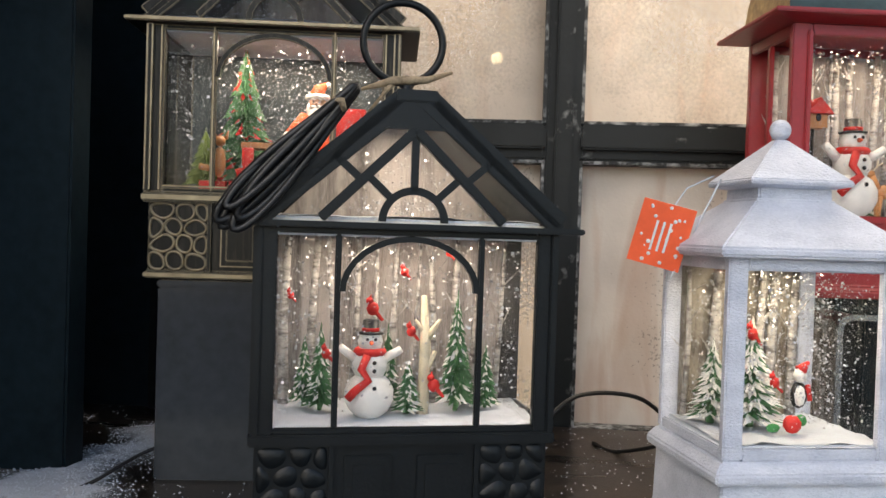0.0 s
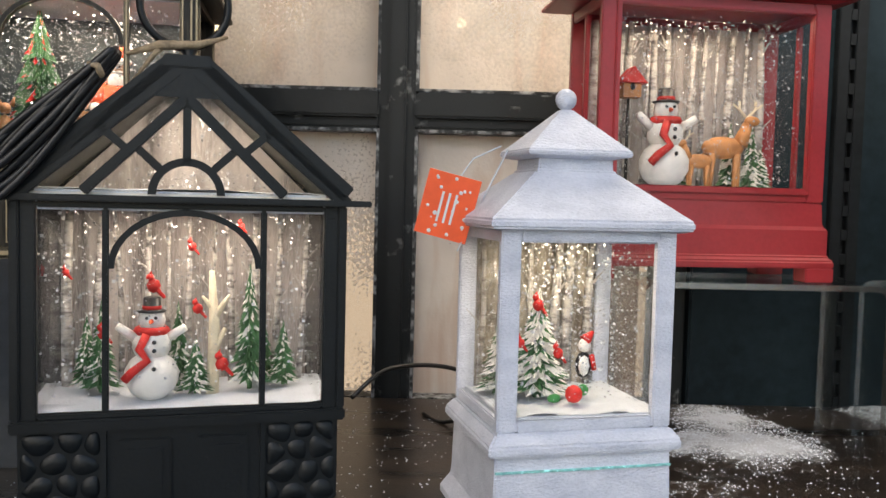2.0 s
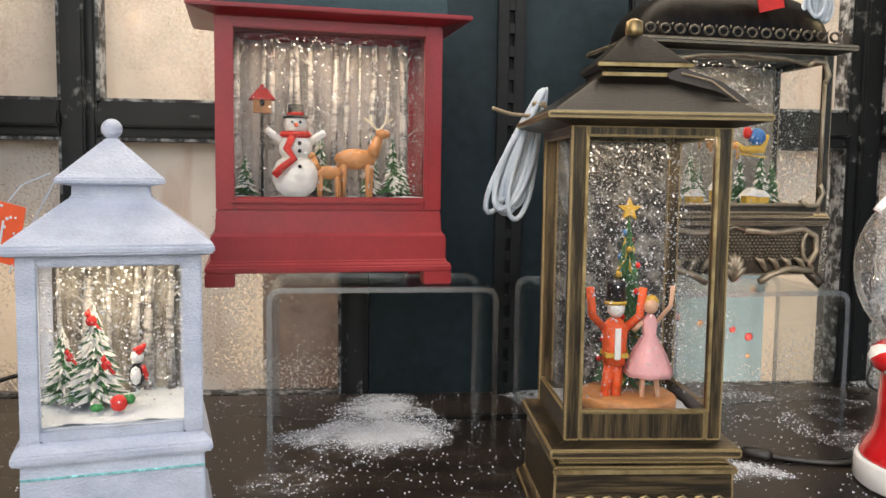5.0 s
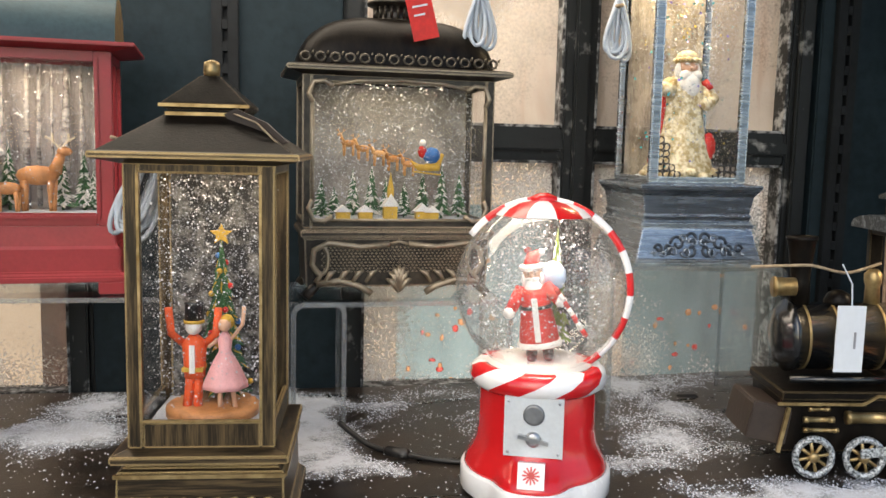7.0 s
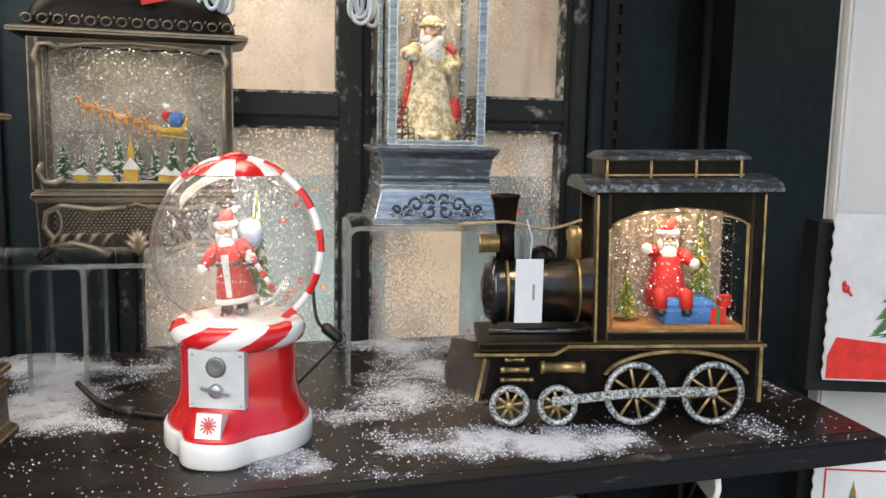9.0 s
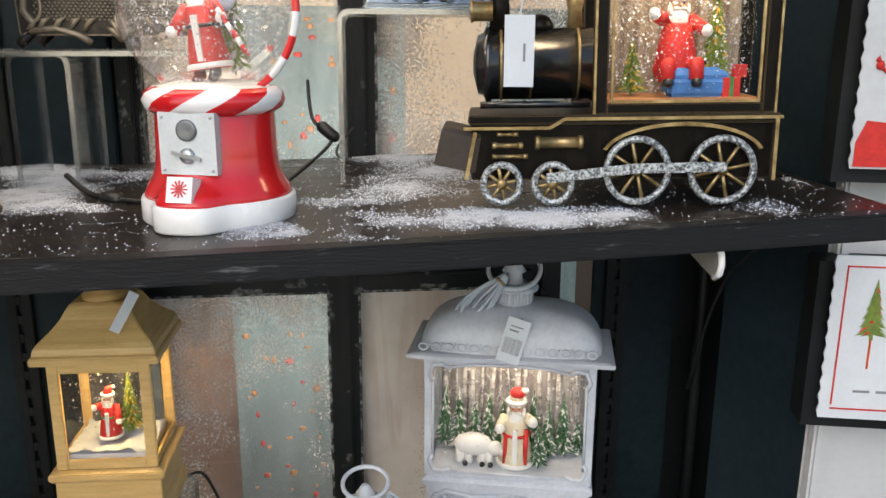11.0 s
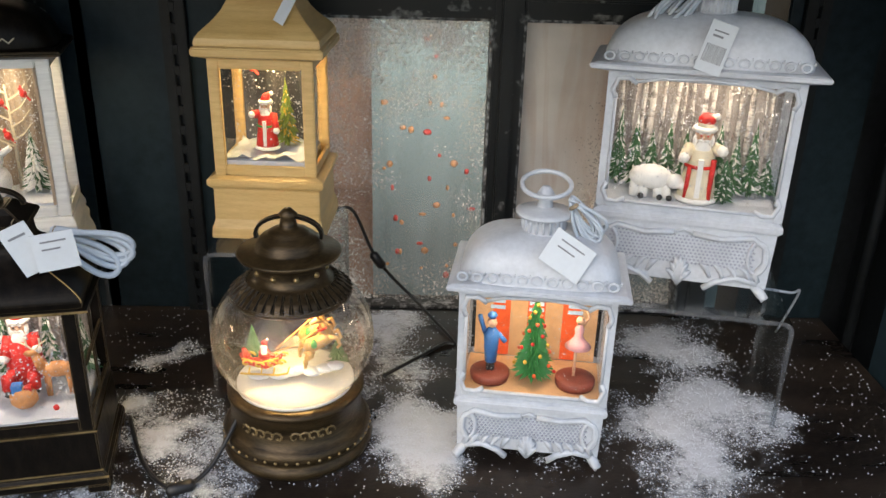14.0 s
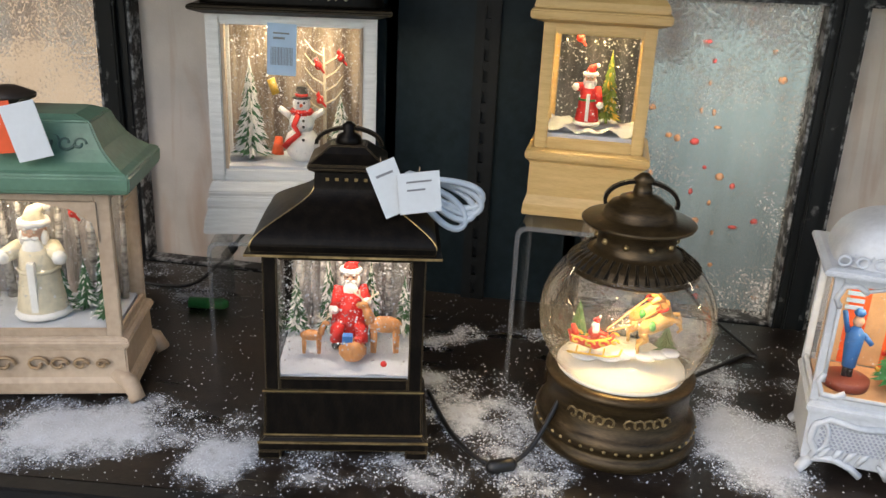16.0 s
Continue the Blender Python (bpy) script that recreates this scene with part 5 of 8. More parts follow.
for q in range(9):
    a = -0.05 + q * 0.0125
    s.tube([(a + 0.0055 * math.cos(t), -0.0632, 0.026 + 0.009 * math.sin(t)) for t in [k * 0.7 for k in range(9)]], 0.0013, 6, True)
part("scroll_band", s, GOLD, L, "row of gilt scrolls", kind="stuff")
part("base_rim", Shape().box(-0.0625, 0.0625, -0.0635, -0.0615, 0.05, 0.053).box(0.0615, 0.0635, -0.06, 0.06, 0.05, 0.053), GOLD, L)
s = Shape()
case(s, 0.108, 0.108, 0.07, 0.282, 0.011, 0.008, 0.02)
part("body_frame", s, GOLDWEAR, L, bevel=0.001)
s = Shape()
for a in (-1, 1):
    s.box(*sorted((a * 0.0425, a * 0.0445)), -0.0555, -0.053, 0.09, 0.274)
s.box(-0.0425, 0.0425, -0.0555, -0.053, 0.09, 0.092)
part("window_moulding", s, GOLD, L)
panes(L, 0.098, 0.108, 0.075, 0.275, back=BACKGLIT)
part("eave_plate", Shape().loft([(0.281, 0.112, 0.112), (0.285, 0.146, 0.146), (0.289, 0.146, 0.146), (0.29, 0.138, 0.138)]), GOLDBASE, L, bevel=0.0008)
part("roof", Shape().loft([(0.289, 0.14, 0.14), (0.316, 0.062, 0.062), (0.317, 0.056, 0.056), (0.322, 0.056, 0.056)]), DARKBRONZE, L, bevel=0.001)
part("roof_cap", Shape().loft([(0.321, 0.06, 0.06), (0.325, 0.064, 0.064), (0.327, 0.06, 0.06), (0.347, 0.016, 0.016), (0.348, 0.01, 0.01)]), DARKBRONZE, L, bevel=0.0008)
part("cap_rim", Shape().box(-0.033, 0.033, -0.0335, -0.031, 0.3225, 0.325).box(-0.029, 0.029, -0.0295, -0.027, 0.316, 0.319), GOLD, L)
part("finial", Shape().lathe([(0.006, 0.346), (0.0065, 0.352), (0.006, 0.358), (0.002, 0.36)], 12), GOLD, L)
snow_bed(L, 0.09, 0.09, 0.08, hgt=0.003)
s = Shape()
fir(s, 0.004, 0.012, 0.088, 0.13, 0.024, 300, 0, 1, 0.12)
for i in range(18):
    t, a = (i + 0.5) / 18, i * 2.4
    s.k = (1, 3, 4)[i % 3]
    q = 0.021 * (1 - t) + 0.002
    s.ball((0.004 + q * math.cos(a), 0.012 + q * math.sin(a), 0.1 + 0.11 * t), 0.0026, 6)
s.k = 2
s.prism([(0.004 + (0.009 if i % 2 == 0 else 0.0038) * math.sin(i * math.pi / 5), 0.224 + (0.009 if i % 2 == 0 else 0.0038) * math.cos(i * math.pi / 5)) for i in range(9, -1, -1)], 0.01, 0.014)
part("fir_tree", s, [FIR, FIGGOLD, FIGGOLD, FIGRED, FIGBLUE], L, "green model fir with coloured baubles and a gold star")
s = Shape()
u = 0.0085
for q in (-1, 1):
    s.k = 0
    s.tube([(-0.014 + q * 0.004, -0.018, 0.09), (-0.012 + q * 0.003, -0.018, 0.118)], 0.0036, 8)
    s.tube([(-0.012 + q * 0.008, -0.018, 0.141), (-0.012 + q * 0.017, -0.02, 0.15), (-0.012 + q * 0.019, -0.02, 0.17)], 0.003, 8)
s.lathe([(0.008, 0.115), (0.0085, 0.125), (0.0095, 0.142), (0.004, 0.148)], 12, -0.012, -0.018)
s.k = 1
s.ball((-0.012, -0.02, 0.155), 0.0065, 10).box(-0.014, -0.01, -0.0285, -0.026, 0.12, 0.142)
s.k = 2
s.lathe([(0.0075, 0.16), (0.007, 0.172), (0.0075, 0.174), (0.002, 0.176)], 12, -0.012, -0.018)
s.k = 3
s.box(-0.02, -0.004, -0.0275, -0.01, 0.121, 0.124).lathe([(0.008, 0.158), (0.008, 0.1605)], 12, -0.012, -0.018)
part("soldier_figure", s, [FIGORANGE, FIGWHITE, FIGBLACK, FIGGOLD], L, "red and gold toy soldier with a black hat")
s = Shape()
s.lathe([(0.017, 0.108), (0.0165, 0.112), (0.011, 0.125), (0.0045, 0.137), (0.0055, 0.146), (0.002, 0.152)], 14, 0.012, -0.022, wave=0.06, lobes=7)
s.k = 1
s.ball((0.012, -0.023, 0.157), 0.0052, 10).tube([(0.017, -0.022, 0.146), (0.026, -0.024, 0.158), (0.027, -0.024, 0.172)], 0.0016, 6).tube([(0.007, -0.022, 0.146), (0.0, -0.024, 0.14)], 0.0016, 6)
s.tube([(0.008, -0.022, 0.11), (0.008, -0.022, 0.089)], 0.002, 6).tube([(0.017, -0.022, 0.11), (0.02, -0.022, 0.089)], 0.002, 6)
s.k = 2
s.ball((0.013, -0.019, 0.159), 0.0062, 10)
part("dancer_figure", s, [FIGPINK, FIGSKIN, FIGGOLD], L, "dancing doll in a pink tutu")
part("stage", Shape().lathe([(0.036, 0.083), (0.036, 0.09), (0.033, 0.092)], 24, 0, -0.008), FIGBROWN, L)
flakes(L, -0.046, 0.046, -0.046, 0.046, 0.095, 0.272, 1500, 0.00055)
lamp(L, 0.276, 0.06, 0.06, (1.0, 0.84, 0.66))
lf = thing("leather_tag", "brown curled leather tag on a grey cord", "tag", 0.597, 0.466, UP + 0.3, -28)
part("flap", Shape().prism([(-0.03, 0.018), (-0.022, 0.006), (0.012, -0.006), (0.024, -0.002), (0.006, 0.012), (-0.02, 0.022)], -0.002, 0.0), BROWN, lf)
part("cord", Shape().tube([(-0.02, -0.004, 0.018), (0.0, -0.006, 0.012), (0.03, -0.008, -0.012)], 0.0007, 6), TWINE, lf)
b = coil("power_cable", "bundled pale grey power cable tied with twine", 0.473, 0.56, UP + 0.3, 15, 0.032, 8, CABLEW, 0.42, 0.1)
b.matrix_basis = pose(0.51, 0.59, UP + 0.316, 0, 20, 15)

# bronze sleigh lantern
riser(0.722, 0.735, UP, 0.23, 0.12, 0.141, 4)
L = thing("ornate_lantern", "aged bronze lantern with a domed roof and scrollwork base", "lantern", 0.715, 0.729, UP + 0.1415, 5.5)


def ornate(L, ma, w, d, hb, hw, eave, dome, panel, back, relief):
    """A mantel-clock-shaped lantern: scrolled feet, a net panel, a framed window and a domed roof."""
    s = Shape().loft([(0.014, w * 0.94, d * 0.9), (hb * 0.86, w * 0.96, d * 0.92), (hb * 0.88, w, d), (hb * 0.96, w, d), (hb, w * 0.95, d * 0.94)])
    part("base", s, ma, L, bevel=0.0012)
    for a in (-1, 1):
        for b in (-1, 1):
            f = Shape().tube([(a * w * 0.4, b * d * 0.42, 0.018), (a * w * 0.44, b * d * 0.45, 0.012), (a * w * 0.465, b * d * 0.47, 0.006), (a * w * 0.45, b * d * 0.47, 0.004)], [0.004, 0.0055, 0.0055, 0.004], 8)
            part("foot", f, ma, L)
    s = Shape()
    y = -d * 0.46 - 0.0012
    for a in (-1, 1):
        s.tube([(a * w * 0.05, y, hb * 0.78), (a * w * 0.2, y, hb * 0.74), (a * w * 0.36, y, hb * 0.8), (a * w * 0.43, y, hb * 0.7), (a * w * 0.44, y, hb * 0.5), (a * w * 0.4, y, hb * 0.36), (a * w * 0.42, y, hb * 0.26)], 0.0032, 8)
        s.tube([(a * w * 0.42, y, hb * 0.24), (a * w * 0.3, y, hb * 0.28), (a * w * 0.2, y, hb * 0.2), (a * w * 0.14, y, hb * 0.1)], 0.0034, 8)
        s.tube([(a * (w * 0.4 + hb * 0.11 * math.cos(t)), y - 0.0005, hb * 0.56 + hb * 0.2 * math.sin(t)) for t in [k * 0.5236 for k in range(12)]], 0.0022, 6, True)
        for i in range(4):
            x0 = a * w * (0.38 - 0.07 * i)
            s.tube([(x0, y, hb * 0.25), (x0 - a * w * 0.03, y - 0.001, hb * 0.38), (x0 - a * w * 0.06, y, hb * 0.42)], [0.002, 0.0032, 0.001], 6)
    for i in range(7):
        q = (i - 3) * 0.35
        s.tube([(0, y, hb * 0.12), (math.sin(q) * w * 0.045, y - 0.002, hb * 0.12 + math.cos(q) * hb * 0.3), (math.sin(q) * w * 0.075, y, hb * 0.12 + math.cos(q) * hb * 0.36)], [0.002, 0.0036, 0.0014], 6)
    s.tube([(-w * 0.05, y, hb * 0.78), (0, y, hb * 0.82), (w * 0.05, y, hb * 0.78)], 0.0017, 6)
    part("scrollwork", s, relief, L, "raised leaf scrolls", kind="stuff")
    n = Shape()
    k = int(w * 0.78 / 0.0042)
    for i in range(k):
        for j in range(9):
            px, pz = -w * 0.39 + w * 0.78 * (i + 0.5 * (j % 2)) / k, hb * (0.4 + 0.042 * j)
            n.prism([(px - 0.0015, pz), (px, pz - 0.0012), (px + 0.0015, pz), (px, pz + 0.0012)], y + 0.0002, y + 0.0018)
    # on white lanterns the panel colour carries the shade of the recess
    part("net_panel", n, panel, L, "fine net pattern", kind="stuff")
    zt = hb + hw
    c = Shape()
    bw = w * 0.98
    case(c, bw, d * 0.92, hb, zt, w * 0.045, 0.008, 0.008)
    part("body_frame", c, ma, L, bevel=0.001)
    s = Shape()
    iw, y = bw / 2 - w * 0.05, -d * 0.46 - 0.0008
    for a in (-1, 1):
        s.tube([(a * iw, y, hb + 0.02), (a * iw, y, zt - 0.024)], 0.0018, 6)
        for zz, q in ((zt - 0.008, -1), (hb + 0.008, 1)):
            s.tube([(a * iw, y, zz + q * 0.02), (a * (iw + 0.004), y, zz + q * 0.012), (a * (iw - 0.001), y, zz), (a * (iw - 0.012), y, zz - q * 0.001), (a * (iw - 0.02), y, zz + q * 0.004)], 0.0026, 8)
    s.tube([(-iw + 0.018, y, zt - 0.011), (-iw * 0.5, y, zt - 0.006), (0, y, zt - 0.004), (iw * 0.5, y, zt - 0.006), (iw - 0.018, y, zt - 0.011)], 0.0018, 6)
    s.tube([(-iw + 0.018, y, hb + 0.008), (iw - 0.018, y, hb + 0.008)], 0.0018, 6)
    part("window_moulding", s, relief, L)
    panes(L, bw * 0.93, d * 0.92, hb + 0.004, zt - 0.004, back=back)
    part("eave_plate", Shape().loft([(zt - 0.001, bw, d * 0.95), (zt + 0.003, eave, d * 1.2), (zt + 0.007, eave, d * 1.2), (zt + 0.009, eave * 0.94, d * 1.1)]), ma, L, bevel=0.001)
    rows = [(zt + 0.008 + dome * math.sin(t), eave * (0.2 + 0.7 * math.cos(t) ** 0.8), d * (0.25 + 0.8 * math.cos(t) ** 0.8)) for t in [i * 0.0785 for i in range(20)]]
    part("domed_roof", Shape().dome([(zt + 0.008, eave * 0.92, d * 1.08)] + rows), DARKBRONZE if ma is ORNATE else ma, L)
    s = Shape()
    for i in range(int(eave / 0.0155)):
        px = -eave * 0.42 + i * 0.0145
        s.tube([(px + 0.0048 * math.cos(t), -d * 0.535 + 0.002, zt + 0.0155 + 0.0042 * math.sin(t)) for t in [k * 0.785 for k in range(8)]], 0.0014, 6, True)
        s.tube([(px + 0.0066, -d * 0.535 + 0.003, zt + 0.018), (px + 0.0078, -d * 0.535 + 0.002, zt + 0.0215)], [0.0014, 0.0006], 6)
    part("ring_frieze", s, ma, L, "frieze of raised rings", kind="stuff")
    zz = zt + 0.008 + dome
    part("neck", Shape().lathe([(0.026, zz - 0.006), (0.0225, zz - 0.001), (0.021, zz + 0.001), (0.0205, zz + 0.013), (0.028, zz + 0.015), (0.029, zz + 0.0175), (0.024, zz + 0.0195), (0.012, zz + 0.021), (0.007, zz + 0.024)], 28), ma, L)
    s = Shape()
    for i in range(20):
        t = 2 * math.pi * i / 20
        s.tube([(0.0212 * math.cos(t), 0.0212 * math.sin(t), zz + 0.001), (0.0212 * math.cos(t), 0.0212 * math.sin(t), zz + 0.013)], 0.0016, 6)
    part("neck_ribs", s, ma, L, "ring of upright ribs", kind="stuff")
    return zz + 0.022


top = ornate(L, ORNATE, 0.2, 0.1, 0.074, 0.152, 0.228, 0.052, ORNATE, BACKFLECK, GOLDDULL := mat("dull_bronze_relief", (0.3, 0.25, 0.18), 0.38, 0.5, 0.3, 60, 0.3, 200))
ring_handle(L, top + 0.004, 0.02, 0.002, ORNATE, 90)
snow_bed(L, 0.18, 0.08, 0.079)
s = Shape()
for i in range(9):
    fir(s, -0.075 + 0.019 * i + rnd.uniform(-0.004, 0.004), rnd.uniform(0, 0.025), 0.08, rnd.uniform(0.03, 0.06), 0.012, 80, 0, 1, 0.35)
part("fir_trees", s, [FIR, FIGWHITE], L, "snow-tipped model firs", kind="stuff")
s = Shape()
for i in range(5):
    deer(s, -0.048 + 0.016 * i, -0.01 + 0.006 * (i % 2), 0.146 - 0.005 * i, 0.028, -1, 0, 0)
s.tube([(-0.05, -0.01, 0.16), (0.02, -0.01, 0.143)], 0.0006, 5)
part("reindeer_team", s, TANORANGE := mat("painted_orange_tan", (0.55, 0.22, 0.05), 0.55, 0, 0.2, 90, 0.3, 300, col2=(0.66, 0.36, 0.14)), L, "small orange-tan flying deer in harness")
s = Shape()
s.tube([(0.018, -0.012, 0.142), (0.026, -0.012, 0.135), (0.046, -0.012, 0.136), (0.052, -0.012, 0.15)], [0.001, 0.004, 0.005, 0.002], 8)
s.k = 1
s.tube([(0.02, -0.014, 0.131), (0.05, -0.014, 0.128)], 0.001, 5)
s.k = 2
s.ball((0.04, -0.012, 0.148), (0.01, 0.007, 0.009), 10)
s.k = 3
s.ball((0.03, -0.012, 0.152), (0.005, 0.005, 0.007), 8)
s.k = 4
s.ball((0.03, -0.013, 0.161), 0.004, 8)
part("flying_sleigh", s, [FIGGOLD, FIGGOLD, FIGBLUE, FIGRED, FIGWHITE], L, "gold sleigh with a blue sack and a red driver figure")
for x, h, k in ((-0.055, 0.014, 0), (-0.032, 0.014, 0), (-0.006, 0.026, 1), (0.028, 0.016, 0), (0.038, 0.014, 0)):
    s = Shape().box(x - 0.007, x + 0.007, -0.03, -0.02, 0.082, 0.082 + h * 0.55)
    s.k = 1
    s.prism([(x - 0.009, 0.082 + h * 0.5), (x + 0.009, 0.082 + h * 0.5), (x, 0.082 + h)], -0.032, -0.018)
    if k:
        s.k = 0
        s.loft([(0.1, 0.006, 0.006), (0.112, 0.006, 0.006), (0.13, 0.0004, 0.0004)], x, -0.026)
    part("model_house", s, [FIGGOLD, FIGWHITE], L, "tiny yellow house with a snowy roof")
flakes(L, -0.085, 0.085, -0.038, 0.035, 0.085, 0.222, 1300, 0.0007)
lamp(L, 0.222, 0.06, 0.09, (1.0, 0.86, 0.66))
tag(L, 0.018, -0.055, top - 0.025, 0.026, 0.042, FIGRED, (0, -14, 0), 2, PAPER, "red and white hanging tag with unreadable print")
coil("power_cable", "bundled white power cable tied with twine", 0.80, 0.70, UP + 0.46, 0, 0.024, 6, CABLEW, 0.5, 0.06)
coil("power_cable", "bundled white power cable tied with twine", 0.955, 0.72, UP + 0.46, 0, 0.024, 6, CABLEW, 0.5, 0.06)

# tall silver lantern
riser(1.03, 0.715, UP, 0.19, 0.15, 0.183, -2)
L = thing("silver_lantern", "tall brushed silver lantern with a stepped base", "lantern", 1.03, 0.72, UP + 0.1835, 0)
L.scale = (0.95, 0.95, 1)
part("base", Shape().loft([(0, 0.146, 0.146), (0.004, 0.146, 0.146), (0.006, 0.142, 0.142), (0.036, 0.126, 0.126), (0.037, 0.13, 0.13), (0.042, 0.13, 0.13), (0.044, 0.122, 0.122), (0.05, 0.126, 0.126), (0.051, 0.122, 0.122), (0.07, 0.128, 0.128), (0.078, 0.14, 0.14), (0.082, 0.142, 0.142), (0.084, 0.11, 0.11)]), SILVER, L, bevel=0.0008)
s = Shape()
for a in (-1, 1):
    for x0, z0, R, up in ((0.007, 0.026, 0.007, 1), (0.009, 0.014, 0.007, -1), (0.024, 0.021, 0.0085, 1), (0.036, 0.016, 0.007, -1), (0.046, 0.016, 0.005, 1)):
        s.tube([(a * (x0 + R * math.cos(t) * (1 - t / 9)), -0.0712 + 0.267 * (z0 - 0.006 + up * R * math.sin(t) * (1 - t / 9)), z0 + up * R * math.sin(t) * (1 - t / 9)) for t in [k * 0.6 for k in range(12)]], 0.0017, 6)
part("scroll_plaque", s, INKDARK, L, "dark scroll ornament on the base", kind="stuff")
s = Shape()
for a in (-1, 1):
    for x0, z0, R, up in ((0.006, 0.022, 0.006, 1), (0.015, 0.013, 0.0065, -1), (0.017, 0.026, 0.005, 1), (0.03, 0.013, 0.006, 1), (0.041, 0.0115, 0.004, -1), (0.051, 0.011, 0.003, 1)):
        s.tube([(a * (x0 + R * math.cos(t) * (1 - t / 9)), -0.0722 + 0.267 * (z0 - 0.006 + up * R * math.sin(t) * (1 - t / 9)), z0 + up * R * math.sin(t) * (1 - t / 9)) for t in [k * 0.6 for k in range(12)]], 0.0013, 6)
part("raised_scroll", s, SILVER, L, "raised silver scrolls over the dark ground", kind="stuff")
s = Shape()
case(s, 0.112, 0.112, 0.084, 0.34, 0.0105, 0.01, 0.006)
part("body_frame", s, SILVER, L, bevel=0.001)
s = Shape()
for a in (-1, 1):
    for zz, q in ((0.088, 1), (0.334, -1)):
        for i in range(5):
            for j in range(6 - i if i < 2 else 4 - i):
                cx, cz, R = a * (0.0425 - 0.0068 * i), zz + q * (0.004 + 0.0072 * j), 0.0034
                s.tube([(cx + R * math.cos(t + i + j), -0.0525, cz + R * math.sin(t + i + j)) for t in [k * 0.8 for k in range(7)]], 0.00085, 5)
                s.ball((cx + a * 0.003, -0.0525, cz + q * 0.0034), (0.0013, 0.0008, 0.0013), 5)
part("filigree", s, FIGBLACK, L, "dark filigree round the glass", kind="stuff")
panes(L, 0.1, 0.11, 0.088, 0.334, back=BACKWHITE)
part("roof", Shape().loft([(0.338, 0.112, 0.112), (0.342, 0.14, 0.14), (0.348, 0.14, 0.14), (0.36, 0.11, 0.11), (0.385, 0.05, 0.05), (0.39, 0.03, 0.03)]), SILVER, L, bevel=0.001)
part("finial", Shape().lathe([(0.01, 0.388), (0.006, 0.395), (0.011, 0.402), (0.003, 0.412)], 12), SILVER, L)
s = Shape()
s.t = Matrix.Diagonal((1.28, 1.15, 1, 1))
s.k = 0
s.lathe([(0.03, 0.088), (0.031, 0.096), (0.025, 0.118), (0.0195, 0.145), (0.0175, 0.165), (0.0185, 0.18), (0.016, 0.192), (0.009, 0.199)], 20, 0, -0.006, wave=0.06, lobes=7)
s.tube([(-0.013, -0.01, 0.19), (-0.022, -0.016, 0.182), (-0.02, -0.026, 0.18)], [0.0075, 0.0085, 0.0065], 10)
s.tube([(0.013, -0.01, 0.189), (0.021, -0.016, 0.172), (0.013, -0.028, 0.166)], [0.0075, 0.0085, 0.0065], 10)
for i in range(16):
    t = i * 0.3927
    s.ball((0.03 * math.cos(t), -0.006 + 0.03 * math.sin(t), 0.093 + 0.003 * math.sin(i * 2.3)), (0.007, 0.007, 0.005), 6)
s.k = 2
s.ball((0, -0.012, 0.206), (0.0095, 0.01, 0.011), 12).ball((0, -0.0225, 0.2045), 0.0022, 6)
s.k = 1
s.ball((0, -0.02, 0.187), (0.0095, 0.007, 0.0145), 12).ball((-0.005, -0.0215, 0.197), (0.006, 0.004, 0.006), 8).ball((0.005, -0.0215, 0.197), (0.006, 0.004, 0.006), 8)
for q in (-1, 1):
    s.ball((q * 0.0085, -0.012, 0.202), (0.003, 0.006, 0.01), 8).ball((q * 0.0038, -0.0218, 0.2095), (0.0026, 0.0012, 0.001), 6)
s.k = 0
s.ball((0, -0.009, 0.217), (0.0095, 0.0105, 0.0085), 12)
for i in range(11):
    t = i * 0.571
    s.ball((0.0098 * math.cos(t), -0.011 + 0.0105 * math.sin(t), 0.2135), (0.0034, 0.0034, 0.003), 6)
s.k = 3
s.tube([(-0.017, -0.006, 0.178), (-0.0215, -0.006, 0.14), (-0.027, -0.006, 0.104)], [0.003, 0.0035, 0.004], 8)
s.tube([(0.014, -0.016, 0.192), (0.02, -0.02, 0.184)], [0.004, 0.003], 8)
s.t = Matrix()
part("robed_figure", s, [GILTCREAM, FIGWHITE, FIGSKIN, FIGRED], L, "tall bearded figure in a cream robe")
s = Shape().ball((0.026, -0.022, 0.122), (0.009, 0.007, 0.016), 10)
part("red_sack", s, FIGRED, L)
snow_bed(L, 0.09, 0.09, 0.088)
flakes(L, -0.046, 0.046, -0.048, 0.046, 0.095, 0.33, 1500, 0.0007)
for hue in ((0.1, 0.6, 0.65), (0.75, 0.55, 0.1), (0.25, 0.2, 0.7)):
    flakes(L, -0.046, 0.046, -0.05, 0.046, 0.095, 0.33, 50, 0.0011, ma=mat("tinted_glitter", hue, 0.25, 0.4, 0.1, 50, 0, 200))
lamp(L, 0.333, 0.26, 0.06, (1.0, 0.78, 0.46))

# candy-striped snow globe
L = thing("snow_globe", "red and white candy-striped snow globe on a dispenser base", "snow globe", 0.828, 0.525, board_top(UP, 0.828), -17)
L.scale = (1.02, 1.02, 1.03)


def striped(s, pts, r, n, per):
    c = len(pts)
    for i in range(c):
        s.k = (i // per) % 2
        s.tube([pts[i], pts[(i + 1) % c]], r, n)




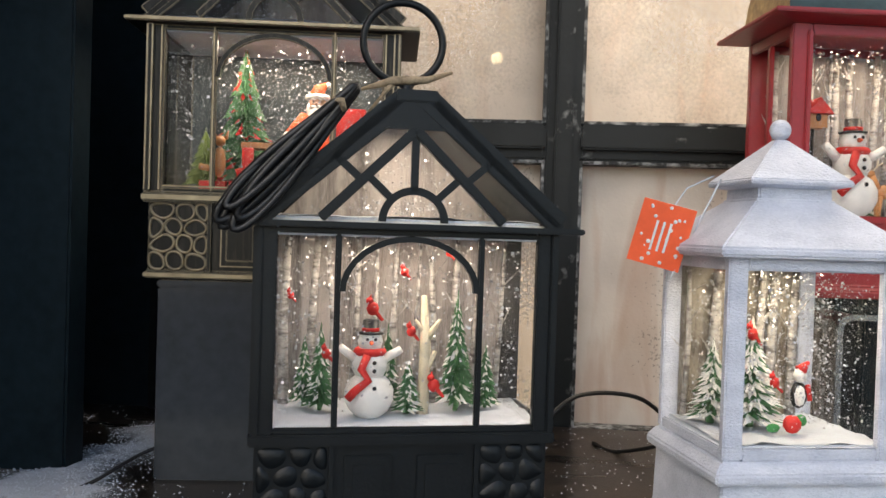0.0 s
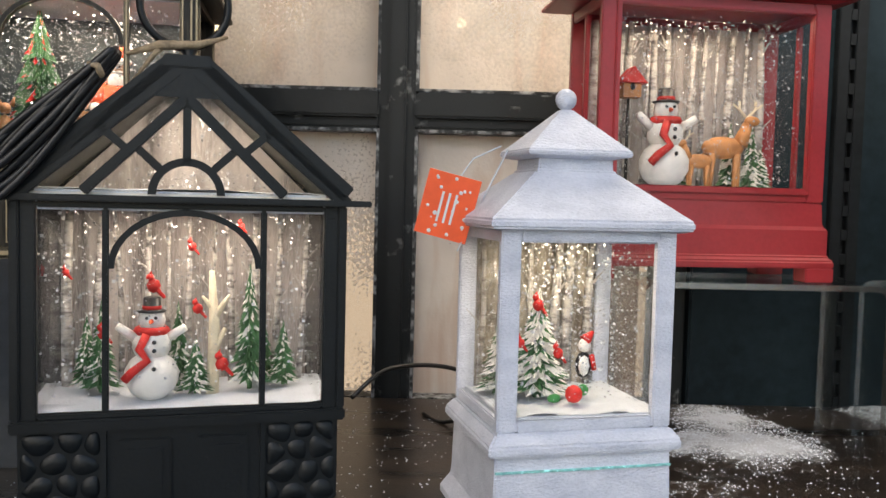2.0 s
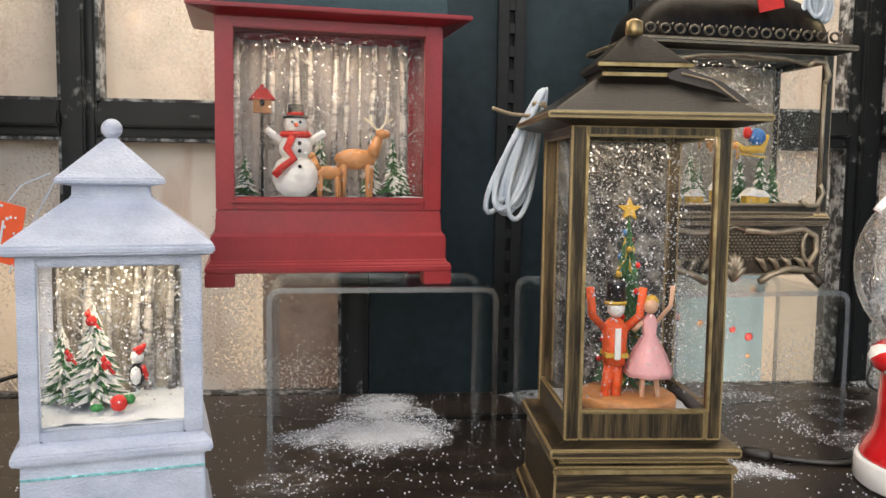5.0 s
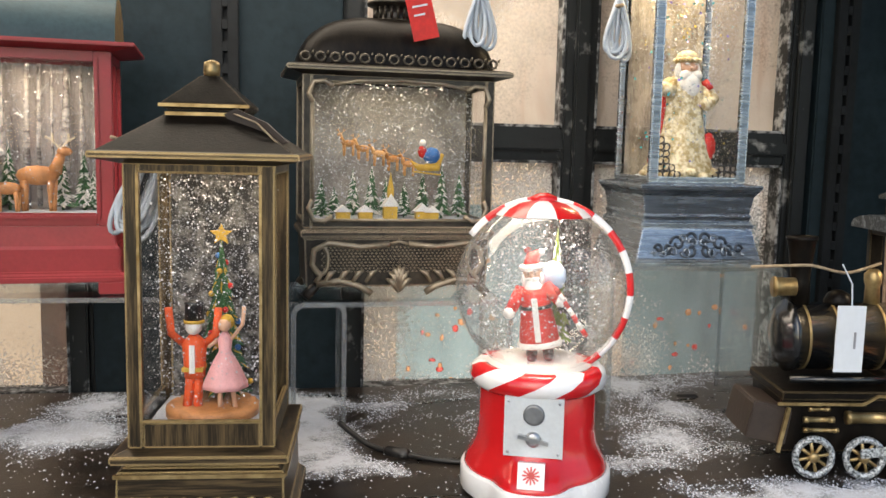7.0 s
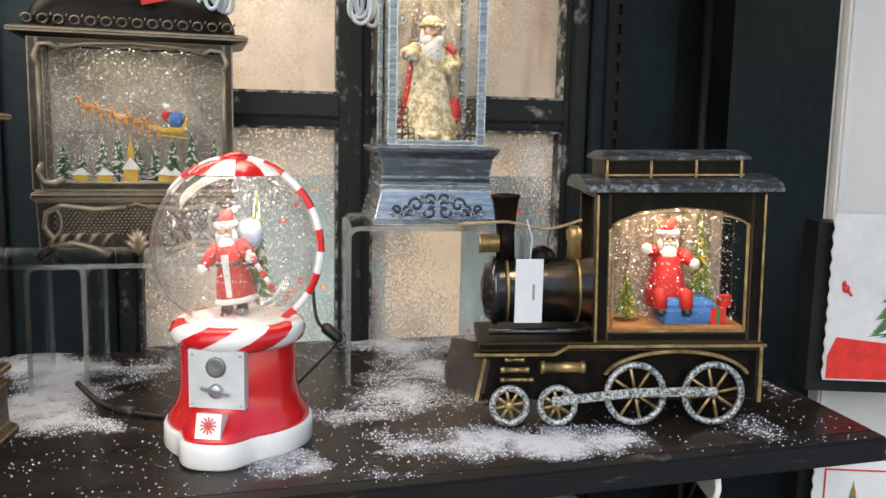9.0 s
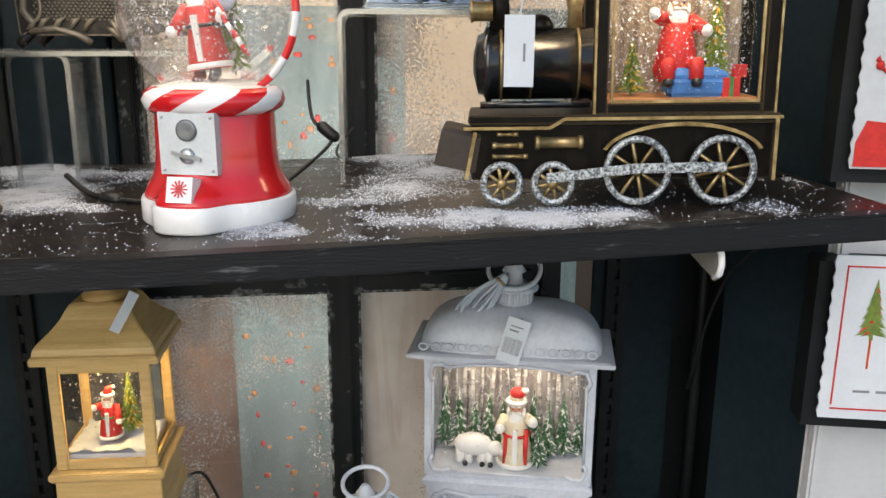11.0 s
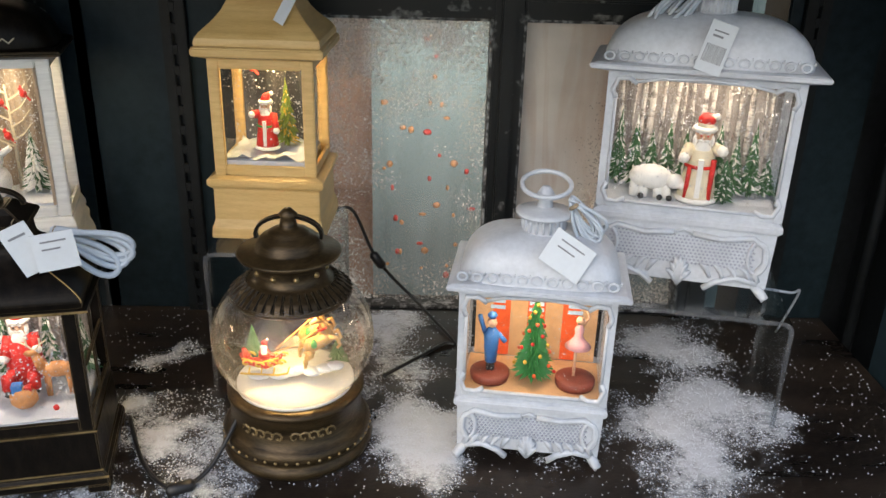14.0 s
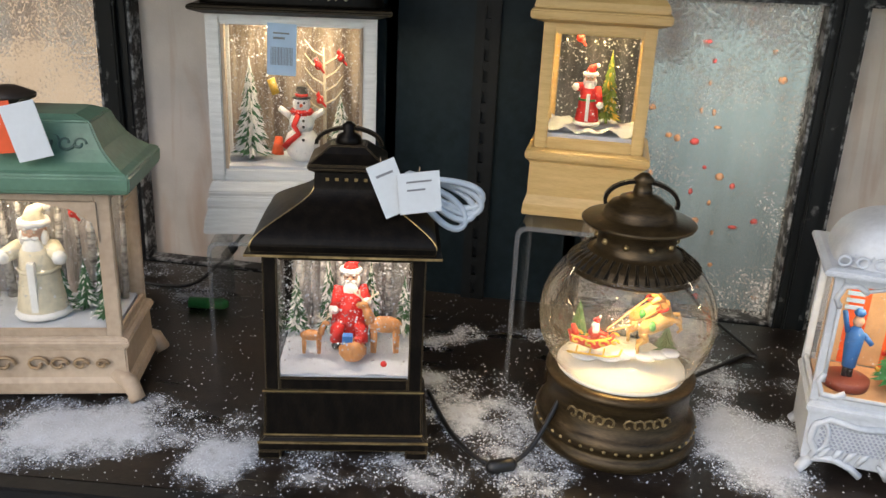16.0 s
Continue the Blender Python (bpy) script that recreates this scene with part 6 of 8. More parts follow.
def lobed(rows, out, n=64):
    """Rings (radius, z) with a rounded tongue swelling out to the front by out times its share."""
    sh, vs, fs = Shape(), [], []
    for r, z, k in rows:
        for i in range(n):
            a = 2 * math.pi * i / n
            d = (a - 1.5 * math.pi) / 0.42
            q = r + out * k * math.exp(-d ** 4)
            vs.append((q * math.cos(a), q * math.sin(a), z))
    for j in range(len(rows) - 1):
        fs += [(j * n + i, j * n + (i + 1) % n, (j + 1) * n + (i + 1) % n, (j + 1) * n + i) for i in range(n)]
    e = (len(rows) - 1) * n
    return sh.add(vs, fs + [tuple(range(n - 1, -1, -1)), tuple(range(e, e + n))], True)


part("foot", lobed([(0.0625, 0, 1), (0.064, 0.002, 1), (0.064, 0.018, 1), (0.0625, 0.0205, 1), (0.05, 0.021, 0.8)], 0.016), WHITEGLOSS, L, "white lobed foot")
part("body", lobed([(0.061, 0.0205, 1), (0.0605, 0.023, 1), (0.058, 0.029, 0.75), (0.0535, 0.036, 0.35), (0.051, 0.044, 0.1), (0.0495, 0.055, 0), (0.0485, 0.09, 0), (0.047, 0.093, 0)], 0.015), REDGLOSS, L)
s = Shape()
n = 60
vs, fs = [], []
for i in range(n):
    for j in range(10):
        a, b = 2 * math.pi * i / n, 2 * math.pi * j / 10
        q = 0.0475 + 0.0105 * math.cos(b)
        tw = a + 0.35 * math.sin(b)
        vs.append((q * math.cos(tw), q * math.sin(tw), 0.098 + 0.0105 * math.sin(b)))
for i in range(n):
    s.k = (i // 5) % 2
    s.f += [(i * 10 + j, ((i + 1) % n) * 10 + j, ((i + 1) % n) * 10 + (j + 1) % 10, i * 10 + (j + 1) % 10) for j in range(10)]
    s.m += [s.k] * 10
    s.s += [True] * 10
s.v = vs
part("candy_ring", s, [REDGLOSS, WHITEGLOSS], L, "twisted red and white candy ring")
o = part("glass_ball", Shape().ball((0, 0, 0.17), 0.072, 40), BALLGLASS, L)
o.visible_shadow = False
s = Shape()
pts = [(0.0735 * math.sin(a), 0, 0.17 - 0.0735 * math.cos(a)) for a in [0.5 + 3.6 * i / 56 for i in range(57)]]
s.tube(pts, 0.003, 10)
s.m[:560] = [(i // 40) % 2 for i in range(560)]
part("side_hoop", s, [REDGLOSS, WHITEGLOSS], L, "striped hoop round the glass")
s = Shape()
for i in range(10):
    s.k = i % 2
    a0, a1 = 2 * math.pi * i / 10, 2 * math.pi * (i + 1) / 10
    rows = [(0.04, 0.2305), (0.034, 0.236), (0.023, 0.241), (0.008, 0.2435)]
    vs = [(r * math.cos(a), r * math.sin(a), z) for r, z in rows for a in (a0, (a0 + a1) / 2, a1)]
    s.add(vs, [(3 * j + k, 3 * j + k + 1, 3 * j + k + 4, 3 * j + k + 3) for j in range(3) for k in range(2)], True)
s.k = 0
s.lathe([(0.012, 0.241), (0.011, 0.246), (0.004, 0.249)], 14)
part("cap", s, [REDGLOSS, WHITEGLOSS], L, "striped cap with a red knob", weld=True)
s = Shape().prism([(-0.0235, 0.043), (0.0235, 0.043), (0.0235, 0.091), (-0.0235, 0.091)], -0.0535, -0.044)
s.k = 1
for a in (-1, 1):
    for zz in (0.0465, 0.0875):
        s.ball((a * 0.0202, -0.0537, zz), (0.0014, 0.0008, 0.0014), 8)
plate = part("coin_plate", s, [GREYPLATE, STEEL], L, "pale grey metal coin plate", 0)
s = Shape()
s.t = pose(0, -0.0535, 0.0775, 90)
s.lathe([(0.0085, 0), (0.0085, 0.0015), (0.0065, 0.002), (0.002, 0.001)], 20)
part("coin_slot", s, INKGREY := mat("grey_metal", (0.2, 0.21, 0.22), 0.35, 0.5, 0.2, 60, 0.1, 200), plate)
s = Shape()
s.t = pose(0, -0.0535, 0.058, 90)
s.lathe([(0.006, 0), (0.006, 0.003), (0.003, 0.004)], 16)
s.t = Matrix()
s.bar((-0.012, 0.0605), (0.012, 0.0555), 0.003, -0.058, -0.056)
part("turn_knob", s, STEEL, plate)
s = Shape()
s.t = pose(0, -0.0655, 0.0325, -16) @ Matrix.Translation((0, 0.0595, -0.0275))
s.prism([(-0.0105, 0.0175), (0.0105, 0.0175), (0.0105, 0.0375), (-0.0105, 0.0375)], -0.0665, -0.05)
s.k = 1
for i in range(12):
    a = 2 * math.pi * i / 12
    s.bar((0, 0.028), (0.0068 * math.cos(a), 0.028 + 0.0068 * math.sin(a)), 0.0012, -0.0673, -0.0666)
part("flower_plaque", s, [WHITEGLOSS, REDGLOSS], L, "white plaque with a red starburst")
s = Shape()
s.t = pose(0.002, 0, 0.116, 0, -8)
robed_figure(s, 0.0, -0.005, 0.006, 0.084, 0, 1, 2, 3, ((-2.6, 3.8), (2.6, 4.4)), False)
s.k = 3
for q in (-1, 1):
    s.tube([(q * 0.006, -0.01, 0.012), (q * 0.007, -0.014, 0.0)], [0.0045, 0.005], 8).ball((q * 0.007, -0.018, -0.001), (0.0045, 0.007, 0.0035), 8)
s.tube([(0.02, -0.016, 0.04), (0.03, -0.016, 0.036)], [0.005, 0.004], 8)
s.k = 1
for i in range(7):
    s.k = i % 2
    s.tube([(0.018 + 0.003 * i, -0.02, 0.056 - 0.006 * i), (0.021 + 0.003 * i, -0.02, 0.05 - 0.006 * i)], 0.0022, 6)
s.k = 4
s.ball((0.016, 0.006, 0.062), (0.012, 0.01, 0.013), 10)
s.t = Matrix()
part("robed_figure", s, [FIGRED, FIGWHITE, FIGSKIN, FIGBLACK, SACKBLUE := mat("pale_blue_sack", (0.4, 0.52, 0.66), 0.6, 0, 0.15, 80, 0.3, 300)], L, "bearded figure in a red suit with a pale blue sack")
s = Shape()
fir(s, 0.012, 0.016, 0.116, 0.1, 0.016, 120, 0, 1, 0.3)
part("fir_tree", s, [FIRLIGHT, FIGWHITE], L, "yellow-green snow-tipped model fir")
flakes(L, 0, 0, 0, 0, 0.17, 0.17, 750, 0.0007, ball=0.068)
part("lens", Shape().lathe([(0.045, 0.104), (0.045, 0.108), (0.03, 0.112), (0.005, 0.113)], 24), FROSTED, L, "white snow floor of the globe")
lamp(L, 0.23, 0.12, 0.04, (1.0, 0.88, 0.78))

# steam-engine lantern
L = thing("train_lantern", "dark bronze steam-engine lantern with gilt trim and glittered wheels", "lantern", 1.179, 0.518, board_top(UP, 1.179) + 0.001, -10)
L.matrix_basis = pose(1.179, 0.518, board_top(UP, 1.179) + 0.0025, 0, -1.3, -10)
L.scale = (1.02, 1, 1.06)
s = Shape().box(-0.126, 0.126, -0.036, 0.04, 0.02, 0.066).box(-0.128, 0.128, -0.044, 0.044, 0.066, 0.0735)
part("chassis", s, DARKBRONZE, L, bevel=0.001)
s = Shape().box(-0.132, -0.06, -0.0455, -0.0435, 0.062, 0.0645).bar((-0.06, 0.0632), (-0.048, 0.07), 0.0026, -0.0455, -0.0435).box(-0.048, 0.13, -0.0455, -0.0435, 0.069, 0.0715)
s.bar((-0.122, 0.06), (-0.13, 0.022), 0.003, -0.0455, -0.042).box(0.124, 0.127, -0.0455, -0.042, 0.02, 0.069)
s.arch(0.05, 0.04, 0.064, 0.024, 0.003, -0.0455, -0.042, 12, 168)
part("gilt_trim", s, GOLD, L)
s = Shape()
s.t = pose(-0.02, 0, 0.112, 0, -90)
s.lathe([(0.029, 0.0), (0.029, 0.088), (0.031, 0.089), (0.031, 0.093), (0.026, 0.095), (0.024, 0.1), (0.008, 0.104)], 32)
part("boiler", s, BOILERBLACK, L)
for q in (-0.035, -0.075, -0.1):
    s = Shape()
    s.t = pose(q, 0, 0.112, 0, 90)
    s.lathe([(0.0296, -0.001), (0.0296, 0.001)], 32)
    part("boiler_band", s, GOLD, L)
s = Shape().lathe([(0.009, 0.138), (0.0085, 0.16), (0.008, 0.162), (0.011, 0.185), (0.0125, 0.194), (0.0135, 0.195), (0.0135, 0.198), (0.01, 0.1985), (0.009, 0.185)], 20, -0.101, 0)
part("chimney", s, DARKBRONZE, L)
part("steam_dome", Shape().lathe([(0.012, 0.138), (0.012, 0.143), (0.009, 0.149), (0.003, 0.152)], 16, -0.067, 0), DARKBRONZE, L)
part("whistle", Shape().lathe([(0.007, 0.138), (0.006, 0.155), (0.0075, 0.16), (0.0075, 0.166), (0.004, 0.17)], 14, -0.037, 0), GOLD, L)
s = Shape()
s.t = pose(-0.117, -0.004, 0.155, 0, -90)
s.lathe([(0.008, -0.01), (0.008, 0.006), (0.009, 0.007), (0.009, 0.009)], 16)
part("headlamp", s, GOLD, L)
s = Shape()
case(s, 0.15, 0.084, 0.0735, 0.203, 0.012, 0.006, 0.008)
s.t = pose(0.05, 0, 0)
s.v = [tuple(s.t @ Vector(p)) for p in s.v]
s.prism([(-0.063, 0.203), (-0.063, 0.17), (-0.055, 0.178), (-0.035, 0.186), (0, 0.189), (0.035, 0.186), (0.055, 0.178), (0.063, 0.17), (0.063, 0.203)], -0.042, -0.037)
part("cab_frame", s, DARKBRONZE, L, bevel=0.0008)
s = Shape()
s.t = pose(0.05, 0, 0)
for a in (-1, 1):
    s.box(*sorted((a * 0.0605, a * 0.0585)), -0.0432, -0.041, 0.084, 0.176)
    s.box(*sorted((a * 0.0745, a * 0.0725)), -0.0435, -0.041, 0.0735, 0.2)
s.arch(0, 0.172, 0.0595, 0.0125, 0.002, -0.0432, -0.041)
s.box(-0.0605, 0.0605, -0.0432, -0.041, 0.082, 0.084)
part("cab_trim", s, GOLD, L)
o = part("cab_glass", Shape().box(-0.012, 0.112, -0.037, -0.0355, 0.08, 0.198), GLASS, L)
o.visible_shadow = False
part("cab_back", Shape().box(-0.012, 0.112, 0.033, 0.035, 0.08, 0.198), BACKWARM, L)
s = Shape()
for zz, hw, dd, h in ((0.203, 0.086, 0.052, 0.01), ):
    n = 8
    prof = [(dd * math.cos(math.pi * i / n), zz + 0.003 + h * math.sin(math.pi * i / n)) for i in range(n + 1)]
    prof = [(dd, zz)] + prof + [(-dd, zz)]
    m = len(prof)
    vs = [(0.05 - hw, p, q) for p, q in prof] + [(0.05 + hw, p, q) for p, q in prof]
    s.add(vs, [(i + 1, i, m + i, m + 1 + i) for i in range(m - 1)] + [tuple(range(m)), tuple(range(2 * m - 1, m - 1, -1)), (0, m - 1, 2 * m - 1, m)])
part("cab_roof", s, GLITROOF := mat("glittered_dark_roof", (0.05, 0.06, 0.07), 0.4, 0.2, 0.4, 150, 0.6, 400, col2=(0.3, 0.33, 0.36), lo=0.5, hi=0.7), L, "curved roof dusted with silver glitter")
part("clerestory", Shape().box(-0.016, 0.108, -0.03, 0.03, 0.212, 0.229), DARKBRONZE, L, bevel=0.0008)
s = Shape()
for q in (-0.014, 0.025, 0.065, 0.105):
    s.box(q - 0.001, q + 0.001, -0.0312, -0.0295, 0.212, 0.229)
s.box(-0.016, 0.108, -0.0312, -0.0295, 0.2155, 0.217)
part("clerestory_trim", s, GOLD, L)
part("clerestory_roof", Shape().loft([(0.229, 0.134, 0.07), (0.232, 0.134, 0.07), (0.236, 0.126, 0.045), (0.237, 0.12, 0.02)], 0.046, 0), GLITROOF, L, bevel=0.001)


def wheel(x, r):
    s = Shape()
    s.t = pose(x, -0.046, r, 90)
    s.tube([((r - 0.003) * math.cos(a), (r - 0.003) * math.sin(a), 0) for a in [i * math.pi / 16 for i in range(32)]], 0.003, 8, True)
    w = part("wheel", s, GLITSILVER, L, "silver-glittered wheel rim")
    s = Shape()
    s.t = pose(x, -0.0455, r, 90)
    for i in range(8):
        a = i * math.pi / 4 + 0.2
        s.tube([(0, 0, 0), ((r - 0.004) * math.cos(a), (r - 0.004) * math.sin(a), 0)], 0.0016, 6)
    s.lathe([(0.0045, -0.002), (0.0045, 0.003), (0.002, 0.0045)], 12)
    part("spokes", s, GOLD, w)


GLITSILVER = mat("silver_glitter", (0.1, 0.115, 0.125), 0.35, 0.4, 0.4, 420, 0.8, 700, col2=(0.62, 0.66, 0.68), lo=0.42, hi=0.6)
for x, r in ((-0.1, 0.0185), (-0.057, 0.0185), (0.013, 0.0285), (0.083, 0.0285)):
    wheel(x, r)
part("coupling_rod", Shape().bar((-0.063, 0.0235), (0.01, 0.031), 0.008, -0.053, -0.0505).bar((0.004, 0.031), (0.085, 0.032), 0.008, -0.0535, -0.051), GLITSILVER, L, "glittered coupling rods", 0.0008)
for x0, x1, zz, r in ((-0.072, -0.032, 0.051, 0.0058), (-0.108, -0.082, 0.049, 0.0028), (-0.108, -0.078, 0.04, 0.0022), (-0.104, -0.086, 0.058, 0.002)):
    s = Shape()
    s.tube([(x0, -0.041, zz), (x0 + 0.004, -0.041, zz), (x0 + 0.0041, -0.041, zz), (x1 - 0.0041, -0.041, zz), (x1 - 0.004, -0.041, zz), (x1, -0.041, zz)], [r, r, r * 0.8, r * 0.8, r, r], 12)
    part("cylinder", s, GOLD, L)
part("hand_rail", Shape().tube([(-0.118, -0.033, 0.081), (-0.026, -0.033, 0.081)], 0.003, 8), BOILERBLACK, L)
s = Shape()
s.t = pose(-0.14, -0.01, 0.03, 0, 12, 0)
s.loft([(0.0, 0.036, 0.06), (0.03, 0.034, 0.06), (0.032, 0.03, 0.056)], 0.0)
part("buffer_beam", s, BROWN, L, bevel=0.001)
s = Shape()
robed_figure(s, 0.05, 0.0, 0.096, 0.085, 0, 1, 2, 3, ((-2.6, 6.4), (2.6, 4.8)), True)
part("robed_figure", s, [FIGRED, FIGWHITE, FIGSKIN, FIGBLACK], L, "seated bearded figure in a red suit")
s = Shape()
fir(s, 0.086, 0.012, 0.09, 0.085, 0.018, 130, 0, 1, 0.15)
fir(s, 0.012, -0.005, 0.086, 0.045, 0.015, 110, 0, 1, 0.2)
part("fir_trees", s, [FIRLIGHT, FIGGOLD], L, "yellow-green model firs", kind="stuff")
s = Shape().loft([(0.085, 0.05, 0.03), (0.1, 0.054, 0.032), (0.108, 0.04, 0.02)], 0.065, -0.012)
part("blue_sack", s, FIGBLUE, L, "dark blue sack", 0.003)
s = Shape().box(0.084, 0.098, -0.028, -0.018, 0.084, 0.1).box(0.094, 0.104, -0.024, -0.014, 0.1, 0.11)
s.k = 1
s.box(0.0895, 0.0925, -0.0285, -0.0175, 0.084, 0.1005)
part("gift_boxes", s, [FIGRED, FIGGREEN], L)
part("floor", Shape().box(-0.012, 0.112, -0.034, 0.032, 0.08, 0.085), FIGBROWN, L)
flakes(L, -0.008, 0.108, -0.033, 0.03, 0.088, 0.19, 700, 0.0008)
lamp(L, 0.197, 0.12, 0.06, (1.0, 0.8, 0.55))
for o in scene.objects:
    if o.name.startswith("led_lamp") and o.parent is L:
        o.location.x = 0.05
tg = thing("hanging_tag", "blank pale paper tag on a twine string", "tag", 1.076, 0.462, UP + 0.147, -6)
part("card", Shape().box(-0.012, 0.012, -0.0006, 0.0006, -0.028, 0.028), PAPER, tg)
part("string", Shape().tube([(0, 0, 0.027), (0.003, 0.008, 0.045), (0.0, 0.02, 0.06)], 0.0007, 5), CABLEW, tg)
s = Shape().box(0.003, 0.005, -0.0009, -0.0007, -0.008, 0.006)
part("print", s, INK, tg)
cable("beige twine stretched behind the engine chimney", [(1.03, 0.545, UP + 0.196), (1.065, 0.519, UP + 0.201), (1.078, 0.517, UP + 0.2), (1.11, 0.522, UP + 0.194), (1.145, 0.526, UP + 0.202)], 0.0014, TWINE)

# ---- lower board ----
# green-roofed beige lantern
L = thing("green_roof_lantern", "beige wooden lantern with a sage green scrolled roof", "lantern", 0.13, 0.517, LOW, 15)
s = Shape().loft([(0.008, 0.2, 0.1), (0.011, 0.206, 0.106), (0.022, 0.206, 0.106), (0.027, 0.197, 0.1), (0.057, 0.195, 0.098), (0.059, 0.203, 0.104), (0.065, 0.203, 0.104), (0.069, 0.192, 0.098)])
part("base", s, BEIGE, L, bevel=0.0015)
for a in (-1, 1):
    for b in (-1, 1):
        part("scroll_foot", Shape().tube([(a * 0.085, b * 0.046, 0.03), (a * 0.1, b * 0.052, 0.02), (a * 0.106, b * 0.055, 0.008), (a * 0.1, b * 0.055, 0.004)], [0.007, 0.009, 0.008, 0.005], 10), BEIGE, L)
s = Shape()
for a in (-1, 1):
    for i in range(4):
        x0, R = a * (0.015 + 0.02 * i), 0.011 - 0.0015 * i
        s.tube([(x0 + R * math.cos(t) * (1 - t / 9), -0.0528, 0.042 + R * 0.8 * math.sin(t) * (1 - t / 9)) for t in [k * 0.6 for k in range(12)]], 0.0017, 6)
part("carved_scrolls", s, CARVED := mat("carved_tan", (0.3, 0.2, 0.11), 0.5, 0, 0.25, 60, 0.3, 200), L, "carved tan scrolls", kind="stuff")
s = Shape()
case(s, 0.19, 0.096, 0.069, 0.212, 0.014, 0.008, 0.008)
part("body_frame", s, BEIGE, L, bevel=0.001)
s = Shape()
for q in (-1, 1):
    s.prism([(q * 0.083, 0.204), (q * 0.083, 0.165), (q * 0.078, 0.185), (q * 0.06, 0.197), (q * 0.03, 0.2035), (0, 0.2045)][::-q], -0.05, -0.046)
part("arched_frame", s, BEIGE, L)
panes(L, 0.176, 0.096, 0.073, 0.208, back=BACKGREY)
part("roof", Shape().loft([(0.2115, 0.2, 0.104), (0.214, 0.228, 0.118), (0.2165, 0.234, 0.123), (0.23, 0.235, 0.124), (0.2325, 0.23, 0.12), (0.2345, 0.218, 0.112), (0.241, 0.2, 0.098), (0.251, 0.182, 0.084), (0.264, 0.168, 0.072), (0.274, 0.16, 0.066), (0.279, 0.13, 0.05)]), GREEN, L, bevel=0.0015)
s = Shape()
for a in (-1, 1):
    for x0, z0, R, up in ((0.014, 0.238, 0.008, 1), (0.032, 0.237, 0.0085, -1), (0.052, 0.237, 0.008, 1), (0.07, 0.236, 0.0065, -1), (0.084, 0.235, 0.005, 1)):
        pts = [(a * (x0 + R * 1.5 * math.cos(t) * (1 - t / 9)), z0 + up * R * math.sin(t) * (1 - t / 9)) for t in [k * 0.6 for k in range(12)]]
        s.tube([(px * 0.85, -0.0525 + (pz + 0.02 - 0.2345) * 0.62, pz + 0.02) for px, pz in pts], 0.0015, 6)
part("roof_scrolls", s, SCROLL := mat("dark_green_scroll", (0.05, 0.1, 0.08), 0.4, 0, 0.2, 60, 0.2, 200), L, "dark scrolls on the roof", kind="stuff")
part("finial", Shape().lathe([(0.016, 0.277), (0.014, 0.284), (0.024, 0.289), (0.024, 0.292), (0.008, 0.299)], 16), BROWN, L)
snow_bed(L, 0.176, 0.086, 0.075)
trunks(L, 0.17, 0.03, 0.077, 0.206, 12)
s = Shape()
for x, y, h in ((0.03, -0.005, 0.045), (0.05, 0.0, 0.05), (0.066, 0.01, 0.08), (-0.05, 0.0, 0.06), (0.072, -0.02, 0.018), (-0.075, 0.01, 0.08)):
    fir(s, x, y, 0.078, h, 0.014, 110, 0, 1, 0.25)
part("fir_trees", s, [FIR, FIGWHITE], L, "snow-tipped model firs", kind="stuff")
s = Shape()
robed_figure(s, 0.012, -0.01, 0.078, 0.118, 0, 1, 2, 0, ((-2.2, 5.4), (2.2, 5.4)))
part("robed_figure", s, [FIGCREAM, FIGWHITE, FIGSKIN], L, "bearded figure in a cream robe")
s = Shape()
bird(s, 0.05, -0.015, 0.182, 0.004)
part("red_bird", s, FIGRED, L)
flakes(L, -0.085, 0.085, -0.04, 0.03, 0.082, 0.202, 780, 0.0007)
lamp(L, 0.206, 0.09, 0.09, (1.0, 0.84, 0.62))
tag(L, 0.035, -0.06, 0.27, 0.03, 0.05, PAPER, (0, -14, 0), 0)
tag(L, 0.01, -0.058, 0.272, 0.03, 0.045, ORANGETAG, (0, -6, 0), 2, PAPER, "orange-red card tag with pale print")

# white-framed lantern with a black roof
riser(0.33, 0.745, LOW, 0.2, 0.13, 0.112, 13)
L = thing("picture_lantern", "white-washed frame lantern with a black domed roof", "lantern", 0.321, 0.756, LOW + 0.1125, 15)
L.scale = (0.92, 0.92, 0.985)
part("base", Shape().loft([(0, 0.226, 0.11), (0.016, 0.222, 0.106), (0.03, 0.212, 0.102), (0.033, 0.214, 0.104), (0.04, 0.214, 0.104), (0.044, 0.206, 0.1), (0.05, 0.21, 0.104), (0.055, 0.206, 0.1), (0.062, 0.2, 0.096)]), WHITEWOOD, L, bevel=0.0012)
s = Shape()
case(s, 0.2, 0.09, 0.062, 0.25, 0.0165, 0.012, 0.014)
part("body_frame", s, WHITEWOOD, L, bevel=0.0015)
for q in (-1, 1):
    part("inner_frame", Shape().box(*sorted((q * 0.0835, q * 0.0795)), -0.042, -0.03, 0.076, 0.238), BEIGE, L)
panes(L, 0.176, 0.09, 0.07, 0.244, back=BACKWARM)
part("eave_plate", Shape().loft([(0.249, 0.2, 0.1), (0.254, 0.234, 0.13), (0.258, 0.234, 0.13), (0.26, 0.222, 0.12)]), DARKBRONZE, L, bevel=0.001)
part("domed_roof", Shape().dome([(0.259 + 0.05 * math.sin(t), 0.06 + 0.158 * math.cos(t) ** 0.8, 0.04 + 0.08 * math.cos(t) ** 0.8) for t in [i * 0.0785 for i in range(20)]]), DARKBRONZE, L)
s = Shape()
